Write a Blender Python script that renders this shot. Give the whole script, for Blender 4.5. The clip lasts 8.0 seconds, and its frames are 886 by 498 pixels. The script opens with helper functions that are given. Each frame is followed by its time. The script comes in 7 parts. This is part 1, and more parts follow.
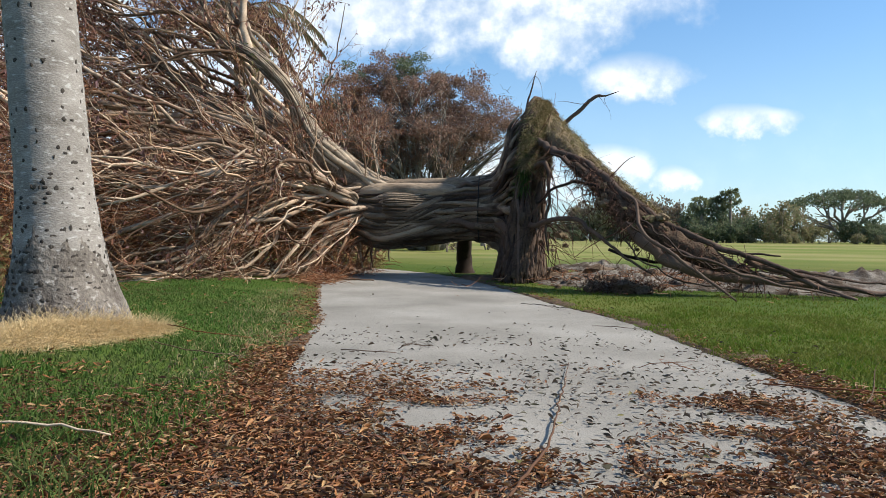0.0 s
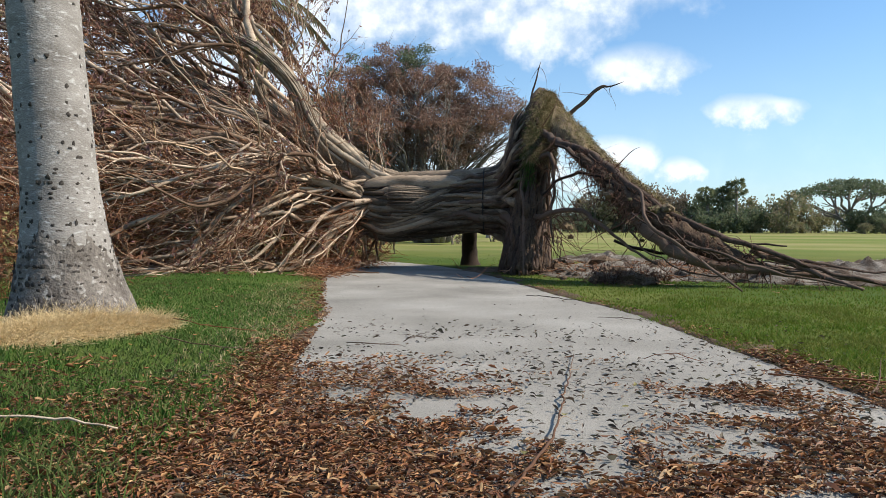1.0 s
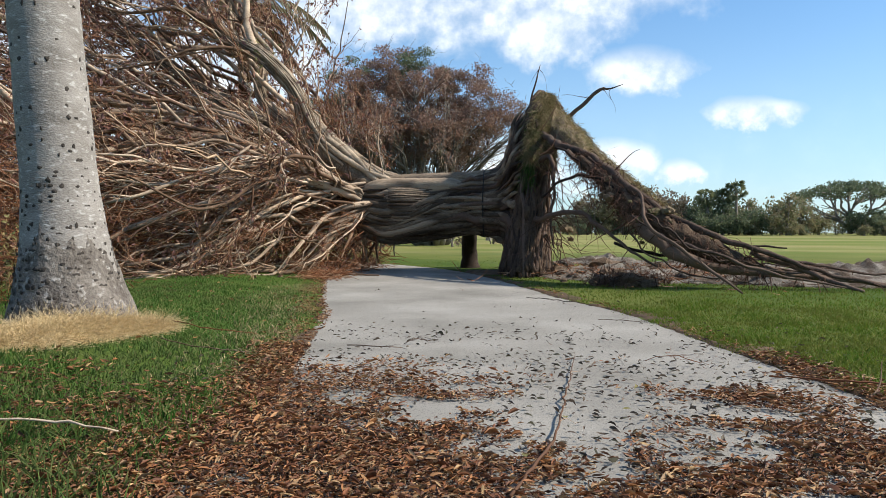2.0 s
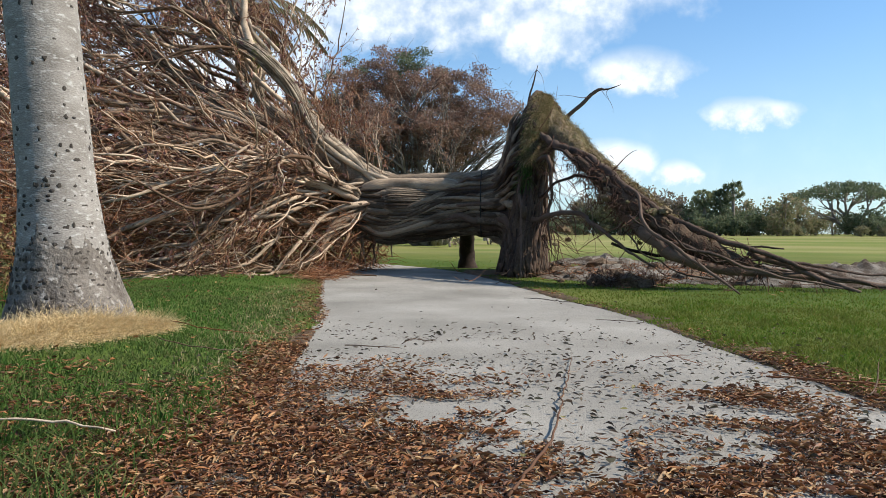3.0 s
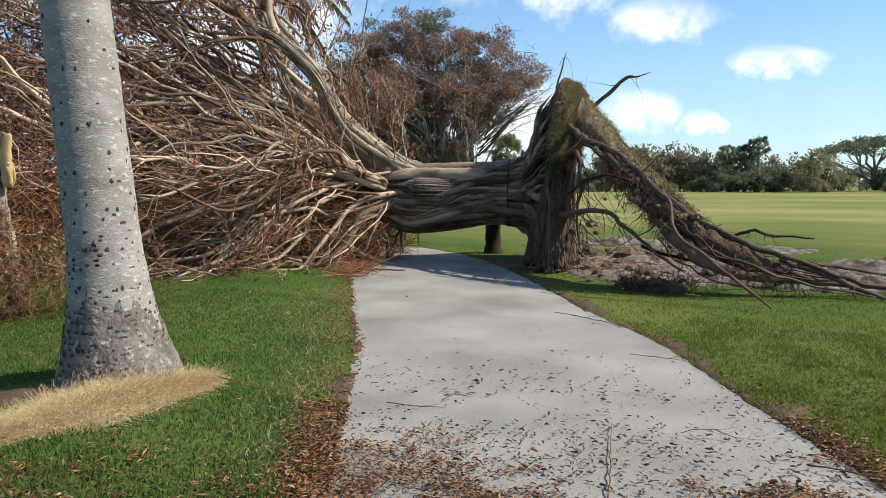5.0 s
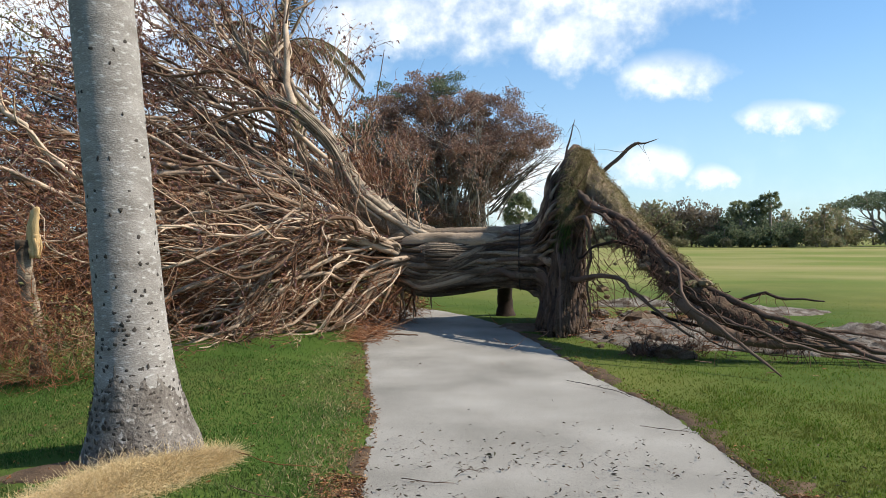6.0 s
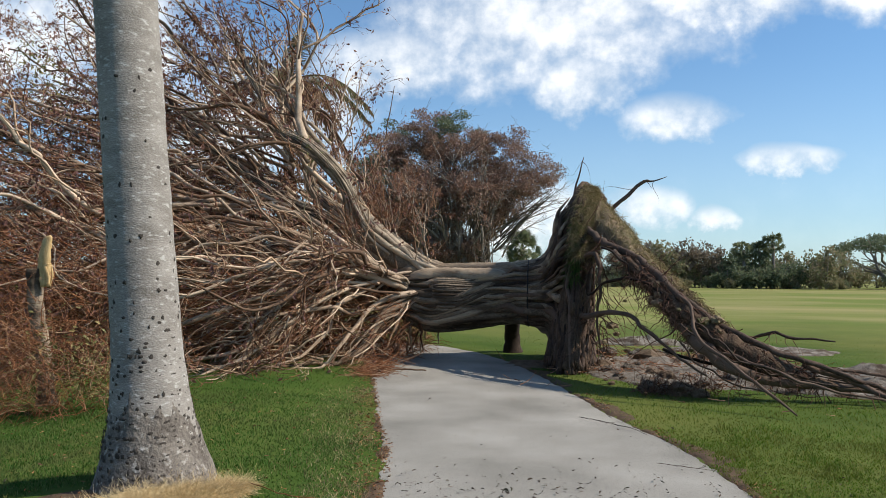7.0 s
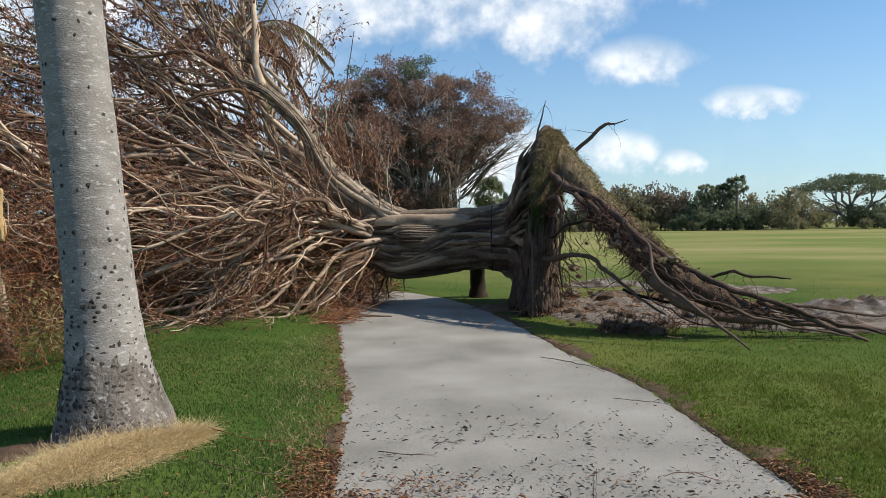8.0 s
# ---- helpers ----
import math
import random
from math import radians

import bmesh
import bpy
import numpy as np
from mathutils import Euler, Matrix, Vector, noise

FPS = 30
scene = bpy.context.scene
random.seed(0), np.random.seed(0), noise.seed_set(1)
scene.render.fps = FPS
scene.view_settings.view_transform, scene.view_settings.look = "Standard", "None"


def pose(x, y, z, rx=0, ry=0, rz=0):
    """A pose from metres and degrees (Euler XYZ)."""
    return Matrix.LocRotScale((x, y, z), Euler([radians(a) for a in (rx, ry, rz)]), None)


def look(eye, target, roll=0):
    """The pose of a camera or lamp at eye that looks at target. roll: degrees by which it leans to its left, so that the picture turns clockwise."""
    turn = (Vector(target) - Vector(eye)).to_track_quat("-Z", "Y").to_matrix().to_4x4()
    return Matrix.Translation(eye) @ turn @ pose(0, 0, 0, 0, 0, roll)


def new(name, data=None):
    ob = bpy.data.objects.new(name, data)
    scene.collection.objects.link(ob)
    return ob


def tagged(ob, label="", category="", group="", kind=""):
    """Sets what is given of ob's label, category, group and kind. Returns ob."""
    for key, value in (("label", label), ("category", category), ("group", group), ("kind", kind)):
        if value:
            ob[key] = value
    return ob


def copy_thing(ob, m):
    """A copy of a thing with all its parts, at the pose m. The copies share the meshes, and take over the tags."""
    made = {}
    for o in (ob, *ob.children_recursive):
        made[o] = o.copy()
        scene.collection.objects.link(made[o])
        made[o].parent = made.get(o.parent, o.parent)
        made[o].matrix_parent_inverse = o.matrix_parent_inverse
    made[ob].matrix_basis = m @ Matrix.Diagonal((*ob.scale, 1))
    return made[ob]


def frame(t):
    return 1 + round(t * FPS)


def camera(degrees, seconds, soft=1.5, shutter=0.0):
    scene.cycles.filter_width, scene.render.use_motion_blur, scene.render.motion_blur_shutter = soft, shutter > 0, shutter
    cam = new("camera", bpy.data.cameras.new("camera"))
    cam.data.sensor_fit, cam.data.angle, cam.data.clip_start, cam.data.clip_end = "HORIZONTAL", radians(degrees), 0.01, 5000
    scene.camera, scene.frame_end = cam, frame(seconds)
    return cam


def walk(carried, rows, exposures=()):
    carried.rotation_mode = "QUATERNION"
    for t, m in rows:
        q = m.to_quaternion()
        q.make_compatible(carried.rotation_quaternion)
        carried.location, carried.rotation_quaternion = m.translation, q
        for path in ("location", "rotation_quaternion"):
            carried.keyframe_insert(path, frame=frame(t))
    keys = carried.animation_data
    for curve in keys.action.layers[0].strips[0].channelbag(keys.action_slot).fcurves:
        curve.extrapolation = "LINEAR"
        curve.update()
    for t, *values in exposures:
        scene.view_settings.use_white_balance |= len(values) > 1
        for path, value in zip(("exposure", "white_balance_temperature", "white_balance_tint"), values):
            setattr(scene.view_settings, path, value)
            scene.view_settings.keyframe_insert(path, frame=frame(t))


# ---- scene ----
cam = camera(59.7, 8.0, soft=0.9)
PATH = [
    (0, (0.347, 0.188, 0.739), (0.147, 2.178, 0.709), 0.6),
    (0.5, (0.353, 0.184, 0.739), (0.142, 2.173, 0.712), 0.2),
    (1, (0.353, 0.188, 0.739), (0.139, 2.176, 0.689), 0.2),
    (1.5, (0.351, 0.190, 0.738), (0.135, 2.178, 0.693), 0.1),
    (3, (0.348, 0.187, 0.738), (0.141, 2.176, 0.695), 0.2),
    (3.5, (0.333, 0.195, 0.741), (0.128, 2.183, 0.681), 0.0),
    (3.7, (0.318, 0.232, 0.747), (0.098, 2.220, 0.715), -0.5),
    (3.8, (0.299, 0.221, 0.723), (0.072, 2.208, 0.681), -0.6),
    (3.9, (0.290, 0.199, 0.745), (0.047, 2.181, 0.646), 1.1),
    (4, (0.236, 0.235, 0.831), (-0.005, 2.208, 0.606), 2.4),
    (4.1, (0.224, 0.270, 0.926), (-0.044, 2.237, 0.684), 2.7),
    (4.2, (0.196, 0.272, 1.005), (-0.088, 2.241, 0.799), 0.4),
    (5.3, (0.259, 0.059, 1.520), (0.003, 2.036, 1.366), 0.1),
    (5.5, (0.295, 0.003, 1.561), (-0.030, 1.973, 1.444), -0.8),
    (5.7, (0.276, -0.004, 1.606), (0.008, 1.977, 1.559), 0.2),
    (6, (0.240, -0.041, 1.612), (-0.049, 1.938, 1.587), -0.2),
    (6.3, (0.209, -0.082, 1.592), (-0.079, 1.897, 1.637), 1.7),
    (6.5, (0.175, -0.079, 1.582), (-0.071, 1.905, 1.650), 2.0),
    (6.7, (0.209, -0.099, 1.602), (0.023, 1.892, 1.623), 3.2),
    (7, (0.117, -0.039, 1.559), (-0.177, 1.938, 1.632), 0.5),
    (7.3, (0.139, -0.048, 1.564), (-0.143, 1.930, 1.660), -0.7),
    (7.5, (0.164, -0.051, 1.536), (-0.096, 1.932, 1.576), -0.4),
    (7.7, (0.167, -0.005, 1.565), (-0.078, 1.980, 1.576), 0.0),
    (8, (0.220, -0.041, 1.523), (0.004, 1.947, 1.462), -0.7),
]
walk(cam, [(t, look(eye, target, roll)) for t, eye, target, roll in PATH], [(0, 0.46), (1.5, 0.46), (3.5, 0.46), (4, 0.42), (5.3, 0.55), (5.5, 0.56), (6, 0.48), (6.5, 0.35), (7, 0.23), (8, 0.22)])

# ---- light ----
SUN_AZ, SUN_EL = 3.0, 42.0
sun = new("sun", bpy.data.lights.new("sun", "SUN"))
sun.data.energy, sun.data.angle, sun.data.color = 5.0, radians(0.6), (1.0, 0.92, 0.80)
sun_way = Vector((math.cos(radians(SUN_AZ)) * math.cos(radians(SUN_EL)), math.sin(radians(SUN_AZ)) * math.cos(radians(SUN_EL)), math.sin(radians(SUN_EL))))
sun.matrix_world = look(sun_way * 60, (0, 0, 0))

world = bpy.data.worlds.new("sky")
scene.world = world
world.use_nodes = True
wn, wl = world.node_tree.nodes, world.node_tree.links
wn.clear()


def wmath(op, a, b=None, c=None):
    n = wn.new("ShaderNodeMath")
    n.operation = op
    for i, v in enumerate((a, b, c)):
        if v is None:
            continue
        if isinstance(v, (int, float)):
            n.inputs[i].default_value = v
        else:
            wl.new(v, n.inputs[i])
    return n.outputs[0]


def wnoise(vec, scale, detail, rough=0.55):
    n = wn.new("ShaderNodeTexNoise")
    n.inputs["Scale"].default_value, n.inputs["Detail"].default_value, n.inputs["Roughness"].default_value = scale, detail, rough
    wl.new(vec, n.inputs["Vector"])
    return n.outputs["Fac"]


def wrange(v, a, b, c=0.0, d=1.0):
    n = wn.new("ShaderNodeMapRange")
    n.interpolation_type = "SMOOTHSTEP"
    wl.new(v, n.inputs[0])
    for i, k in enumerate((a, b, c, d)):
        n.inputs[i + 1].default_value = k
    return n.outputs[0]


sky = wn.new("ShaderNodeTexSky")
sky.sky_type, sky.sun_disc = "NISHITA", False
sky.sun_elevation, sky.sun_rotation = radians(SUN_EL), radians(90 - SUN_AZ)
sky.air_density, sky.dust_density, sky.ozone_density = 1.0, 0.6, 1.6
coord = wn.new("ShaderNodeTexCoord").outputs["Generated"]
split = wn.new("ShaderNodeSeparateXYZ")
wl.new(coord, split.inputs[0])
sx, sy, sz = split.outputs
deep = wmath("MAXIMUM", sy, 0.08)
u0, v0 = wmath("DIVIDE", sx, deep), wmath("DIVIDE", sz, deep)
flat = wn.new("ShaderNodeCombineXYZ")
wl.new(u0, flat.inputs[0]), wl.new(v0, flat.inputs[1])
warp = wnoise(flat.outputs[0], 9.0, 5.0)
fine = wnoise(flat.outputs[0], 15.0, 7.0, 0.58)
uu = wmath("ADD", u0, wmath("MULTIPLY", wmath("SUBTRACT", warp, 0.5), 0.10))
vv = wmath("ADD", v0, wmath("MULTIPLY", wmath("SUBTRACT", fine, 0.5), 0.05))
CLOUDS = [(-0.22, 0.285, 0.13, 0.05), (-0.02, 0.335, 0.22, 0.10), (0.02, 0.255, 0.07, 0.05), (0.19, 0.37, 0.16, 0.055), (0.40, 0.37, 0.12, 0.05),
          (0.145, 0.20, 0.072, 0.034), (0.285, 0.148, 0.062, 0.022), (0.105, 0.088, 0.065, 0.036), (0.185, 0.076, 0.035, 0.018), (-0.03, 0.075, 0.12, 0.06),
          (-0.45, 0.20, 0.22, 0.10), (-0.75, 0.33, 0.3, 0.10), (0.7, 0.25, 0.2, 0.05), (-0.1, 0.62, 0.5, 0.12)]
total = None
for cu, cv, ra, rb in CLOUDS:
    a = wmath("DIVIDE", wmath("SUBTRACT", uu, cu), ra)
    b = wmath("DIVIDE", wmath("SUBTRACT", vv, cv), rb)
    m = wmath("SUBTRACT", 1.0, wmath("ADD", wmath("MULTIPLY", a, a), wmath("MULTIPLY", b, b)))
    total = m if total is None else wmath("MAXIMUM", total, m)
total = wmath("MAXIMUM", total, -1.0)
ahead = wrange(wmath("ADD", total, wmath("MULTIPLY", wmath("SUBTRACT", fine, 0.5), 2.6)), -0.75, 1.45)
round_noise = wnoise(coord, 3.2, 6.0)
behind = wmath("MULTIPLY", wrange(round_noise, 0.58, 0.76), wrange(sz, 0.02, 0.2))
isahead = wrange(sy, 0.08, 0.3)
cover = wmath("ADD", wmath("MULTIPLY", ahead, isahead), wmath("MULTIPLY", behind, wmath("SUBTRACT", 1.0, isahead)))
haze = wrange(sz, 0.0, 0.30, 0.40, 0.06)
cover = wmath("MINIMUM", wmath("MAXIMUM", wmath("MULTIPLY", cover, 0.95), haze), 1.0)
skyv = wn.new("ShaderNodeVectorMath")
skyv.operation = "MULTIPLY"
skyv.inputs[1].default_value = (0.077, 0.116, 0.142)
wl.new(sky.outputs[0], skyv.inputs[0])
ctone = wn.new("ShaderNodeMix")
ctone.data_type = "RGBA"
ctone.inputs[6].default_value, ctone.inputs[7].default_value = (0.66, 0.75, 0.84, 1), (1.18, 1.18, 1.18, 1)
wl.new(wrange(wmath("ADD", wmath("MULTIPLY", fine, 0.5), wmath("MULTIPLY", cover, 0.5)), 0.35, 0.85), ctone.inputs[0])
blend = wn.new("ShaderNodeMix")
blend.data_type = "RGBA"
wl.new(cover, blend.inputs[0]), wl.new(skyv.outputs[0], blend.inputs[6]), wl.new(ctone.outputs[2], blend.inputs[7])
back = wn.new("ShaderNodeBackground")
back.inputs[1].default_value = 0.9
wl.new(blend.outputs[2], back.inputs[0])
wl.new(back.outputs[0], wn.new("ShaderNodeOutputWorld").inputs[0])


# ---- materials ----
def material(name, dark, light, scale=8.0, fine_scale=60.0, rough=0.85, bump=0.3, island=0.0, spec=0.2, stretch=(1, 1, 1), third=None, third_scale=1.5, third_cut=(0.5, 0.65), depth=0.02):
    """Two tones by two scales of noise, an optional third tone in stains, a bump, and a change from piece to piece."""
    m = bpy.data.materials.new(name)
    m.use_nodes = True
    n, l = m.node_tree.nodes, m.node_tree.links
    b = n["Principled BSDF"]
    b.inputs["Roughness"].default_value, b.inputs["Specular IOR Level"].default_value = rough, spec
    tc = n.new("ShaderNodeTexCoord")
    mp = n.new("ShaderNodeMapping")
    mp.inputs["Scale"].default_value = stretch
    l.new(tc.outputs["Object"], mp.inputs[0])

    def noise_node(s, d=5.0):
        t = n.new("ShaderNodeTexNoise")
        t.inputs["Scale"].default_value, t.inputs["Detail"].default_value = s, d
        l.new(mp.outputs[0], t.inputs["Vector"])
        return t.outputs["Fac"]

    def add(a, c, op="ADD"):
        k = n.new("ShaderNodeMath")
        k.operation = op
        for i, v in enumerate((a, c)):
            if isinstance(v, (int, float)):
                k.inputs[i].default_value = v
            else:
                l.new(v, k.inputs[i])
        return k.outputs[0]

    wide, small = noise_node(scale), noise_node(fine_scale)
    f = add(add(wide, 0.55, "MULTIPLY"), add(small, 0.45, "MULTIPLY"))
    if island:
        g = add(add(n.new("ShaderNodeNewGeometry").outputs["Random Per Island"], n.new("ShaderNodeObjectInfo").outputs["Random"]), 1.0, "MODULO")
        f = add(f, add(add(g, 0.5, "SUBTRACT"), island, "MULTIPLY"))
    r = n.new("ShaderNodeMapRange")
    r.inputs[1].default_value, r.inputs[2].default_value = 0.3, 0.7
    l.new(f, r.inputs[0])
    mix = n.new("ShaderNodeMix")
    mix.data_type = "RGBA"
    mix.inputs[6].default_value, mix.inputs[7].default_value = (*dark, 1), (*light, 1)
    l.new(r.outputs[0], mix.inputs[0])
    out = mix.outputs[2]
    if third:
        t = noise_node(third_scale, 6.0)
        tr = n.new("ShaderNodeMapRange")
        tr.inputs[1].default_value, tr.inputs[2].default_value = third_cut
        l.new(t, tr.inputs[0])
        mx = n.new("ShaderNodeMix")
        mx.data_type = "RGBA"
        mx.inputs[7].default_value = (*third, 1)
        l.new(out, mx.inputs[6]), l.new(tr.outputs[0], mx.inputs[0])
        out = mx.outputs[2]
    l.new(out, b.inputs["Base Color"])
    if bump:
        bp = n.new("ShaderNodeBump")
        bp.inputs["Strength"].default_value, bp.inputs["Distance"].default_value = bump, depth
        l.new(f, bp.inputs["Height"])
        l.new(bp.outputs[0], b.inputs["Normal"])
    return m


def pieces(name, tones, rough=0.7, spec=0.25, back_light=0.0, patch=None, patch_scale=1.3):
    """A material whose tone changes from piece to piece, along a ramp of tones."""
    m = bpy.data.materials.new(name)
    m.use_nodes = True
    n, l = m.node_tree.nodes, m.node_tree.links
    b = n["Principled BSDF"]
    b.inputs["Roughness"].default_value, b.inputs["Specular IOR Level"].default_value = rough, spec
    g = n.new("ShaderNodeNewGeometry").outputs["Random Per Island"]
    ramp = n.new("ShaderNodeValToRGB")
    while len(ramp.color_ramp.elements) < len(tones):
        ramp.color_ramp.elements.new(0.5)
    for i, (e, c) in enumerate(zip(ramp.color_ramp.elements, tones)):
        e.position, e.color = i / max(1, len(tones) - 1), (*c, 1)
    l.new(g, ramp.inputs[0])
    t = n.new("ShaderNodeTexNoise")
    t.inputs["Scale"].default_value, t.inputs["Detail"].default_value = 45.0, 3.0
    l.new(n.new("ShaderNodeTexCoord").outputs["Object"], t.inputs["Vector"])
    r = n.new("ShaderNodeMapRange")
    r.inputs[1].default_value, r.inputs[2].default_value, r.inputs[3].default_value, r.inputs[4].default_value = 0.3, 0.7, 0.7, 1.25
    l.new(t.outputs["Fac"], r.inputs[0])
    v = n.new("ShaderNodeVectorMath")
    v.operation = "SCALE"
    out = ramp.outputs[0]
    if patch:
        w = n.new("ShaderNodeTexNoise")
        w.inputs["Scale"].default_value, w.inputs["Detail"].default_value = patch_scale, 4.0
        l.new(n["Texture Coordinate"].outputs["Object"], w.inputs["Vector"])
        wr = n.new("ShaderNodeMapRange")
        wr.inputs[1].default_value, wr.inputs[2].default_value, wr.inputs[4].default_value = 0.42, 0.68, 0.75
        l.new(w.outputs["Fac"], wr.inputs[0])
        pm = n.new("ShaderNodeMix")
        pm.data_type = "RGBA"
        pm.inputs[7].default_value = (*patch, 1)
        l.new(out, pm.inputs[6]), l.new(wr.outputs[0], pm.inputs[0])
        out = pm.outputs[2]
    l.new(out, v.inputs[0]), l.new(r.outputs[0], v.inputs["Scale"])
    l.new(v.outputs[0], b.inputs["Base Color"])
    if back_light:
        tr = n.new("ShaderNodeBsdfTranslucent")
        l.new(v.outputs[0], tr.inputs[0])
        mx = n.new("ShaderNodeMixShader")
        mx.inputs[0].default_value = back_light
        l.new(b.outputs[0], mx.inputs[1]), l.new(tr.outputs[0], mx.inputs[2])
        l.new(mx.outputs[0], n["Material Output"].inputs[0])
    return m


LAWN = material("lawn", (0.032, 0.065, 0.012), (0.07, 0.11, 0.02), 0.9, 38.0, 0.98, 0.5, spec=0.05, third=(0.15, 0.15, 0.042), third_scale=0.16, third_cut=(0.42, 0.72), depth=0.03)
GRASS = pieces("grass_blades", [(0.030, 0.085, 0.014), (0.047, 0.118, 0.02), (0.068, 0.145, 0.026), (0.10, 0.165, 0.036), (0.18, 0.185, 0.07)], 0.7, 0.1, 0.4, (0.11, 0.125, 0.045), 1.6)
# Same blades with sunlight put into brighter, yellower tones
GRASS_SUN = pieces("sunlit_tone_grass_blades", [(0.048, 0.108, 0.010), (0.075, 0.145, 0.014), (0.107, 0.172, 0.018), (0.14, 0.182, 0.028), (0.21, 0.19, 0.055)], 0.7, 0.1, 0.4, (0.145, 0.14, 0.036), 1.4)
STRAW = pieces("straw_blades", [(0.58, 0.42, 0.20), (0.78, 0.61, 0.33), (0.86, 0.73, 0.47), (0.70, 0.53, 0.28)], 0.75, 0.2, 0.35)
SOD_BLADES = pieces("withered_turf", [(0.20, 0.155, 0.075), (0.32, 0.245, 0.13), (0.43, 0.335, 0.19), (0.17, 0.175, 0.06), (0.52, 0.42, 0.26)], 0.8, 0.2, 0.35)
PATH_GREY = material("path_surface", (0.15, 0.14, 0.12), (0.385, 0.362, 0.322), 0.9, 230.0, 0.94, 1.0, spec=0.1, third=(0.11, 0.102, 0.09), third_scale=130.0, third_cut=(0.57, 0.68), depth=0.006)
SOIL = material("soil", (0.05, 0.034, 0.023), (0.21, 0.145, 0.095), 5.0, 40.0, 0.95, 0.9)
VERGE_SOIL = material("verge_earth", (0.035, 0.023, 0.015), (0.15, 0.096, 0.058), 7.0, 55.0, 0.95, 1.0)
GREY_SOIL = material("grey_soil", (0.075, 0.062, 0.05), (0.31, 0.27, 0.225), 6.0, 44.0, 0.95, 1.0, third=(0.075, 0.052, 0.036), third_scale=3.2, third_cut=(0.46, 0.60), depth=0.05)
LITTER = pieces("dead_leaf_tones", [(0.07, 0.03, 0.017), (0.135, 0.052, 0.023), (0.22, 0.085, 0.032), (0.30, 0.13, 0.045), (0.12, 0.055, 0.031), (0.20, 0.072, 0.028), (0.39, 0.205, 0.085), (0.085, 0.037, 0.022), (0.44, 0.28, 0.13), (0.22, 0.135, 0.08)], 0.6, 0.3, 0.12)
LITTER_GREY = pieces("dry_grey_leaf_tones", [(0.04, 0.03, 0.022), (0.085, 0.062, 0.045), (0.13, 0.09, 0.06), (0.06, 0.055, 0.03), (0.05, 0.04, 0.03)], 0.6, 0.3, 0.08)
CRUMBS = pieces("leaf_crumb_tones", [(0.035, 0.018, 0.012), (0.07, 0.032, 0.018), (0.11, 0.048, 0.024), (0.05, 0.028, 0.02), (0.16, 0.085, 0.045)], 0.85, 0.1)
GREEN_LEAF = pieces("fallen_green_leaf", [(0.12, 0.125, 0.04), (0.20, 0.18, 0.065), (0.30, 0.24, 0.10)], 0.55, 0.3, 0.2)
PALM_BARK = material("palm_bark", (0.145, 0.125, 0.107), (0.345, 0.318, 0.286), 3.6, 60.0, 0.92, 0.7, stretch=(1, 1, 2.4), third=(0.43, 0.41, 0.38), third_scale=20.0, third_cut=(0.56, 0.70), depth=0.014)
PALM_FOOT = material("palm_foot_bark", (0.062, 0.05, 0.041), (0.24, 0.21, 0.18), 6.0, 42.0, 0.95, 1.0, third=(0.37, 0.345, 0.31), third_scale=24.0, third_cut=(0.58, 0.70), depth=0.03)
SCAR = material("bark_scar", (0.028, 0.023, 0.02), (0.085, 0.072, 0.06), 20.0, 90.0, 0.95, 0.4)
BARK = material("fig_bark", (0.07, 0.05, 0.035), (0.38, 0.29, 0.205), 2.4, 30.0, 0.92, 1.0, island=0.42, stretch=(0.6, 2.4, 2.4), third=(0.055, 0.037, 0.025), third_scale=1.5, third_cut=(0.45, 0.68), depth=0.03)
# Bark darkened to paint the shade between strands and on one bough
CORE_SHADE_BARK = material("crevice_shade_bark", (0.03, 0.021, 0.015), (0.15, 0.112, 0.08), 2.4, 26.0, 0.95, 0.9, stretch=(0.6, 2.4, 2.4))
BOUGH_BARK = material("bough_bark", (0.105, 0.077, 0.055), (0.44, 0.35, 0.255), 3.0, 34.0, 0.9, 0.9, island=0.3, third=(0.10, 0.072, 0.05), third_scale=2.4, third_cut=(0.54, 0.72), depth=0.03)
LIMB_BARK = material("limb_bark", (0.12, 0.072, 0.045), (0.54, 0.415, 0.30), 2.2, 40.0, 0.88, 0.6, island=0.75, third=(0.10, 0.06, 0.038), third_scale=1.6, third_cut=(0.52, 0.72))
BRANCH_BARK = material("branch_bark", (0.10, 0.05, 0.028), (0.44, 0.305, 0.20), 1.2, 30.0, 0.88, 0.0, island=0.8)
TWIG_BARK = pieces("twig_tones", [(0.11, 0.043, 0.021), (0.20, 0.077, 0.032), (0.29, 0.125, 0.058), (0.16, 0.058, 0.025), (0.36, 0.225, 0.14), (0.27, 0.10, 0.036)], 0.85, 0.2)
DEAD_LEAF = pieces("hanging_dead_leaf", [(0.11, 0.058, 0.056), (0.17, 0.08, 0.064), (0.24, 0.108, 0.066), (0.15, 0.08, 0.08), (0.28, 0.135, 0.07)], 0.65, 0.3, 0.3)
ROOT_BARK = material("root_bark", (0.024, 0.016, 0.012), (0.135, 0.09, 0.066), 3.0, 40.0, 0.9, 0.8, island=0.5)
# Soil tone, dark enough to paint the shade on the root plate too
ROOT_SOIL_AND_SHADE = material("root_soil_and_shade", (0.026, 0.017, 0.012), (0.14, 0.092, 0.06), 5.0, 42.0, 0.95, 1.0, depth=0.04)
ROOT_HAIR = pieces("fine_roots", [(0.045, 0.026, 0.018), (0.09, 0.05, 0.035), (0.16, 0.085, 0.06), (0.07, 0.04, 0.028)], 0.9, 0.1)
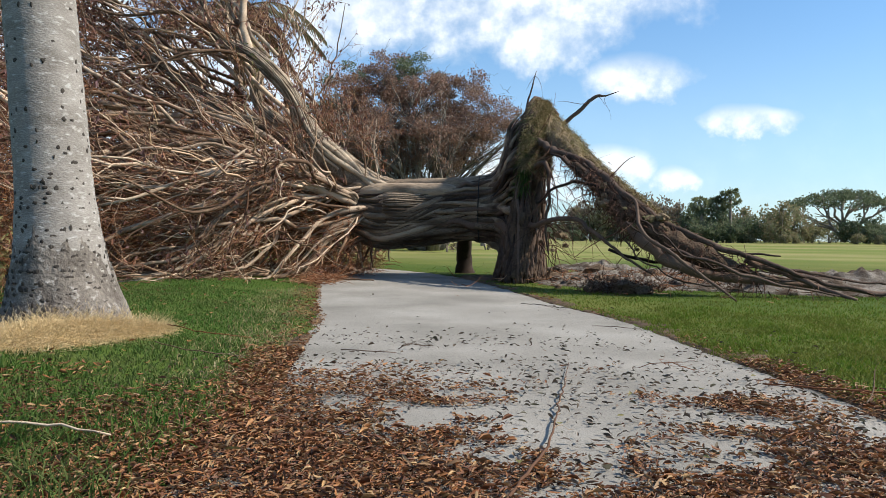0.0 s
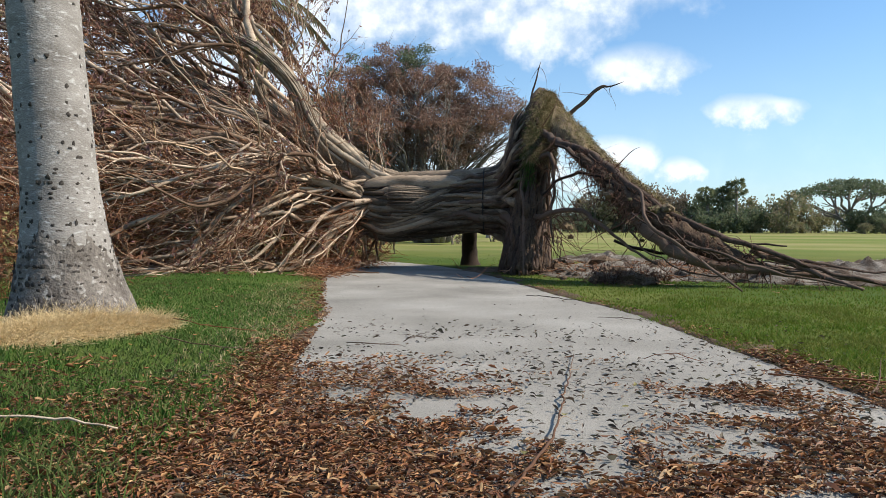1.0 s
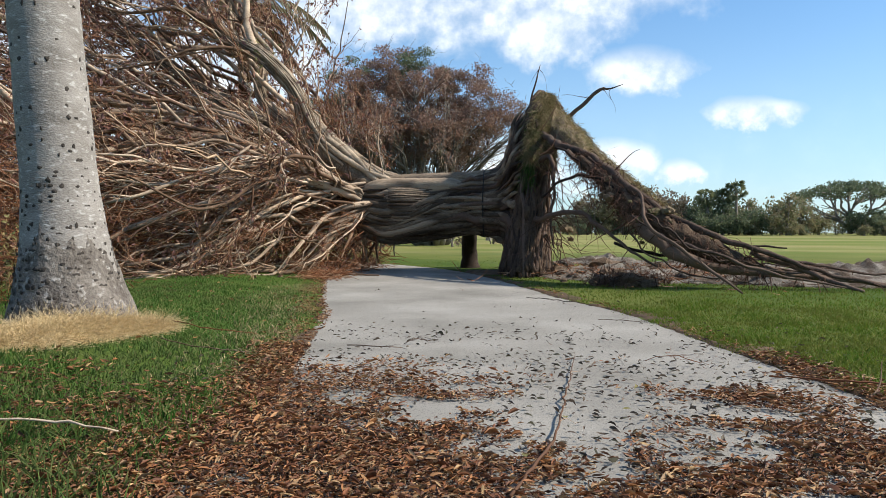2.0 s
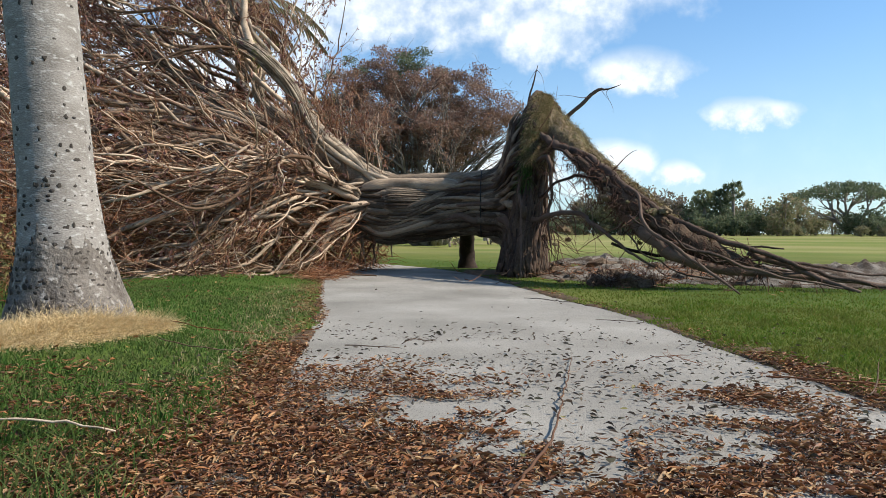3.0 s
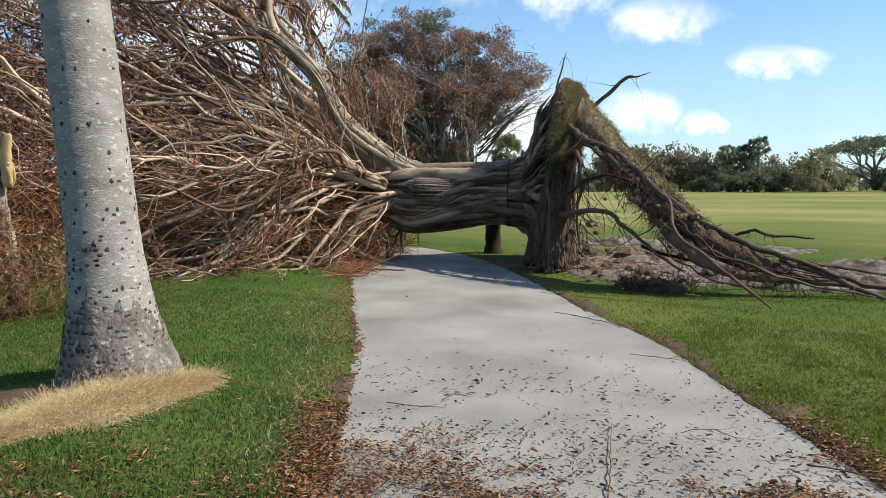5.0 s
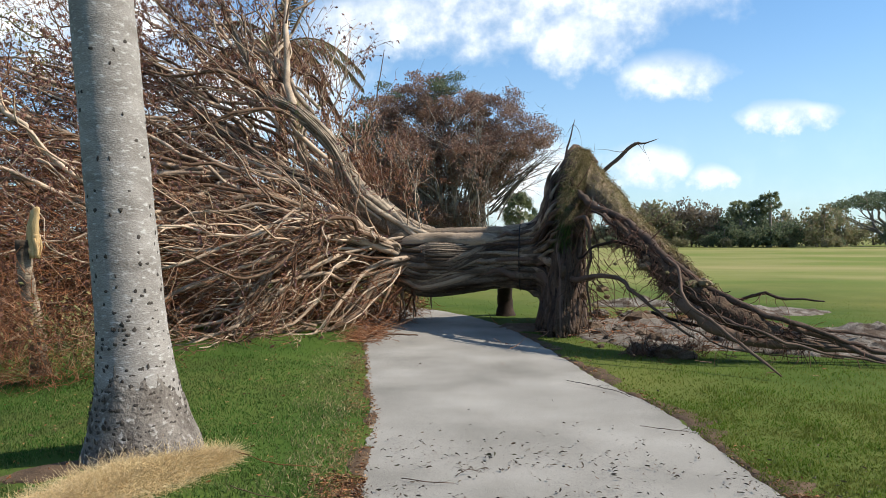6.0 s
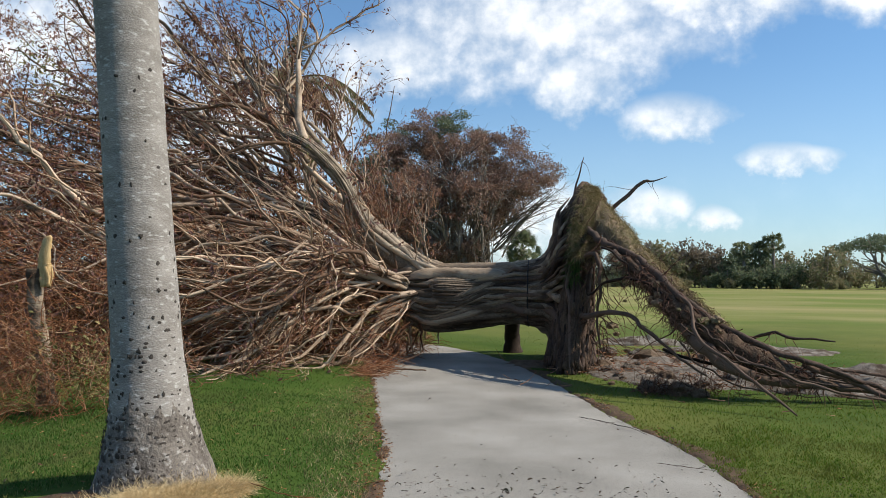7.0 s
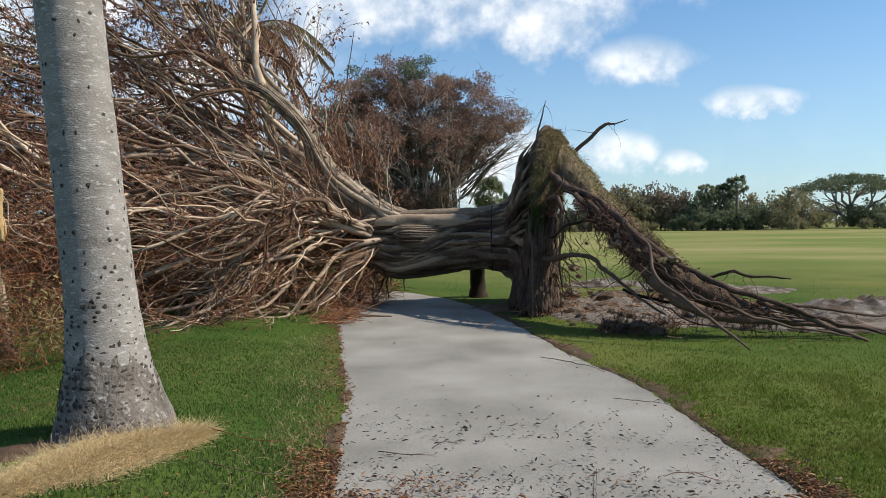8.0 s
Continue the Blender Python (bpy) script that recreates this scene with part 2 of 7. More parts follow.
SOD = material("tipped_sod", (0.085, 0.06, 0.038), (0.28, 0.205, 0.125), 4.0, 45.0, 0.95, 0.9, third=(0.09, 0.09, 0.035), third_scale=1.2, third_cut=(0.52, 0.66))
CROWN_BROWN = pieces("brown_foliage", [(0.17, 0.11, 0.09), (0.265, 0.16, 0.122), (0.35, 0.21, 0.152), (0.235, 0.158, 0.127), (0.38, 0.28, 0.21)], 0.7, 0.2, 0.45)
# Green and olive leaf tones lifted and blued to paint distance haze
CROWN_GREEN = pieces("hazed_green_foliage", [(0.085, 0.112, 0.068), (0.125, 0.16, 0.086), (0.165, 0.20, 0.11), (0.20, 0.20, 0.128)], 0.6, 0.3, 0.45)
CROWN_OLIVE = pieces("hazed_olive_foliage", [(0.15, 0.165, 0.08), (0.225, 0.23, 0.115), (0.285, 0.25, 0.15), (0.31, 0.235, 0.15)], 0.65, 0.25, 0.42)
CROWN_DRY = pieces("grey_brown_foliage", [(0.15, 0.125, 0.095), (0.22, 0.18, 0.135), (0.28, 0.215, 0.16), (0.19, 0.165, 0.115)], 0.7, 0.2, 0.4)
FROND = pieces("palm_frond", [(0.09, 0.10, 0.045), (0.14, 0.13, 0.065), (0.21, 0.165, 0.095), (0.24, 0.165, 0.10)], 0.55, 0.35, 0.35)
FAN_GREEN = pieces("fan_leaf_green", [(0.09, 0.12, 0.06), (0.13, 0.16, 0.08), (0.17, 0.19, 0.10), (0.20, 0.19, 0.115)], 0.6, 0.3, 0.45)
FROND_DEAD = pieces("dead_palm_frond", [(0.13, 0.075, 0.04), (0.2, 0.12, 0.06), (0.17, 0.10, 0.06)], 0.7, 0.25, 0.15)
FAR_BARK = material("weathered_bark", (0.13, 0.11, 0.09), (0.33, 0.29, 0.25), 1.5, 14.0, 0.9, 0.2)
TREE_BARK = material("grey_tree_bark", (0.08, 0.066, 0.054), (0.26, 0.222, 0.186), 1.5, 14.0, 0.9, 0.3, island=0.4)
SPLIT_WOOD = material("split_wood", (0.36, 0.22, 0.09), (0.62, 0.45, 0.23), 6.0, 50.0, 0.8, 0.4, stretch=(6, 6, 0.8))
BLACK_STRAP = material("black_strap", (0.012, 0.012, 0.012), (0.03, 0.03, 0.03), 10.0, 60.0, 0.7, 0.1)


def dry_fairway(m):
    """The open field beyond the tree is drier, yellower turf, with an uneven border."""
    n, l = m.node_tree.nodes, m.node_tree.links
    b = n["Principled BSDF"]
    near = b.inputs["Base Color"].links[0].from_socket
    place = n["Texture Coordinate"].outputs["Object"]
    sep = n.new("ShaderNodeSeparateXYZ")
    l.new(place, sep.inputs[0])
    t = n.new("ShaderNodeTexNoise")
    t.inputs["Scale"].default_value, t.inputs["Detail"].default_value = 0.09, 5.0
    l.new(place, t.inputs["Vector"])
    k = n.new("ShaderNodeMath")
    k.operation, k.inputs[1].default_value = "MULTIPLY_ADD", 30.0
    l.new(t.outputs["Fac"], k.inputs[0]), l.new(sep.outputs[1], k.inputs[2])
    r = n.new("ShaderNodeMapRange")
    r.interpolation_type = "SMOOTHSTEP"
    r.inputs[1].default_value, r.inputs[2].default_value, r.inputs[4].default_value = 31.0, 52.0, 0.85
    l.new(k.outputs[0], r.inputs[0])
    mx = n.new("ShaderNodeMix")
    mx.data_type = "RGBA"
    streak = n.new("ShaderNodeTexNoise")
    streak.inputs["Scale"].default_value, streak.inputs["Detail"].default_value = 1.0, 6.0
    long = n.new("ShaderNodeMapping")
    long.inputs["Scale"].default_value = (0.07, 0.13, 1.0)
    l.new(place, long.inputs[0]), l.new(long.outputs[0], streak.inputs["Vector"])
    sr = n.new("ShaderNodeMapRange")
    sr.inputs[1].default_value, sr.inputs[2].default_value = 0.38, 0.64
    l.new(streak.outputs["Fac"], sr.inputs[0])
    dry = n.new("ShaderNodeMix")
    dry.data_type = "RGBA"
    dry.inputs[6].default_value, dry.inputs[7].default_value = (0.15, 0.18, 0.045, 1), (0.29, 0.25, 0.11, 1)
    l.new(sr.outputs[0], dry.inputs[0]), l.new(dry.outputs[2], mx.inputs[7])
    l.new(r.outputs[0], mx.inputs[0]), l.new(near, mx.inputs[6]), l.new(mx.outputs[2], b.inputs["Base Color"])


dry_fairway(LAWN)


# ---- building helpers ----
class Shape:
    """Vertices and faces gathered in blocks, then made into one mesh."""

    def __init__(self):
        self.v, self.f, self.count = [], [], 0

    def add(self, verts, faces):
        verts = np.asarray(verts, np.float32).reshape(-1, 3)
        faces = faces if isinstance(faces, list) else [faces]
        for block in faces:
            if len(block):
                self.f.append(np.asarray(block, np.int32) + self.count)
        self.v.append(verts)
        self.count += len(verts)

    def mesh(self, name, smooth=True):
        me = bpy.data.meshes.new(name)
        v = np.concatenate(self.v)
        me.vertices.add(len(v))
        me.vertices.foreach_set("co", v.ravel())
        loops = np.concatenate([b.ravel() for b in self.f])
        sizes = np.concatenate([np.full(len(b), b.shape[1], np.int32) for b in self.f])
        me.loops.add(len(loops))
        me.loops.foreach_set("vertex_index", loops)
        me.polygons.add(len(sizes))
        starts = np.concatenate([[0], np.cumsum(sizes)[:-1]]).astype(np.int32)
        me.polygons.foreach_set("loop_start", starts)
        me.polygons.foreach_set("use_smooth", np.full(len(sizes), bool(smooth)))
        me.update(calc_edges=True)
        me.validate()
        return me


def part(name, shape, material_, parent=None, label="", smooth=True, local=False):
    me = shape.mesh(name, smooth) if isinstance(shape, Shape) else shape
    if not me.materials:
        me.materials.append(material_)
    ob = new(name, me)
    if parent:
        ob.parent = parent
        if parent.parent is None and not local:
            ob.matrix_parent_inverse = Matrix.Translation(parent.location).inverted()
    return tagged(ob, label=label)


def thing(name, label, category, base=(0, 0, 0), group=""):
    ob = new(name)
    ob.location = base
    return tagged(ob, label=label, category=category, group=group)


def stuff(name, shape, material_, label, category, smooth=True):
    return tagged(part(name, shape, material_, None, "", smooth), label=label, category=category, kind="stuff")


def spline(ctrl, step=0.15):
    """A smooth line through control rows (x, y, z, radius)."""
    c = np.asarray(ctrl, float)
    c = np.vstack([2 * c[0] - c[1], c, 2 * c[-1] - c[-2]])
    out = []
    for i in range(1, len(c) - 2):
        n = max(2, int(np.linalg.norm(c[i + 1, :3] - c[i, :3]) / step))
        t = np.linspace(0, 1, n, endpoint=False)[:, None]
        p0, p1, p2, p3 = c[i - 1], c[i], c[i + 1], c[i + 2]
        out.append(0.5 * (2 * p1 + (p2 - p0) * t + (2 * p0 - 5 * p1 + 4 * p2 - p3) * t ** 2 + (3 * p1 - p0 - 3 * p2 + p3) * t ** 3))
    out.append(c[-2][None])
    out = np.vstack(out)
    out[:, 3] = np.maximum(out[:, 3], 0.002)
    return out


def wander(line, amount, rng, knots=0.6):
    """Lets a line sway, more in the middle than at its ends."""
    n = len(line)
    s = np.linspace(0, 1, n)
    k = max(2, int(n * 0.15 / knots))
    off = np.stack([np.interp(s, np.linspace(0, 1, k + 2), np.r_[0, rng.normal(0, amount, k), 0]) for _ in range(3)], 1)
    line = line.copy()
    line[:, :3] += off
    return line


def tube(sh, line, sides=8, rng=None, rough=0.0, flat=1.0):
    p, r = line[:, :3], line[:, 3]
    t = np.gradient(p, axis=0)
    t /= np.linalg.norm(t, axis=1)[:, None] + 1e-9
    up = np.array((0, 0, 1.0)) if abs(t[0, 2]) < 0.9 else np.array((0, 1.0, 0))
    a = np.cross(t[0], up)
    frames_a = []
    for k in t:
        a = a - k * a.dot(k)
        a /= np.linalg.norm(a) + 1e-9
        frames_a.append(a)
    A = np.array(frames_a)
    B = np.cross(t, A)
    ang = np.linspace(0, 2 * np.pi, sides, endpoint=False)
    rad = r[:, None] * np.ones(sides)
    if rough and rng is not None:
        rad = rad * (1 + rng.normal(0, rough, rad.shape))
    v = p[:, None] + rad[..., None] * (A[:, None] * np.cos(ang)[None, :, None] + flat * B[:, None] * np.sin(ang)[None, :, None])
    n = len(p)
    i = np.arange(n - 1)[:, None] * sides
    j = np.arange(sides)[None]
    k = (j + 1) % sides
    quads = np.stack([i + j, i + k, i + sides + k, i + sides + j], -1).reshape(-1, 4)
    caps = [np.array([list(range(sides))[::-1]]), np.array([[(n - 1) * sides + q for q in range(sides)]])]
    sh.add(v.reshape(-1, 3), [quads] + caps)


def unit(v):
    return v / (np.linalg.norm(v, axis=-1, keepdims=True) + 1e-9)


def across(d, rng):
    a = unit(np.cross(d, rng.normal(size=d.shape)))
    return a, np.cross(d, a)


def twigs(sh, start, way, length, radius, rng, seg=4, sides=3, bend=0.35, drop=0.0, tip=0.35, kink=0.0):
    """Many thin bent twigs at once. Returns points and ways along them, for leaves."""
    n = len(start)
    way = unit(way)
    a, b = across(way, rng)
    s = np.linspace(0, 1, seg + 1)
    curve = a * rng.normal(0, bend, (n, 1)) + b * rng.normal(0, bend, (n, 1))
    curve2 = a * rng.normal(0, bend * 0.6, (n, 1)) + b * rng.normal(0, bend * 0.6, (n, 1))
    curve[:, 2] -= drop
    L = length[:, None, None]
    p = start[:, None] + L * (way[:, None] * s[None, :, None] + curve[:, None] * (s ** 2)[None, :, None] + curve2[:, None] * np.sin(s * 6.0)[None, :, None] * 0.25)
    if kink:
        jog = rng.normal(0, kink, (n, seg + 1, 3))
        jog[:, 0] = 0
        p = p + L * jog
    r = radius[:, None] * (1 - (1 - tip) * s)[None]
    ang = np.linspace(0, 2 * np.pi, sides, endpoint=False)
    ring = a[:, None, None] * np.cos(ang)[None, None, :, None] + b[:, None, None] * np.sin(ang)[None, None, :, None]
    v = p[:, :, None] + r[..., None, None] * ring
    per = (seg + 1) * sides
    i = np.arange(seg)[:, None] * sides
    j = np.arange(sides)[None]
    k = (j + 1) % sides
    q = np.stack([i + j, i + k, i + sides + k, i + sides + j], -1).reshape(-1, 4)
    faces = (np.arange(n) * per)[:, None, None] + q[None]
    sh.add(v.reshape(-1, 3), [faces.reshape(-1, 4)])
    return p


def leaf_quads(sh, at, way, size, rng, wide=0.45, fold=0.25):
    """Small folded leaves: four corners each, bent on the middle line."""
    n = len(at)
    way = unit(way)
    a, b = across(way, rng)
    s = size[:, None]
    mid = at + way * s * 0.45
    v = np.stack([at, mid + a * s * wide * 0.5 + b * s * fold * 0.4, at + way * s, mid - a * s * wide * 0.5 + b * s * fold * 0.4], 1)
    base = (np.arange(n) * 4)[:, None]
    sh.add(v.reshape(-1, 3), [np.concatenate([base + np.array([[0, 1, 2]]), base + np.array([[0, 2, 3]])])])


def curled_leaves(sh, at, size, rng, ground, curl=0.5, lift=0.012, wide=0.4):
    """Fallen leaves: cupped, curled along their length, tossed at small tilts."""
    n = len(at)
    yaw = rng.uniform(0, 2 * np.pi, n)
    d = np.stack([np.cos(yaw), np.sin(yaw), rng.normal(0, 0.2, n)], 1)
    d = unit(d)
    side = unit(np.stack([-np.sin(yaw), np.cos(yaw), rng.normal(0, 0.5, n)], 1))
    up = np.cross(d, side)
    up *= np.sign(up[:, 2:3] + 1e-6)
    c = rng.normal(0, curl, n)
    cup = rng.normal(0.25, 0.35, n)
    rows = [(0.0, 0.0), (0.3, 0.8), (0.65, 0.9), (1.0, 0.0)]
    v = []
    s = size[:, None]
    for t, w in rows:
        centre = d * (t - 0.5) * s + up * (s * (c * (t - 0.5) ** 2)[:, None])
        if w == 0:
            v.append(centre)
        else:
            ww = w * wide * 0.5
            v += [centre + side * s * ww + up * s * (cup * w * 0.35)[:, None], centre, centre - side * s * ww + up * s * (cup * w * 0.35)[:, None]]
    v = np.stack(v, 1)
    v[..., 2] -= v[..., 2].min(1, keepdims=True)
    v += np.stack([at[:, 0], at[:, 1], ground(at[:, 0], at[:, 1]) + rng.uniform(0.002, lift, n)], 1)[:, None]
    base = (np.arange(n) * 8)[:, None]
    tri = np.concatenate([base + np.array([f]) for f in ([0, 1, 2], [0, 2, 3], [4, 7, 5], [5, 7, 6])])
    quad = np.concatenate([base + np.array([f]) for f in ([1, 4, 5, 2], [2, 5, 6, 3])])
    sh.add(v.reshape(-1, 3), [tri, quad])


def blades(sh, at, height, rng, ground, width=0.005, lean=0.5):
    """Grass blades of two joints each."""
    n = len(at)
    yaw = rng.uniform(0, 2 * np.pi, n)
    w = np.stack([np.cos(yaw), np.sin(yaw), np.zeros(n)], 1) * width
    yaw2 = rng.uniform(0, 2 * np.pi, n)
    l = np.stack([np.cos(yaw2), np.sin(yaw2), np.zeros(n)], 1) * (np.abs(rng.normal(0, lean, n)) * height)[:, None]
    base = np.stack([at[:, 0], at[:, 1], ground(at[:, 0], at[:, 1]) - 0.004], 1)
    up = np.zeros((n, 3))
    up[:, 2] = height
    midp = base + up * 0.55 + l * 0.3
    tip = base + up + l
    v = np.stack([base - w, base + w, midp + w * 0.7, midp - w * 0.7, tip], 1)
    k = (np.arange(n) * 5)[:, None]
    sh.add(v.reshape(-1, 3), [k + np.array([[0, 1, 2, 3]]), k + np.array([[3, 2, 4]])])


def smooth01(a, b, x):
    t = np.clip((x - a) / (b - a), 0, 1)
    return t * t * (3 - 2 * t)


def value_noise(x, y, seed=0):
    """Smooth noise from 0 to 1 over the plan."""
    rng = np.random.default_rng(seed)
    g = rng.random((64, 64))
    xi, yi = np.floor(x).astype(int), np.floor(y).astype(int)
    fx, fy = x - xi, y - yi
    fx, fy = fx * fx * (3 - 2 * fx), fy * fy * (3 - 2 * fy)
    a, b = g[xi % 64, yi % 64], g[(xi + 1) % 64, yi % 64]
    c, d = g[xi % 64, (yi + 1) % 64], g[(xi + 1) % 64, (yi + 1) % 64]
    return (a * (1 - fx) + b * fx) * (1 - fy) + (c * (1 - fx) + d * fx) * fy


def rough_noise(x, y, seed=0):
    return 0.5 * value_noise(x, y, seed) + 0.3 * value_noise(x * 2.1, y * 2.1, seed + 1) + 0.2 * value_noise(x * 4.3, y * 4.3, seed + 2)


# ---- ground and path ----
PALM_X, PALM_Y = -2.57, 4.90
CENTRE = spline([(1.15, -9, 0, 1.31), (0.95, -2, 0, 1.31), (0.62, 3, 0, 1.31), (0.30, 5, 0, 1.33), (-0.05, 7, 0, 1.36), (-0.38, 8.1, 0, 1.31), (-0.93, 10.2, 0, 1.31), (-1.48, 12.3, 0, 1.31),
                 (-2.1, 14.2, 0, 1.31), (-3.2, 16.2, 0, 1.31), (-5.2, 18.2, 0, 1.31), (-8.5, 20.8, 0, 1.31), (-11, 25, 0, 1.31), (-12, 32, 0, 1.31)], 0.1)


def edge_gap(x, y):
    """How far a place lies outside the path, and on which side (1 right, -1 left)."""
    shape = np.shape(x)
    cp = CENTRE[::4, :2]
    tan = unit(np.gradient(cp, axis=0))
    q = np.stack([np.ravel(x), np.ravel(y)], 1)
    gap = np.empty(len(q))
    side = np.empty(len(q))
    for s in range(0, len(q), 20000):
        k = q[s:s + 20000]
        dd = ((k[:, None] - cp[None]) ** 2).sum(-1)
        i = dd.argmin(1)
        rel = k - cp[i]
        cr = rel[:, 0] * tan[i, 1] - rel[:, 1] * tan[i, 0]
        gap[s:s + 20000] = np.sqrt(dd.min(1)) - 1.31
        side[s:s + 20000] = np.where(cr >= 0, 1, -1)
    return gap.reshape(shape), side.reshape(shape)


def ground(x, y):
    x, y = np.asarray(x, float), np.asarray(y, float)
    gap, side = edge_gap(x, y)
    z = -0.035 + 0.039 * smooth01(-0.03, 0.06, gap)
    lawn = smooth01(0.05, 0.8, gap)
    z = z + lawn * (rough_noise(x * 0.8, y * 0.8, 5) - 0.5) * 0.05
    z = z + np.where(side < 0, 0.10 * smooth01(0.1, 1.6, gap), 0.02 * smooth01(0.1, 1.5, gap)) * (1 - smooth01(9, 16, y))
    z = z - np.where(side < 0, 0.26 * smooth01(1.6, 4.6, gap), 0.0) * (1 - smooth01(8.5, 12.5, y)) * smooth01(-4, 1, y)
    z = z + 0.06 * np.exp(-((x - PALM_X) ** 2 + (y - PALM_Y) ** 2) / 0.8)
    z = z + 0.5 * smooth01(30, 140, y)
    return z


def grid_lines(fine_lo, fine_hi, step, far):
    mid = np.arange(fine_lo, fine_hi + step, step)
    hi, lo = [], []
    k = step
    a, b = fine_hi, fine_lo
    while a < far:
        k *= 1.22
        a, b = a + k, b - k
        hi.append(a), lo.append(b)
    return np.r_[lo[::-1], mid, hi]


def ground_sheet():
    sh = Shape()
    xs, ys = grid_lines(-9, 9, 0.11, 1500), grid_lines(-3, 20, 0.11, 1500)
    X, Y = np.meshgrid(xs, ys)
    Z = ground(X, Y)
    h, w = X.shape
    i = (np.arange(h - 1)[:, None] * w + np.arange(w - 1)[None]).ravel()
    sh.add(np.stack([X, Y, Z], -1), [np.stack([i, i + 1, i + w + 1, i + w], 1)])
    return tagged(part("ground", sh, LAWN), label="mown green lawn with worn yellowish patches", category="ground", kind="structure")


def path_strip():
    sh = Shape()
    rng = np.random.default_rng(3)
    p = CENTRE[:, :2]
    tan = unit(np.gradient(p, axis=0))
    nor = np.stack([tan[:, 1], -tan[:, 0]], 1)
    n = len(p)
    jag = [0.055 * (rough_noise(np.arange(n) * 0.9, np.full(n, k * 7.0), 11 + k) - 0.5) * 2 for k in (0, 1)]
    cols = np.r_[-1.0, np.linspace(-0.995, 0.995, 15), 1.0]
    rows = []
    for c in cols:
        half = CENTRE[:, 3] + np.where(c < 0, jag[0] + 0.05, jag[1])
        q = p + nor * (c * half)[:, None]
        z = np.full(n, -0.07) if abs(c) == 1 else 0.004 + 0.012 * (rough_noise(q[:, 0] * 0.7, q[:, 1] * 0.7, 31) - 0.5) - 0.006 * c * c
        rows.append(np.c_[q, z])
    v = np.stack(rows, 1)
    w = len(cols)
    i = (np.arange(n - 1)[:, None] * w + np.arange(w - 1)[None]).ravel()
    sh.add(v, [np.stack([i, i + 1, i + w + 1, i + w], 1)])
    return tagged(part("path", sh, PATH_GREY, smooth=False), label="worn pale grey cart path curving across the lawn", category="path", kind="structure")


ground_sheet()
path_strip()


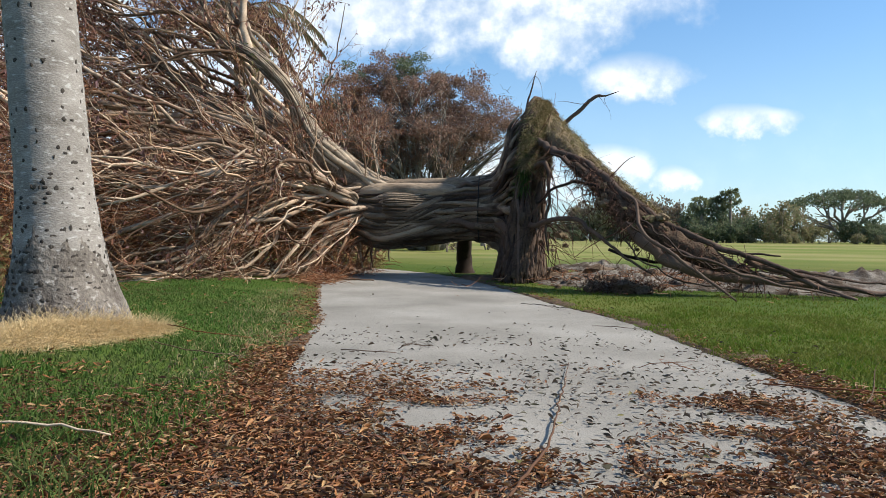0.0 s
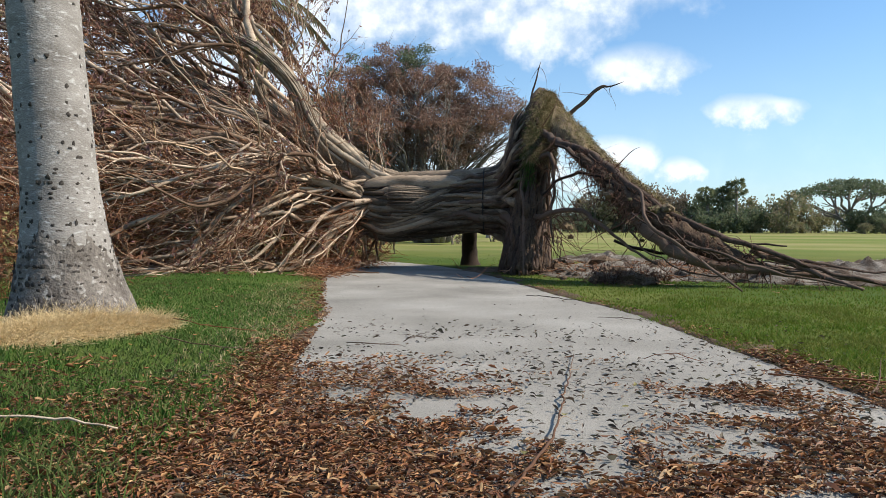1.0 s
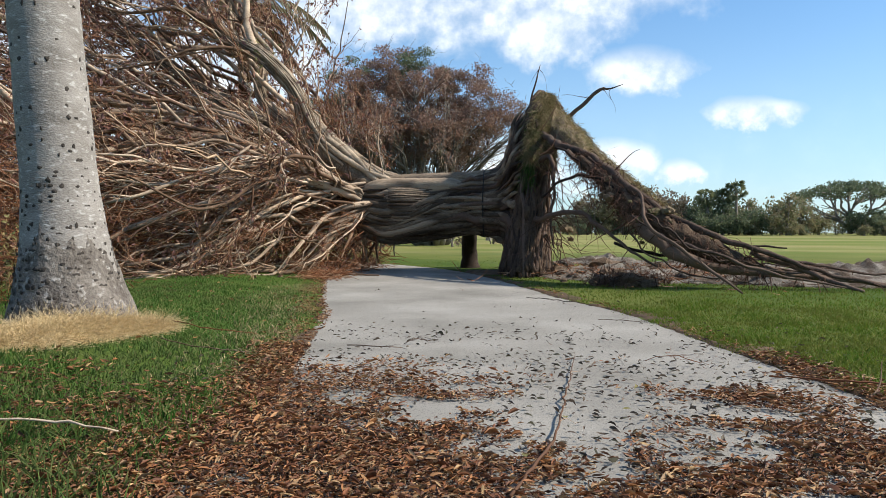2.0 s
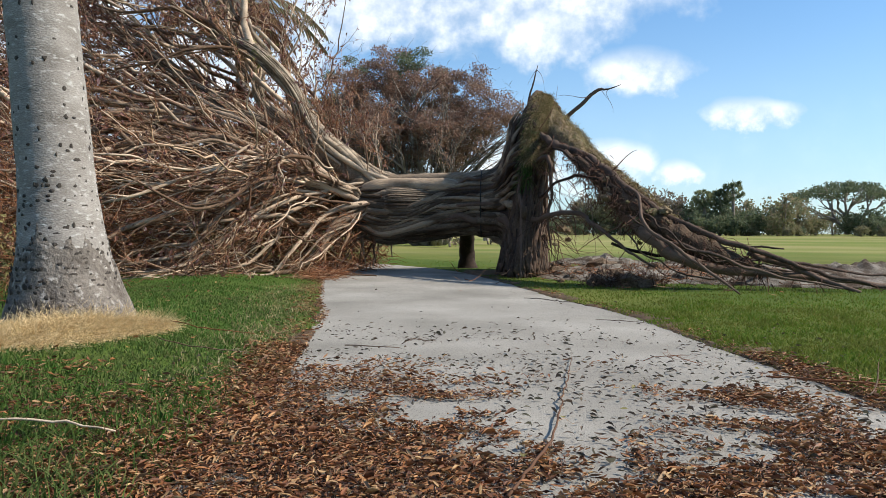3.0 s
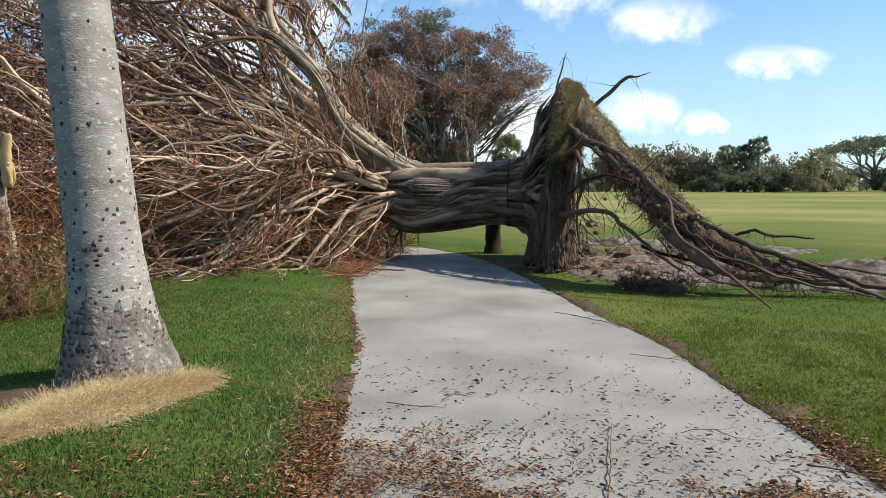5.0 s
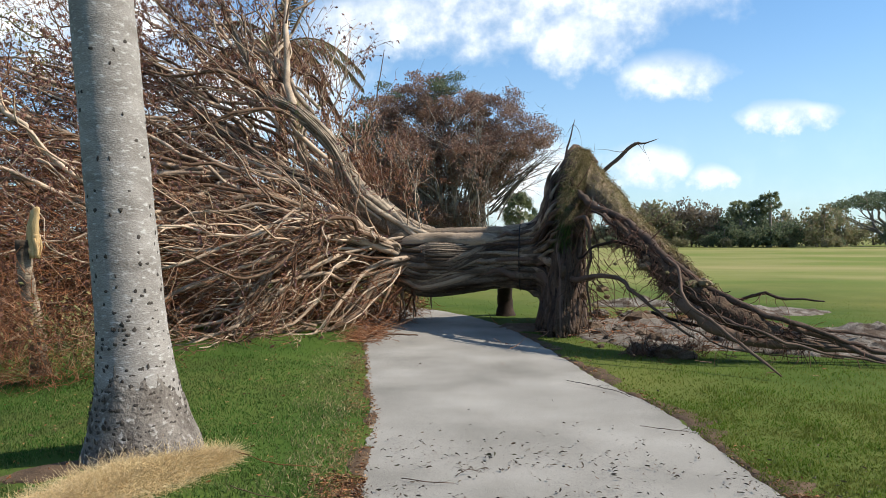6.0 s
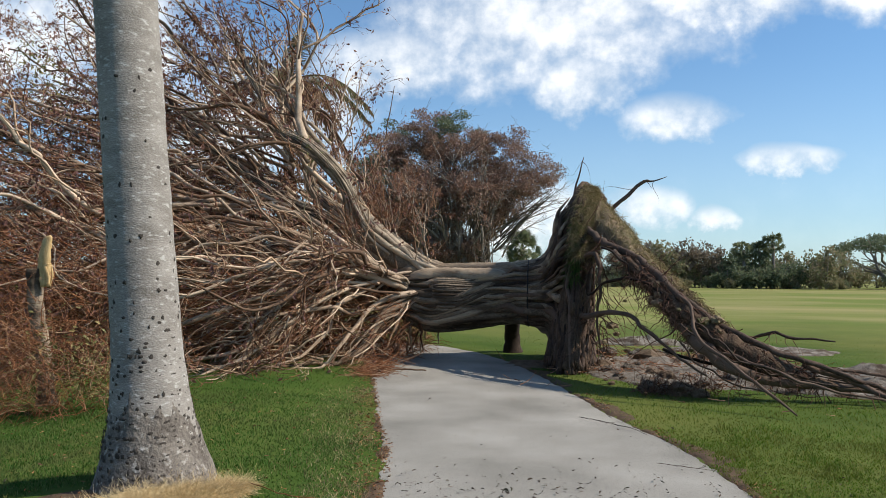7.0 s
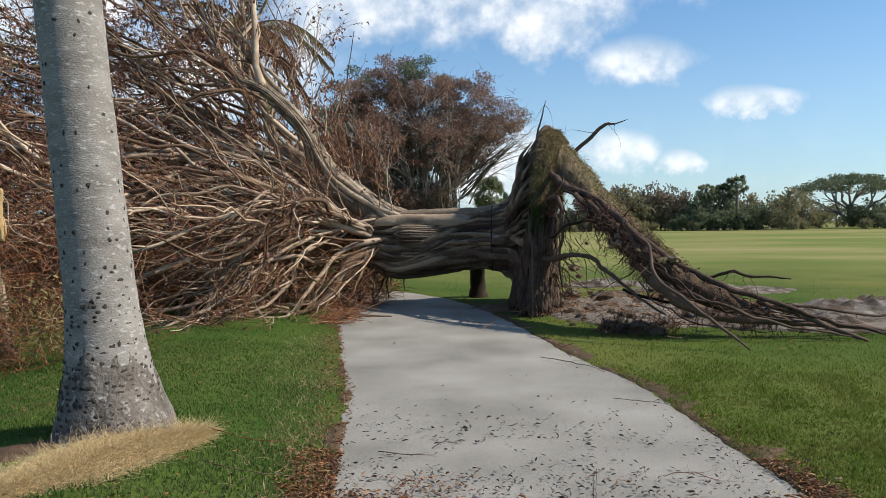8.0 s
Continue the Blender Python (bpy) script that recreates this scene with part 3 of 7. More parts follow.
# ---- royal palm at the lawn's edge ----
def palm_trunk():
    rng = np.random.default_rng(7)
    base = float(ground(PALM_X, PALM_Y))
    root = thing("palm_tree", "pale grey palm trunk with dark pits, leaning slightly, in dry straw", "palm tree", (PALM_X, PALM_Y, base))
    prof = [(-0.15, 0.42), (0.02, 0.385), (0.15, 0.345), (0.35, 0.295), (0.6, 0.255), (0.9, 0.234), (1.3, 0.225), (2.0, 0.217), (3.0, 0.213), (4.2, 0.210), (5.5, 0.208), (7.5, 0.19), (9.0, 0.17)]
    line = spline([(PALM_X - 0.097 * max(z, 0), PALM_Y + 0.01 * z, base + z, r) for z, r in prof], 0.03)
    z = line[:, 2]
    line[:, 3] *= 1 + 0.006 * np.sin(z * 31) + 0.008 * np.sin(z * 9 + 1)
    sh = Shape()
    sides = 72
    tube(sh, line, sides)
    v = sh.v[0].reshape(len(line), sides, 3)
    c = line[:, None, :3]
    d = v - c
    ang = np.arctan2(d[..., 1], d[..., 0])
    lump = rough_noise(ang * 5 + 20, z[:, None] * 9 + 0 * ang, 41) - 0.5
    low = 1 - smooth01(base + 0.1, base + 0.6, z)[:, None]
    d[..., :2] *= (1 + 0.02 * lump + low * 0.05 * (rough_noise(ang * 3 + 9, z[:, None] * 3 + 0 * ang, 42) - 0.5))[..., None]
    sh.v[0] = (c + d).reshape(-1, 3).astype(np.float32)
    trunk = part("trunk", sh, PALM_BARK, root)
    # darker grey-brown bark layer round the foot, with a ragged upper edge
    foot = np.array([k for k in line if -0.16 < k[2] - base < 0.85])
    sh = Shape()
    tube(sh, foot, sides)
    v = sh.v[0].reshape(len(foot), sides, 3)
    c = foot[:, None, :3]
    d = v - c
    a2 = np.arctan2(d[..., 1], d[..., 0])
    zz = foot[:, 2][:, None] + 0 * a2
    cover = smooth01(-0.08, 0.05, base + 0.18 + 0.55 * rough_noise(np.cos(a2) * 3 + 7, np.sin(a2) * 3 + zz * 1.5 + 7, 46) - zz)
    bumps = 0.035 * (rough_noise(a2 * 9 + 40, zz * 22, 47) - 0.5)
    d[..., :2] *= (0.955 + 0.075 * cover + bumps * cover + 0.05 * (rough_noise(a2 * 3 + 9, zz * 3, 42) - 0.5) * (1 - smooth01(base + 0.1, base + 0.6, zz)))[..., None]
    sh.v[0] = (c + d).reshape(-1, 3).astype(np.float32)
    part("root_mantle", sh, PALM_FOOT, root, "rough flaking bark round the palm's foot")
    # dark pits and torn scars in the bark
    for k in range(400):
        h = 0.1 + rng.exponential(0.9) if k < 240 else rng.uniform(0.04, 0.62)
        if h > 5:
            continue
        a = rng.uniform(-math.pi, 0.9)
        i = int(np.argmin(np.abs(z - (base + h))))
        r = line[i, 3]
        w, t = rng.uniform(0.007, 0.017), rng.uniform(0.008, 0.019)
        if h < 0.7:
            w, t = rng.gamma(4.0, 0.0020) + 0.005, rng.gamma(4.0, 0.0022) + 0.005
        out = np.array([math.cos(a), math.sin(a), 0.0])
        side = np.array([-math.sin(a), math.cos(a), 0.0])
        ctr = line[i, :3] + out * r * (1.0 + 0.05 * (1 - smooth01(0.3, 0.6, h)))
        m = 8
        sh = Shape()
        q = []
        for ring, push in ((1.0, 0.0015), (0.8, 0.003)):
            for j in range(m):
                b = 2 * math.pi * j / m
                f = 1 + rng.normal(0, 0.26)
                du, dz = math.cos(b) * w * ring * f, math.sin(b) * t * ring * f
                bow = (r - math.sqrt(max(r * r - du * du, 0)))
                q.append(ctr + side * du + np.array([0, 0, dz]) + out * (push - bow))
        sh.add(q, [np.array([[j, (j + 1) % m, m + (j + 1) % m, m + j] for j in range(m)]), np.array([[m + j for j in range(m)]])])
        part("bark_pit", sh, SCAR, trunk)
    return root


STRAW_A, STRAW_B = np.array([-2.04, 5.02]), np.array([-2.80, 3.40])


def straw_place(x, y):
    """How far along the straw's trail a place lies, and how far aside (plus: towards the palm)."""
    d = STRAW_B - STRAW_A
    L = np.hypot(*d)
    d = d / L
    rx, ry = x - STRAW_A[0], y - STRAW_A[1]
    return (rx * d[0] + ry * d[1]) / L, rx * d[1] - ry * d[0]


def straw_skirt():
    """Dead bleached grass in front of the palm, trailing towards the near left."""
    rng = np.random.default_rng(8)
    n = 40000
    s = rng.beta(1.25, 1.35, n) * 1.08 - 0.04
    half = np.interp(s, [-0.04, 0.1, 0.35, 0.6, 1.04], [0.03, 0.12, 0.26, 0.20, 0.09])
    t = np.clip(rng.normal(0, 0.5, n), -1.25, 1.1) * half * (0.5 + rough_noise(s * 9, np.sign(s) * 3 + 2.0 * (np.arange(n) % 2), 48))
    d = unit(STRAW_B - STRAW_A)
    x = STRAW_A[0] + (STRAW_B - STRAW_A)[0] * s - d[1] * t * -1
    y = STRAW_A[1] + (STRAW_B - STRAW_A)[1] * s - d[0] * t
    mound = np.interp(s, [0, 0.15, 0.35, 0.6, 1.0], [0.012, 0.04, 0.06, 0.035, 0.01]) * np.clip(1 - (t / (half * 1.2)) ** 2, 0.05, 1)
    heap = mound * rng.random(n) ** 0.5
    way = np.stack([rng.normal(0.1, 0.8, n), rng.normal(-0.25, 0.8, n), rng.normal(0.06, 0.16, n)], 1)
    sh = Shape()
    twigs(sh, np.c_[x, y, ground(x, y) + 0.008 + heap], way, rng.uniform(0.04, 0.17, n), rng.uniform(0.0009, 0.0021, n), rng, 3, 3, 0.32, 0.12)
    k = rng.random(n) < 0.02
    m = int(k.sum())
    twigs(sh, np.c_[x, y, ground(x, y) + heap][k], np.stack([rng.normal(0, 0.5, m), rng.normal(-0.2, 0.5, m), np.full(m, 0.8)], 1), rng.uniform(0.04, 0.12, m), np.full(m, 0.0013), rng, 4, 3, 0.7, 0.5)
    return stuff("dry_grass", sh, STRAW, "bleached straw-coloured dead grass round the palm's foot", "dry grass")


palm_trunk()
straw_skirt()


# ---- the uprooted fig tree ----
TREE = thing("fallen_tree", "huge uprooted fig tree lying across the path with bare tangled crown", "fallen tree", (0.2, 14.4, 0))


def fig_trunk():
    rng = np.random.default_rng(11)
    # core of the stem, flaring into the plate
    ctrl = [(-3.5, 14.6, 1.75, 0.12), (-3.1, 14.7, 1.45, 0.30), (-2.75, 14.75, 1.25, 0.48), (-2.3, 14.75, 1.14, 0.56), (-1.6, 14.7, 1.18, 0.53), (-0.9, 14.7, 1.24, 0.52), (-0.4, 14.6, 1.27, 0.52), (-0.03, 14.55, 1.3, 0.62), (0.26, 14.5, 1.35, 0.80)]
    line = spline(ctrl, 0.06)
    sh = Shape()
    sides = 64
    tube(sh, line, sides)
    n = len(line)
    v = sh.v[0].reshape(n, sides, 3)
    c = line[:, None, :3]
    d = v - c
    a = np.linspace(0, 2 * np.pi, sides, endpoint=False)[None]
    s = np.linspace(0, 1, n)[:, None]
    twist = a + 0.5 * s
    flute = 0.08 * np.sin(twist * 7 + 1.3 * np.sin(s * 5)) + 0.035 * np.sin(twist * 13 + 2 * np.sin(s * 7 + 1)) + 0.05 * (rough_noise(a * 3 + 0 * s + 5, s * 9 + 0 * a, 61) - 0.5)
    d *= (1 + flute)[..., None]
    v = c + d
    v[..., 2] = np.maximum(v[..., 2], 0.02)
    sh.v[0] = v.reshape(-1, 3).astype(np.float32)
    # Core coloured dark as the shade in the gaps between strands
    trunk = part("trunk", sh, CORE_SHADE_BARK, TREE)
    # broad strands grown together along the stem, running side by side and merging
    ctr = line

    def strand(a0, lo, hi, r, sway, sink, mat, steps=18):
        ss = np.linspace(lo, hi, steps)
        idx = np.clip((ss * (n - 1)).astype(int), 0, n - 1)
        drift = 0.30 * np.sin(ss * 5.2 + 2 * np.sin(a0)) + 0.12 * np.sin(ss * 11 + 3 * a0)
        tw = a0 + drift + sway * (ss - lo)
        ends = np.clip(np.minimum(ss - lo, hi - ss) / (0.22 * (hi - lo)), 0, 1)
        rr = r * (0.12 + 0.88 * ends ** 0.7)
        rad = ctr[idx, 3] * 1.03 - r * (sink + 1.6 * (1 - ends))
        q = np.c_[ctr[idx, 0], ctr[idx, 1] + np.cos(tw) * rad, ctr[idx, 2] + np.sin(tw) * rad, rr]
        q[:, 2] = np.maximum(q[:, 2], 0.05)
        one = Shape()
        tube(one, spline(q, 0.06), 10, rng, 0.025)
        part("bark_strand", one, mat, trunk)

    for k in range(84):
        lo = rng.uniform(0.0, 0.3)
        strand(2 * math.pi * k / 84 + rng.normal(0, 0.05), lo, rng.uniform(0.7, 1.0), rng.gamma(2.4, 0.0135) + 0.014, rng.normal(0, 0.45), 0.0, BARK)
    for k in range(50):
        lo = rng.uniform(0.0, 0.55)
        strand(rng.uniform(0, 6.28), lo, min(1.0, lo + rng.uniform(0.2, 0.5)), rng.uniform(0.010, 0.028), rng.normal(0, 0.9), -1.3, ROOT_BARK if rng.random() < 0.3 else BARK, 14)
    # dark cord round the stem
    i = int(np.argmin(np.abs(line[:, 0] + 0.40)))
    an = np.linspace(0, 2 * np.pi, 40)
    cord = np.c_[np.full(40, -0.42), line[i, 1] + np.cos(an) * (line[i, 3] + 0.10), line[i, 2] + np.sin(an) * (line[i, 3] + 0.10), np.full(40, 0.010)]
    sh = Shape()
    tube(sh, cord, 6)
    part("cord", sh, BLACK_STRAP, TREE, "dark cord round the stem")
    # prop root under the stem
    sh = Shape()
    tube(sh, spline([(-0.82, 16.3, -0.1, 0.26), (-0.82, 16.3, 0.08, 0.19), (-0.82, 16.25, 0.4, 0.155), (-0.8, 15.9, 0.8, 0.16), (-0.75, 15.3, 1.1, 0.2)], 0.06), 14, rng, 0.05)
    part("prop_root", sh, ROOT_BARK, TREE, "dark upright prop root under the stem")
    # knots of broken strands under the fork
    for k in range(22):
        x, y = rng.uniform(-3.2, -2.4), rng.uniform(14.2, 15.1)
        z = rng.uniform(0.55, 0.9)
        sh = Shape()
        e = np.array([x + rng.normal(-0.25, 0.3), y + rng.normal(-0.25, 0.3), rng.uniform(0.03, 0.35)])
        tube(sh, wander(spline([(x, y, z, rng.uniform(0.02, 0.05)), ((x + e[0]) / 2 + rng.normal(0, 0.1), (y + e[1]) / 2, (z + e[2]) / 2 + 0.1, 0.025), (*e, 0.01)], 0.08), 0.03, rng, 0.2), 6)
        part("hanging_strand", sh, BRANCH_BARK, TREE)


def root_plate():
    rng = np.random.default_rng(12)
    sec = [(-0.1, 0.32, 14.15, 0.42, 1.45), (0.5, 0.36, 14.25, 0.36, 1.45), (1.2, 0.40, 14.4, 0.34, 1.45), (2.0, 0.46, 14.55, 0.33, 1.35), (2.6, 0.52, 14.7, 0.30, 1.05), (3.0, 0.60, 14.8, 0.26, 0.75), (3.25, 0.66, 14.85, 0.17, 0.45), (3.36, 0.68, 14.88, 0.05, 0.12)]
    z = np.linspace(-0.1, 3.36, 70)
    cols = np.array(sec)
    cx, cy, rx, ry = (np.interp(z, cols[:, 0], cols[:, i]) for i in (1, 2, 3, 4))
    m = 72
    a = np.linspace(0, 2 * np.pi, m, endpoint=False)
    A, Z = np.meshgrid(a, z)
    lump = 1 + 0.30 * (rough_noise(A * 2.2 + 30, Z * 2.6, 71) - 0.5) + 0.16 * (rough_noise(A * 8 + 3, Z * 7, 75) - 0.5)
    v = np.stack([cx[:, None] + np.cos(A) * rx[:, None] * lump, cy[:, None] + np.sin(A) * ry[:, None] * lump, Z], -1)
    sh = Shape()
    i = np.arange(len(z) - 1)[:, None] * m
    j = np.arange(m)[None]
    k = (j + 1) % m
    sh.add(v, [np.stack([i + j, i + k, i + m + k, i + m + j], -1).reshape(-1, 4), np.array([[(len(z) - 1) * m + q for q in range(m)]])])
    # The whole body is coloured dark to stand for the shade on it
    plate = part("root_plate", sh, ROOT_SOIL_AND_SHADE, TREE, "upturned disc of roots, soil and sod, darkened to look shaded")
    # buttress strands running from the stem up and down the plate's back
    for k in range(84):
        b = 2 * math.pi * k / 84 + rng.normal(0, 0.06)
        ey, ez = 14.5 + math.cos(b) * rng.uniform(1.0, 1.5), 1.4 + math.sin(b) * rng.uniform(1.3, 1.75)
        ez = max(ez, 0.03)
        if ez > 2.2:
            ey = 14.5 + (ey - 14.5) * max(0.25, 1 - (ez - 2.2) / 1.2)
        r = rng.gamma(2.4, 0.0135) + 0.017
        q = [(-0.6 - rng.uniform(0, 1.1), 14.62 + math.cos(b) * 0.42, 1.25 + math.sin(b) * 0.42, r * 0.3), (-0.38, 14.6 + math.cos(b) * 0.57, 1.27 + math.sin(b) * 0.55, r), (-0.10, 14.55 + math.cos(b) * 0.66, 1.3 + math.sin(b) * 0.63, r * 1.1), (0.08, 14.5 + math.cos(b) * 0.95, 1.35 + math.sin(b) * 0.93, r), (0.16, (14.5 + ey) / 2 + math.cos(b) * 0.55, (1.35 + ez) / 2 + math.sin(b) * 0.5, r * 0.9), (0.34, ey, ez, r * 0.2)]
        q = [(x, y, max(zz, 0.03), rr) for x, y, zz, rr in q]
        one = Shape()
        tube(one, wander(spline(q, 0.08), 0.035, rng, 0.6), 9, rng, 0.025)
        # A share in dark root bark paints the plate's back as shaded
        part("buttress_root", one, ROOT_BARK if rng.random() < 0.3 else BARK, TREE)
    # roots pressed against the plate's lower face, running down into the ground
    for k in range(70):
        an = rng.uniform(-2.9, -0.3)
        top, foot = rng.uniform(0.7, 1.9), rng.uniform(-0.05, 0.15)
        h = np.linspace(top, foot, 9)
        aa = an + np.cumsum(rng.normal(0, 0.075, 9))
        out = 1.03 + 0.10 * np.linspace(0, 1, 9) ** 3
        r = rng.gamma(2.4, 0.008) + 0.009
        q = np.c_[np.interp(h, z, cx) + np.cos(aa) * np.interp(h, z, rx) * out, np.interp(h, z, cy) + np.sin(aa) * np.interp(h, z, ry) * out, h, r * np.r_[0.3, 0.7, np.ones(5), 0.9, 0.7]]
        one = Shape()
        tube(one, spline(q, 0.08), 8, rng, 0.04)
        # Dark soil and root tones put shade on the plate's lower face
        part("buttress_root", one, ROOT_SOIL_AND_SHADE if rng.random() < 0.55 else ROOT_BARK, TREE)
    # turf on the plate's upper edge
    for name, mat, n, colour_low in (("sod_grass", SOD_BLADES, 10000, 1.9), ("green_sod_grass", GRASS, 700, 1.0)):
        sh = Shape()
        zz = rng.uniform(colour_low, 3.3, n) if name == "sod_grass" else rng.uniform(1.5, 2.9, n)
        an = rng.uniform(-2.0, 0.6, n) if name == "sod_grass" else rng.normal(-1.75, 0.22, n)
        X = np.interp(zz, z, cx) + np.cos(an) * np.interp(zz, z, rx) * 1.03
        Y = np.interp(zz, z, cy) + np.sin(an) * np.interp(zz, z, ry) * 1.03
        way = np.stack([np.cos(an) * 0.8, np.sin(an) * 0.8, rng.normal(-0.5, 0.6, n)], 1) + rng.normal(0, 0.4, (n, 3))
        twigs(sh, np.stack([X, Y, zz], 1), way, rng.uniform(0.05, 0.15, n), np.full(n, 0.005), rng, 2, 3, 0.4, 0.4)
        tagged(part(name, sh, mat, TREE), kind="stuff")
    return plate


def sod_slab():
    """The sheet of turf torn up over the right-hand roots."""
    rng = np.random.default_rng(13)
    upper = spline([(0.85, 14.9, 3.15, 1), (1.36, 14.0, 2.42, 1), (1.49, 13.4, 2.06, 1), (1.70, 12.6, 1.74, 1), (1.89, 11.9, 1.48, 1), (2.06, 11.3, 1.25, 1), (2.4, 10.9, 0.9, 1)], 0.06)[:, :3]
    lower = spline([(0.72, 13.2, 2.35, 1), (1.00, 12.3, 2.10, 1), (1.22, 11.7, 1.80, 1), (1.45, 11.35, 1.48, 1), (1.72, 10.95, 1.15, 1), (1.92, 10.65, 0.78, 1), (2.25, 10.45, 0.50, 1)], 0.06)[:, :3]
    n, m = 70, 18
    up = np.stack([np.interp(np.linspace(0, 1, n), np.linspace(0, 1, len(upper)), upper[:, i]) for i in range(3)], 1)
    lo = np.stack([np.interp(np.linspace(0, 1, n), np.linspace(0, 1, len(lower)), lower[:, i]) for i in range(3)], 1)
    s = np.linspace(0, 0.68, m)[None, :, None]
    v = up[:, None] * (1 - s) + lo[:, None] * s
    S, T = np.meshgrid(np.linspace(0, 3, m), np.linspace(0, 14, n))
    lump = (rough_noise(S * 2, T * 1.5, 81) - 0.5)
    face = np.array([0.25, -0.45, 0.45])
    front = v + face * (0.16 * np.sin(np.linspace(0, np.pi, m))[None, :, None] + 0.26 * lump[..., None])
    rear = v - face * 0.16 + face * 0.2 * (rough_noise(S * 2, T * 1.5, 85) - 0.5)[..., None] - np.array([0, 0, 0.10])
    sh = Shape()
    allv = np.concatenate([front.reshape(-1, 3), rear.reshape(-1, 3)])
    i = (np.arange(n - 1)[:, None] * m + np.arange(m - 1)[None]).ravel()
    q = np.stack([i, i + 1, i + m + 1, i + m], 1)
    o = n * m
    e1 = np.arange(n - 1) * m
    e2 = e1 + m - 1
    rim = np.concatenate([np.stack([e1, e1 + m, e1 + m + o, e1 + o], 1), np.stack([e2, e2 + o, e2 + m + o, e2 + m], 1)])
    sh.add(allv, [q, q + o, rim])
    part("torn_sod", sh, SOD, TREE, "torn sheet of brown turf")
    sh = Shape()
    k = 8000
    fi, fj = rng.integers(0, n, k), np.minimum((rng.random(k) ** 1.5 * m).astype(int), m - 1)
    at = front[fi, fj] + rng.normal(0, 0.03, (k, 3))
    twigs(sh, at, np.stack([rng.normal(0.4, 0.5, k), rng.normal(-0.3, 0.5, k), rng.normal(-0.1, 0.6, k)], 1), rng.uniform(0.03, 0.09, k), np.full(k, 0.005), rng, 2, 3, 0.4, 0.5)
    tagged(part("dry_turf", sh, SOD_BLADES, TREE), kind="stuff")
    # root hair hanging from the under side
    sh = Shape()
    k = 260
    fi, fj = rng.integers(4, n, k), m - 1 - (rng.random(k) ** 2 * m * 0.7).astype(int)
    at = rear[fi, np.clip(fj, 0, m - 1)] + rng.normal(0, 0.06, (k, 3))
    twigs(sh, at, np.stack([rng.normal(0.0, 0.45, k), rng.normal(0, 0.45, k), rng.normal(-1.0, 0.3, k)], 1), rng.gamma(1.6, 0.08, k), rng.uniform(0.002, 0.005, k), rng, 4, 3, 0.5, 0.3)
    tagged(part("root_hair", sh, ROOT_HAIR, TREE), kind="stuff")


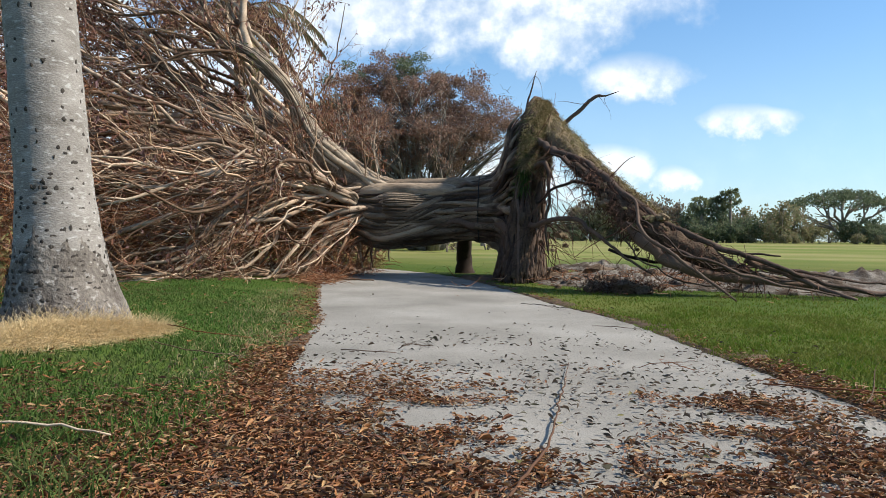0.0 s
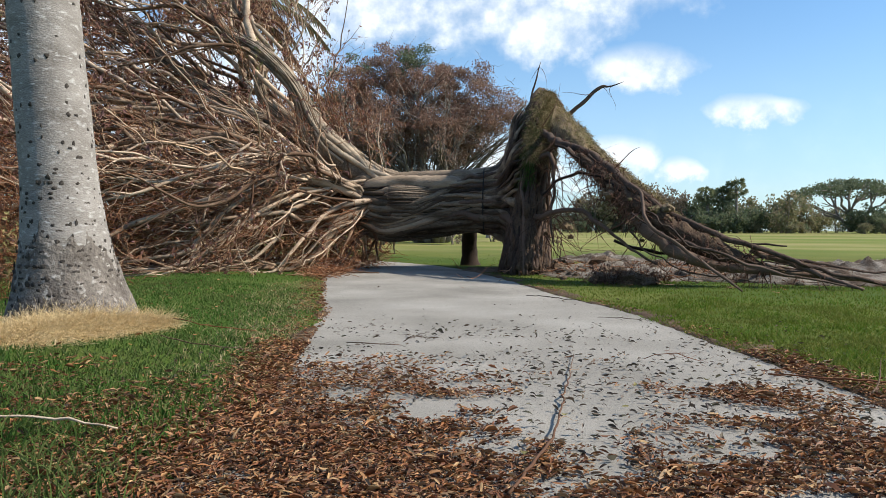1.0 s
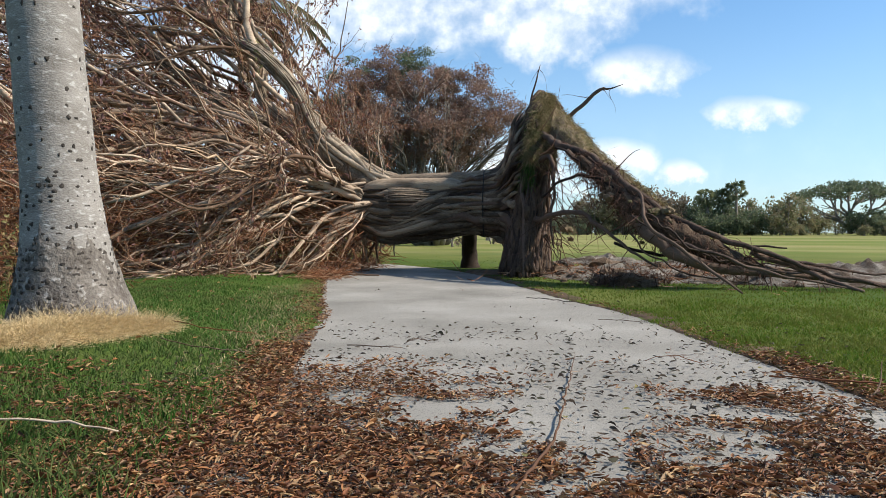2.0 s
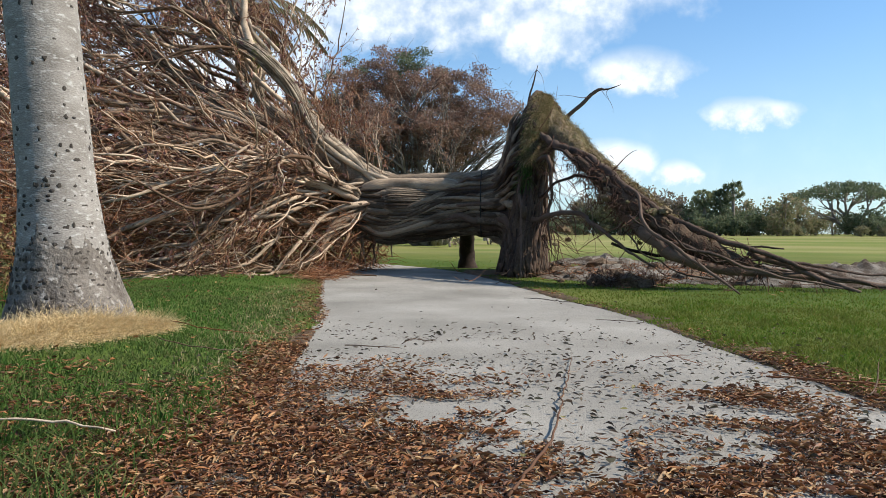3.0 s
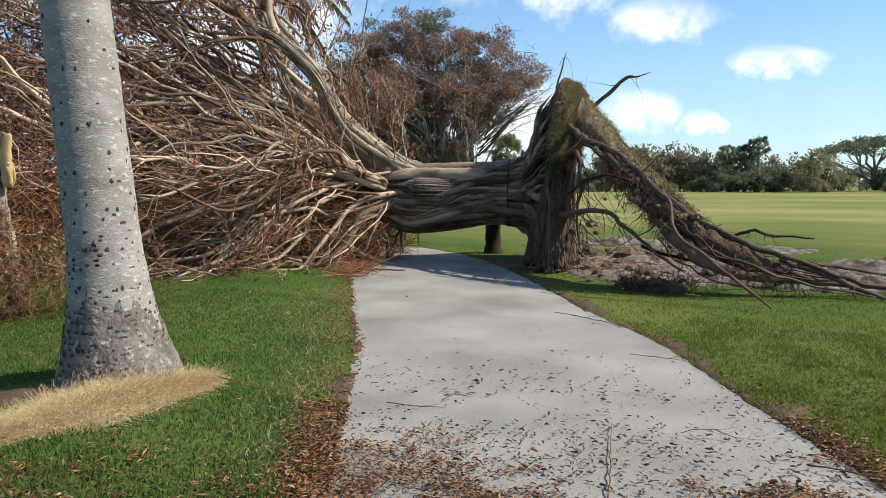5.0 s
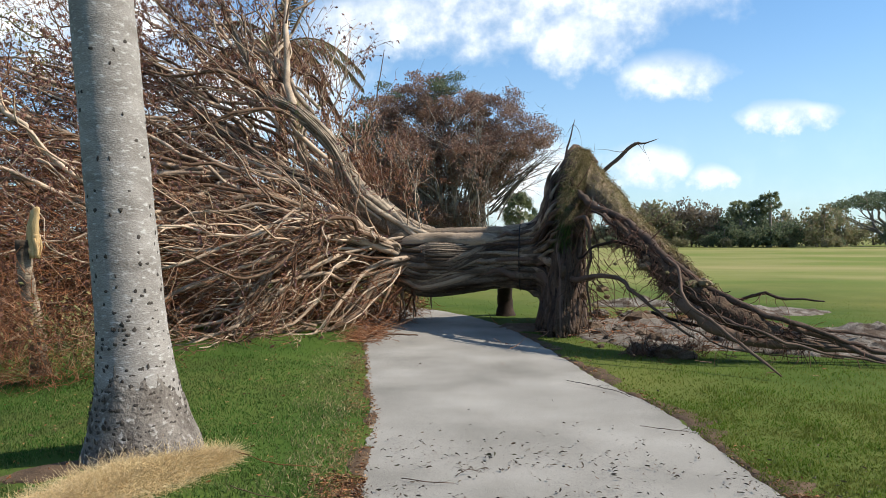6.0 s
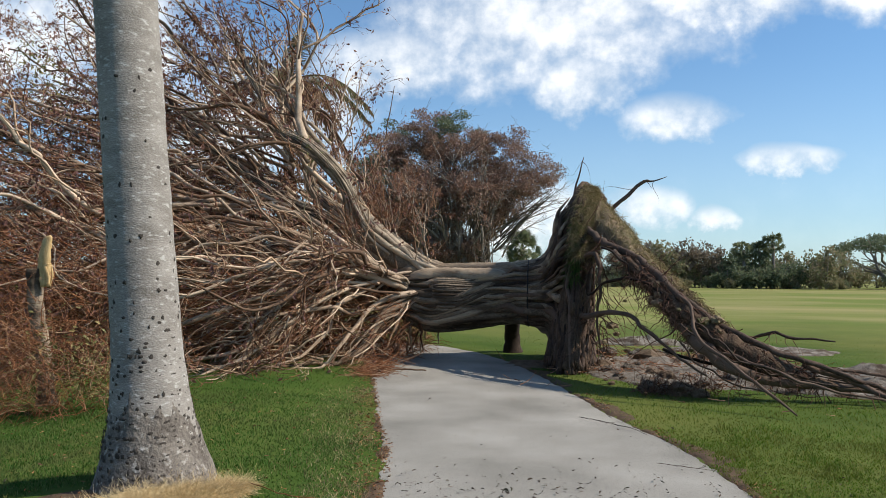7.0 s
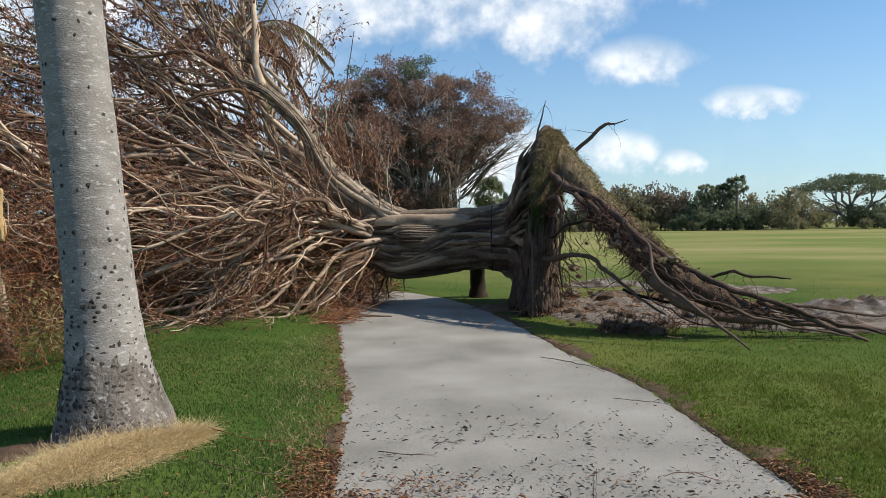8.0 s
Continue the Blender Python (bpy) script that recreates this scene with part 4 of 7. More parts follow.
ROOTS = [
    [(0.48, 14.4, 2.5, 0.08), (0.64, 13.5, 2.4, 0.11), (0.86, 12.60, 2.12, 0.13), (1.34, 11.80, 1.83, 0.13), (1.75, 10.90, 1.33, 0.13), (2.24, 10.60, 0.95, 0.11), (2.69, 10.40, 0.73, 0.09), (3.18, 10.30, 0.55, 0.08), (3.95, 10.30, 0.28, 0.06), (4.76, 10.30, 0.10, 0.045), (6.2, 10.4, 0.05, 0.03)],
    [(0.98, 12.2, 1.98, 0.10), (1.25, 11.75, 1.68, 0.11), (1.51, 11.40, 1.36, 0.13), (1.74, 10.80, 0.98, 0.17), (2.05, 10.40, 0.62, 0.2), (2.57, 10.20, 0.34, 0.17), (3.63, 10.40, 0.2, 0.11), (4.89, 10.60, 0.10, 0.07), (6.5, 11, 0.05, 0.04)],
    [(1.70, 10.55, 1.35, 0.05), (1.81, 10.30, 1.19, 0.05), (1.84, 10.00, 0.84, 0.055), (2.21, 9.60, 0.52, 0.05), (2.56, 9.25, 0.24, 0.04), (2.73, 9.00, 0.07, 0.025)],
    [(3.2, 10.35, 0.5, 0.06), (3.56, 10.40, 0.37, 0.06), (4.05, 10.20, 0.17, 0.05), (4.42, 10.00, 0.03, 0.03)],
    [(3.45, 15.9, 0.0, 0.06), (3.70, 15.50, 0.35, 0.05), (4.04, 15.15, 0.56, 0.05), (4.31, 15.00, 0.51, 0.045), (5.07, 14.80, 0.46, 0.02)],
    [(0.5, 12.9, 0.95, 0.12), (0.69, 12.40, 0.98, 0.1), (1.11, 11.80, 1.03, 0.08), (1.36, 11.20, 0.83, 0.065), (1.63, 10.90, 0.60, 0.05), (1.82, 10.70, 0.43, 0.04), (2.05, 10.5, 0.3, 0.03)],
    [(1.55, 10.95, 0.6, 0.05), (1.97, 10.80, 0.47, 0.05), (2.47, 10.60, 0.44, 0.045), (2.87, 10.50, 0.39, 0.03)],
    [(0.6, 12.5, 1.3, 0.05), (0.81, 12.00, 1.48, 0.05), (1.10, 11.60, 1.56, 0.055), (1.38, 11.30, 1.49, 0.05), (1.63, 10.90, 1.27, 0.045)],
    [(0.80, 12.3, 2.05, 0.04), (0.95, 12.00, 1.95, 0.04), (1.15, 11.70, 1.73, 0.03), (1.13, 11.70, 1.53, 0.012)],
    [(0.5, 13.3, 1.9, 0.09), (0.72, 12.7, 1.95, 0.09), (0.78, 12.45, 1.6, 0.07), (0.74, 12.4, 1.1, 0.05), (0.78, 12.3, 0.5, 0.03)],
    [(0.44, 14.60, 3.05, 0.1), (0.55, 14.80, 3.36, 0.07), (0.80, 14.90, 3.24, 0.08), (0.99, 14.80, 3.03, 0.1)],
    [(0.42, 14.70, 3.1, 0.035), (0.50, 14.70, 3.45, 0.025), (0.55, 14.70, 3.67, 0.018), (0.60, 14.70, 3.85, 0.008)],
    [(0.95, 14.72, 2.7, 0.07), (1.14, 14.70, 2.87, 0.06), (1.42, 14.70, 3.14, 0.055), (1.70, 14.68, 3.36, 0.05), (1.81, 14.66, 3.37, 0.03), (2.11, 14.60, 3.45, 0.006)],
    [(1.9, 10.6, 0.7, 0.06), (2.6, 10.0, 0.5, 0.05), (3.3, 9.95, 0.25, 0.04), (4.3, 10.1, 0.06, 0.025)],
    [(2.2, 10.7, 0.85, 0.07), (3.0, 10.8, 0.5, 0.06), (4.2, 11.2, 0.3, 0.05), (5.6, 11.6, 0.12, 0.035), (7.2, 12.0, 0.05, 0.02)],
]


def roots():
    rng = np.random.default_rng(14)
    for n, ctrl in enumerate(ROOTS):
        line = wander(spline(ctrl, 0.08), 0.014, rng, 0.3)
        sh = Shape()
        line[:, 3] *= 0.45 if n == 0 else 0.42 if n in (0, 1, 2, 5, 6, 7, 8, 9, 13, 14) else 0.62
        tube(sh, line, 12, rng, 0.09)
        root = part("root", sh, ROOT_BARK, TREE)
        # side rootlets
        for _ in range(3 if n in (10, 11, 12) else (22 if n in (0, 1, 5, 14) else 8)):
            i = int(rng.integers(2, len(line) - 1))
            way = np.array([[rng.normal(0, 0.8), rng.normal(-0.2, 0.7), rng.normal(-0.5, 0.5)]])
            sh = Shape()
            twigs(sh, line[i:i + 1, :3], way, rng.uniform(0.15, 0.55, 1), line[i:i + 1, 3] * 0.16 + 0.004, rng, 6, 4, 0.6, 0.2, 0.2)
            part("rootlet", sh, ROOT_HAIR, root)
    # strands bundled along the two great roots
    for n in (1,):
        core = spline(ROOTS[n], 0.08)
        tt = unit(np.gradient(core[:, :3], axis=0))
        e1 = unit(np.cross(tt, np.array([0.1, 1.0, 0.1])))
        e2 = np.cross(tt, e1)
        for _ in range(4):
            i = np.linspace(len(core) * rng.uniform(0.0, 0.35), len(core) * rng.uniform(0.55, 0.97), 12).astype(int)
            th = rng.uniform(0, 6.28) + np.linspace(0, rng.normal(0, 1.6), 12)
            off = core[i, 3] * rng.uniform(0.5, 1.3) + 0.015
            q = core[i, :3] + (e1[i] * np.cos(th)[:, None] + e2[i] * np.sin(th)[:, None]) * off[:, None]
            q[:, 2] = np.maximum(q[:, 2], 0.03)
            sh = Shape()
            tube(sh, wander(spline(np.c_[q, rng.uniform(0.010, 0.026) * np.linspace(1.1, 0.5, 12)], 0.08), 0.02, rng, 0.3), 7, rng, 0.06)
            part("root", sh, ROOT_BARK, TREE)
    # long thin roots hanging along the plate's edge
    sh = Shape()
    k = 80
    z = rng.uniform(0.5, 2.3, k)
    at = np.stack([0.70 + rng.normal(0.08, 0.10, k), rng.uniform(12.5, 13.5, k), z], 1)
    p = twigs(sh, at, np.stack([rng.normal(0.2, 0.5, k), rng.normal(-0.5, 0.35, k), rng.normal(-0.8, 0.45, k)], 1), rng.uniform(0.25, 0.8, k), rng.uniform(0.004, 0.011, k), rng, 9, 4, 0.7, 0.2, 0.3)
    tagged(part("root_fringe", sh, ROOT_HAIR, TREE), kind="stuff")
    # a dense brush of dirt-clogged fibres on the big right-hand roots
    sh = Shape()
    line = spline([(1.15, 11.9, 1.84, 0.07), (1.83, 10.8, 1.04, 0.18), (2.7, 10.35, 0.46, 0.18), (3.6, 10.35, 0.2, 0.04)], 0.05)
    k = 2200
    i = ((0.02 + 0.96 * rng.beta(1.3, 1.6, k)) * (len(line) - 1)).astype(int)
    at = line[i, :3] + rng.normal(0, 0.11, (k, 3)) * np.array([1, 1, 0.9])
    twigs(sh, at, np.stack([rng.normal(0.1, 0.6, k), rng.normal(-0.1, 0.6, k), rng.normal(-0.45, 0.6, k)], 1), rng.gamma(2.0, 0.05, k), rng.uniform(0.004, 0.011, k), rng, 3, 3, 0.5, 0.3)
    tagged(part("root_fuzz", sh, ROOT_HAIR, TREE), kind="stuff")
    # the soil-caked body of the great root
    caked = spline([(1.15, 11.9, 1.84, 0.07), (1.5, 11.25, 1.42, 0.13), (1.83, 10.8, 1.06, 0.18), (2.25, 10.5, 0.72, 0.19), (2.7, 10.35, 0.50, 0.18), (3.15, 10.35, 0.34, 0.10), (3.6, 10.35, 0.22, 0.04)], 0.05)
    sh = Shape()
    tube(sh, caked, 20)
    v = sh.v[0].reshape(len(caked), 20, 3)
    lump = rough_noise(np.arange(len(caked))[:, None] * 0.35 + 0 * v[..., 0], np.arange(20)[None] * 0.7 + 0 * v[..., 0], 91) + 0.6 * rough_noise(np.arange(len(caked))[:, None] * 1.1 + 0 * v[..., 0], np.arange(20)[None] * 1.7 + 0 * v[..., 0], 93)
    v = caked[:, None, :3] + (v - caked[:, None, :3]) * (0.2 + 0.75 * lump)[..., None]
    v[..., 2] = np.maximum(v[..., 2], 0.0)
    sh.v[0] = v.reshape(-1, 3).astype(np.float32)
    part("caked_soil", sh, ROOT_SOIL_AND_SHADE, TREE, "dark soil caked round the great root")
    # soil clods held in the roots
    for k in range(46):
        t = rng.integers(len(line) // 4, len(line) * 3 // 4)
        c = line[t, :3] + rng.normal(0, 0.10, 3) if k < 40 else np.array([rng.uniform(0.7, 1.3), rng.uniform(12.4, 13.4), rng.uniform(0.5, 1.3)])
        part("soil_clod", clod(rng, rng.uniform(0.03, 0.09), c), SOD, TREE)


def clod(rng, size, at=(0, 0, 0), flat=0.75):
    bm = bmesh.new()
    bmesh.ops.create_icosphere(bm, subdivisions=2, radius=1.0)
    off = Vector(rng.uniform(0, 50, 3))
    for v in bm.verts:
        v.co *= size * (1 + 0.55 * noise.noise(v.co * 1.6 + off) + 0.3 * noise.noise(v.co * 4 + off))
        v.co.z *= flat
        v.co += Vector(at)
    me = bpy.data.meshes.new("clod")
    bm.to_mesh(me)
    bm.free()
    return me


BOUGHS = [
    [(-1.50, 14.75, 1.20, 0.200), (-2.04, 14.70, 1.52, 0.242), (-2.65, 14.70, 1.74, 0.255), (-3.21, 14.50, 2.13, 0.266), (-3.58, 14.20, 2.55, 0.206), (-3.70, 14.00, 2.96, 0.142), (-3.91, 13.90, 3.41, 0.108), (-4.22, 13.80, 3.76, 0.114), (-4.57, 13.80, 4.05, 0.100), (-5.08, 13.90, 4.25, 0.074), (-5.36, 14.00, 4.54, 0.061), (-5.53, 14.10, 4.91, 0.055), (-5.92, 14.30, 5.58, 0.042), (-6.34, 14.60, 6.42, 0.028)],
    [(-4.57, 13.80, 4.05, 0.080), (-4.78, 14.00, 4.54, 0.066), (-4.79, 14.20, 5.12, 0.060), (-5.01, 14.50, 5.99, 0.046), (-5.00, 14.80, 6.87, 0.031)],
    [(-5.02, 13.90, 4.25, 0.058), (-5.59, 13.80, 4.63, 0.051), (-6.01, 13.60, 4.79, 0.043), (-6.68, 13.40, 4.64, 0.028), (-7.30, 13.20, 4.77, 0.021)],
    [(-4.62, 13.70, 3.95, 0.043), (-4.95, 13.40, 4.01, 0.032), (-5.42, 13.00, 3.90, 0.027), (-5.91, 12.80, 3.62, 0.020), (-6.49, 12.60, 3.47, 0.014)],
    [(-3.40, 14.80, 2.20, 0.157), (-3.99, 14.90, 2.71, 0.129), (-4.51, 15.00, 3.04, 0.109), (-4.82, 15.00, 3.34, 0.094), (-4.86, 15.00, 3.71, 0.087), (-4.78, 15.10, 4.07, 0.073), (-5.12, 15.30, 4.69, 0.059), (-5.53, 15.60, 5.49, 0.046), (-5.72, 15.80, 6.52, 0.030)],
    [(-3.40, 14.80, 1.97, 0.172), (-4.03, 14.60, 2.47, 0.134), (-4.68, 14.50, 2.84, 0.098), (-5.21, 14.40, 3.08, 0.069), (-5.79, 14.40, 3.48, 0.055), (-6.70, 14.60, 4.04, 0.050), (-7.52, 14.80, 4.73, 0.043), (-8.31, 15.00, 5.69, 0.029)],
    [(-2.10, 14.95, 1.20, 0.085), (-2.84, 14.30, 1.53, 0.106), (-3.42, 13.80, 1.90, 0.080), (-3.76, 13.50, 2.20, 0.064), (-4.28, 13.30, 2.55, 0.056), (-4.92, 13.20, 2.81, 0.049), (-5.61, 13.20, 2.92, 0.042), (-6.26, 13.20, 3.24, 0.042), (-7.02, 13.40, 3.73, 0.035), (-7.92, 13.60, 4.03, 0.029)],
    [(-2.10, 14.95, 1.20, 0.060), (-2.71, 14.20, 1.47, 0.075), (-3.29, 13.50, 1.78, 0.057), (-3.77, 13.00, 1.91, 0.045), (-4.21, 12.50, 2.06, 0.040), (-4.69, 12.20, 2.17, 0.032), (-5.00, 11.80, 2.09, 0.031), (-5.39, 11.40, 2.06, 0.024), (-5.55, 11.00, 1.85, 0.017)],
    [(-2.10, 14.95, 1.20, 0.084), (-2.82, 14.20, 1.37, 0.105), (-3.43, 13.60, 1.61, 0.079), (-3.96, 13.10, 1.59, 0.069), (-4.45, 12.60, 1.40, 0.066), (-4.88, 12.20, 1.19, 0.058), (-5.39, 11.80, 1.00, 0.050), (-5.85, 11.40, 0.71, 0.042), (-6.38, 11.00, 0.35, 0.029)],
    [(-3.53, 13.60, 1.64, 0.065), (-3.93, 13.00, 1.49, 0.048), (-4.30, 12.60, 1.25, 0.047), (-4.54, 12.20, 0.98, 0.045), (-4.65, 11.90, 0.70, 0.044), (-4.88, 11.50, 0.40, 0.037), (-5.11, 11.20, 0.29, 0.030), (-5.50, 10.90, 0.24, 0.023)],
    [(-3.16, 13.80, 1.48, 0.066), (-3.63, 13.20, 1.33, 0.049), (-4.08, 12.70, 1.05, 0.040), (-4.40, 12.20, 0.66, 0.039), (-4.68, 11.70, 0.38, 0.037), (-4.93, 11.20, 0.17, 0.030), (-5.14, 10.90, 0.06, 0.023), (-5.35, 10.60, 0.06, 0.017)],
    [(-2.10, 14.95, 1.20, 0.090), (-2.41, 14.30, 1.29, 0.113), (-2.70, 14.10, 1.08, 0.089), (-3.03, 13.90, 0.90, 0.088), (-3.20, 13.60, 0.49, 0.079), (-3.38, 13.20, 0.24, 0.063), (-3.72, 12.80, 0.06, 0.048), (-4.18, 12.40, 0.06, 0.039), (-4.76, 11.90, 0.06, 0.032), (-5.34, 11.30, 0.06, 0.024)],
    [(-3.43, 13.60, 1.61, 0.058), (-3.62, 13.00, 1.63, 0.041), (-4.11, 12.50, 1.82, 0.033), (-4.50, 12.10, 1.77, 0.032), (-4.72, 11.80, 1.59, 0.031), (-5.06, 11.50, 1.46, 0.033), (-5.38, 11.20, 1.29, 0.030), (-5.86, 10.90, 1.13, 0.023)],
    [(-3.12, 14.10, 1.53, 0.067), (-3.98, 13.70, 1.69, 0.058), (-4.87, 13.20, 1.64, 0.049), (-5.44, 12.80, 1.53, 0.048), (-5.87, 12.40, 1.60, 0.039), (-6.27, 12.00, 1.67, 0.032), (-6.87, 11.50, 1.70, 0.024)],
    [(-3.33, 14.50, 1.75, 0.084), (-4.19, 14.40, 2.08, 0.076), (-5.14, 14.20, 2.46, 0.068), (-6.08, 14.00, 2.58, 0.059), (-6.89, 13.80, 2.68, 0.051), (-7.92, 13.60, 2.85, 0.036)],
    [(-3.69, 14.20, 1.96, 0.068), (-4.41, 13.70, 2.27, 0.050), (-5.12, 13.30, 2.41, 0.049), (-5.90, 12.90, 2.35, 0.041), (-6.54, 12.50, 2.43, 0.033), (-7.23, 12.10, 2.27, 0.025)],
    [(-2.10, 14.95, 1.20, 0.054), (-2.59, 14.10, 1.21, 0.067), (-3.14, 13.70, 1.01, 0.050), (-3.43, 13.20, 0.64, 0.042), (-3.57, 12.80, 0.28, 0.034), (-3.74, 12.40, 0.06, 0.026), (-4.08, 12.10, 0.06, 0.019)],
    [(-3.19, 13.90, 1.43, 0.058), (-3.68, 13.20, 1.03, 0.042), (-3.69, 12.70, 0.62, 0.033), (-3.95, 12.30, 0.32, 0.030), (-4.25, 11.80, 0.15, 0.025), (-4.56, 11.40, 0.06, 0.018)],
]
SUCKERS = [
    [(-2.76, 14.4, 1.5, 0.05), (-2.76, 14.50, 1.80, 0.045), (-2.92, 14.50, 2.29, 0.03), (-3.12, 14.60, 3.12, 0.012)],
    [(-2.54, 14.4, 1.4, 0.05), (-2.54, 14.50, 1.75, 0.045), (-2.61, 14.50, 2.39, 0.03), (-2.76, 14.60, 3.27, 0.012)],
    [(-2.35, 14.5, 1.5, 0.03), (-2.3, 14.5, 1.9, 0.025), (-2.42, 14.6, 2.5, 0.018), (-2.4, 14.7, 3.0, 0.008)],
    [(-3.2, 14.3, 2.1, 0.04), (-3.3, 14.4, 2.5, 0.03), (-3.35, 14.5, 3.1, 0.02), (-3.6, 14.6, 3.7, 0.008)],
    [(-3.0, 14.6, 1.9, 0.035), (-3.0, 14.7, 2.4, 0.03), (-2.95, 14.9, 3.2, 0.015), (-3.05, 15.0, 3.6, 0.008)],
    [(-2.90, 14.3, 1.7, 0.05), (-2.95, 14.35, 1.95, 0.045), (-3.19, 14.30, 2.61, 0.03), (-3.40, 14.30, 3.25, 0.012)],
]
STOUT = (0, 4, 5)


def crown():
    rng = np.random.default_rng(15)
    limbs = [np.array(c) for c in BOUGHS + SUCKERS]
    main, fixed = len(BOUGHS), len(BOUGHS) + len(SUCKERS)
    # further limbs fanned out through the crown
    while len(limbs) < fixed + 40:
        low = len(limbs) >= fixed + 34
        end = np.array([rng.uniform(-13.5, -4.6), rng.uniform(9.6, 20), rng.uniform(0.25, 1.3) if low else rng.uniform(0.25, 7.6)])
        if end[2] > 1.2 + (-2.9 - end[0]) * 1.45 or end[2] > 7.9 - 0.12 * (end[0] + 8) ** 2:
            continue
        if end[2] > 2.4 and end[1] < 14.6 or 3.0 < end[2] < 4.6 and end[0] > -6.0:
            continue
        if end[1] < 11 and (end[0] > -5.0 or end[2] > 4.5):
            continue
        a = np.array([rng.uniform(-3.0, -2.3), rng.uniform(14.4, 15.2), rng.uniform(1.0, 1.6)])
        m1, m2 = a + (end - a) * 0.35, a + (end - a) * 0.7
        m1 += rng.normal(0, 0.3, 3)
        m2 += rng.normal(0, 0.38, 3)
        m1[2], m2[2] = max(m1[2], 0.3), max(m2[2], 0.2)
        r = rng.uniform(0.035, 0.065) if low else rng.uniform(0.045, 0.085)
        limbs.append(np.array([(*a, r * 0.7), (*m1, r * 0.75), (*m2, r * 0.5), (*end, 0.025)]))
    # the upper crown, still hung with withered leaves
    upper = len(limbs)
    for k in range(20):
        if k < 6:
            a, end = np.array([rng.uniform(-5.0, -4.2), rng.uniform(13.8, 14.3), rng.uniform(3.7, 4.2)]), np.array([rng.uniform(-7.2, -5.0), rng.uniform(14, 16.5), rng.uniform(5.4, 7.4)])
        else:
            a, end = np.array([rng.uniform(-6.5, -4.5), rng.uniform(15.2, 16), rng.uniform(2.8, 4.4)]), np.array([rng.uniform(-13.5, -7.0), rng.uniform(13.0, 19), rng.uniform(4.6, 8.6)])
        m1, m2 = a + (end - a) * 0.35 + rng.normal(0, 0.2, 3), a + (end - a) * 0.7 + rng.normal(0, 0.25, 3)
        r = rng.uniform(0.03, 0.06)
        limbs.append(np.array([(*a, r), (*m1, r * 0.8), (*m2, r * 0.55), (*end, 0.02)]))
    # slender crooked limbs spread low towards the lawn
    for _ in range(11):
        end = np.array([rng.uniform(-8.0, -3.9), rng.uniform(9.6, 13.0), rng.uniform(0.15, 2.6)])
        if end[0] > -4.6 and end[2] > 1.6:
            end[2] *= 0.5
        a = np.array([rng.uniform(-3.5, -2.5), rng.uniform(14.0, 14.6), rng.uniform(1.0, 1.7)])
        m1, m2 = a + (end - a) * 0.33 + rng.normal(0, 0.2, 3), a + (end - a) * 0.68 + rng.normal(0, 0.25, 3)
        m1[2] = max(m1[2] + 0.25, 0.3)
        m2[2] = max(m2[2] + 0.15, 0.2)
        r = rng.uniform(0.028, 0.055)
        limbs.append(np.array([(*a, r * 0.6), (*m1, r * 0.7), (*m2, r * 0.55), (*end, 0.012)]))
    for _ in range(22):
        a = np.array([rng.uniform(-6.0, -4.8), rng.uniform(12.2, 14.2), rng.uniform(1.4, 2.9)])
        end = np.array([rng.uniform(-12.5, -8.6), rng.uniform(9.0, 13.0), rng.uniform(0.3, 5.4)])
        m1, m2 = a + (end - a) * 0.35 + rng.normal(0, 0.25, 3), a + (end - a) * 0.7 + rng.normal(0, 0.3, 3)
        r = rng.uniform(0.035, 0.055)
        limbs.append(np.array([(*a, r * 0.8), (*m1, r * 0.9), (*m2, r * 0.65), (*end, 0.014)]))
    for n, ctrl in enumerate(limbs):
        sucker = main <= n < fixed
        line = wander(spline(ctrl, 0.14), 0.02 if n in STOUT else 0.03 if n < fixed else 0.06, rng, 0.5)
        if n >= fixed:
            line[:, 3] = np.minimum(line[:, 3], 0.05)
        if sucker:
            line[:, 3] *= 0.5
        if 5 < n < main:
            line[:, 3] *= 0.86 * (0.55 + 0.45 * smooth01(0.0, 0.28, np.linspace(0, 1, len(line))))
        if n in STOUT:
            line[:, 3] *= 1 + 0.14 * (rough_noise(np.arange(len(line)) * 0.35, np.full(len(line), n + 2.0), 77) - 0.5) * 2
        sh = Shape()
        big = n in STOUT
        tube(sh, line, 16 if big else 8, rng, 0.05 if big else 0.06)
        if big:
            # flutes of the grown-together strands
            v = sh.v[0].reshape(len(line), 16, 3)
            d = v - line[:, None, :3]
            th = np.linspace(0, 2 * np.pi, 16, endpoint=False)[None] + 0.06 * np.arange(len(line))[:, None]
            d *= (1 + 0.15 * np.sin(th * 4 + 1) + 0.14 * (rough_noise(th * 2 + 11, 0.35 * np.arange(len(line))[:, None] + 0 * th, 63) - 0.5))[..., None]
            sh.v[0] = (line[:, None, :3] + d).reshape(-1, 3).astype(np.float32)
        # Limb 5, on the shaded lower left, gets its shade from dark bark
        limb = part("limb", sh, CORE_SHADE_BARK if n == 5 else BOUGH_BARK if big else LIMB_BARK, TREE)
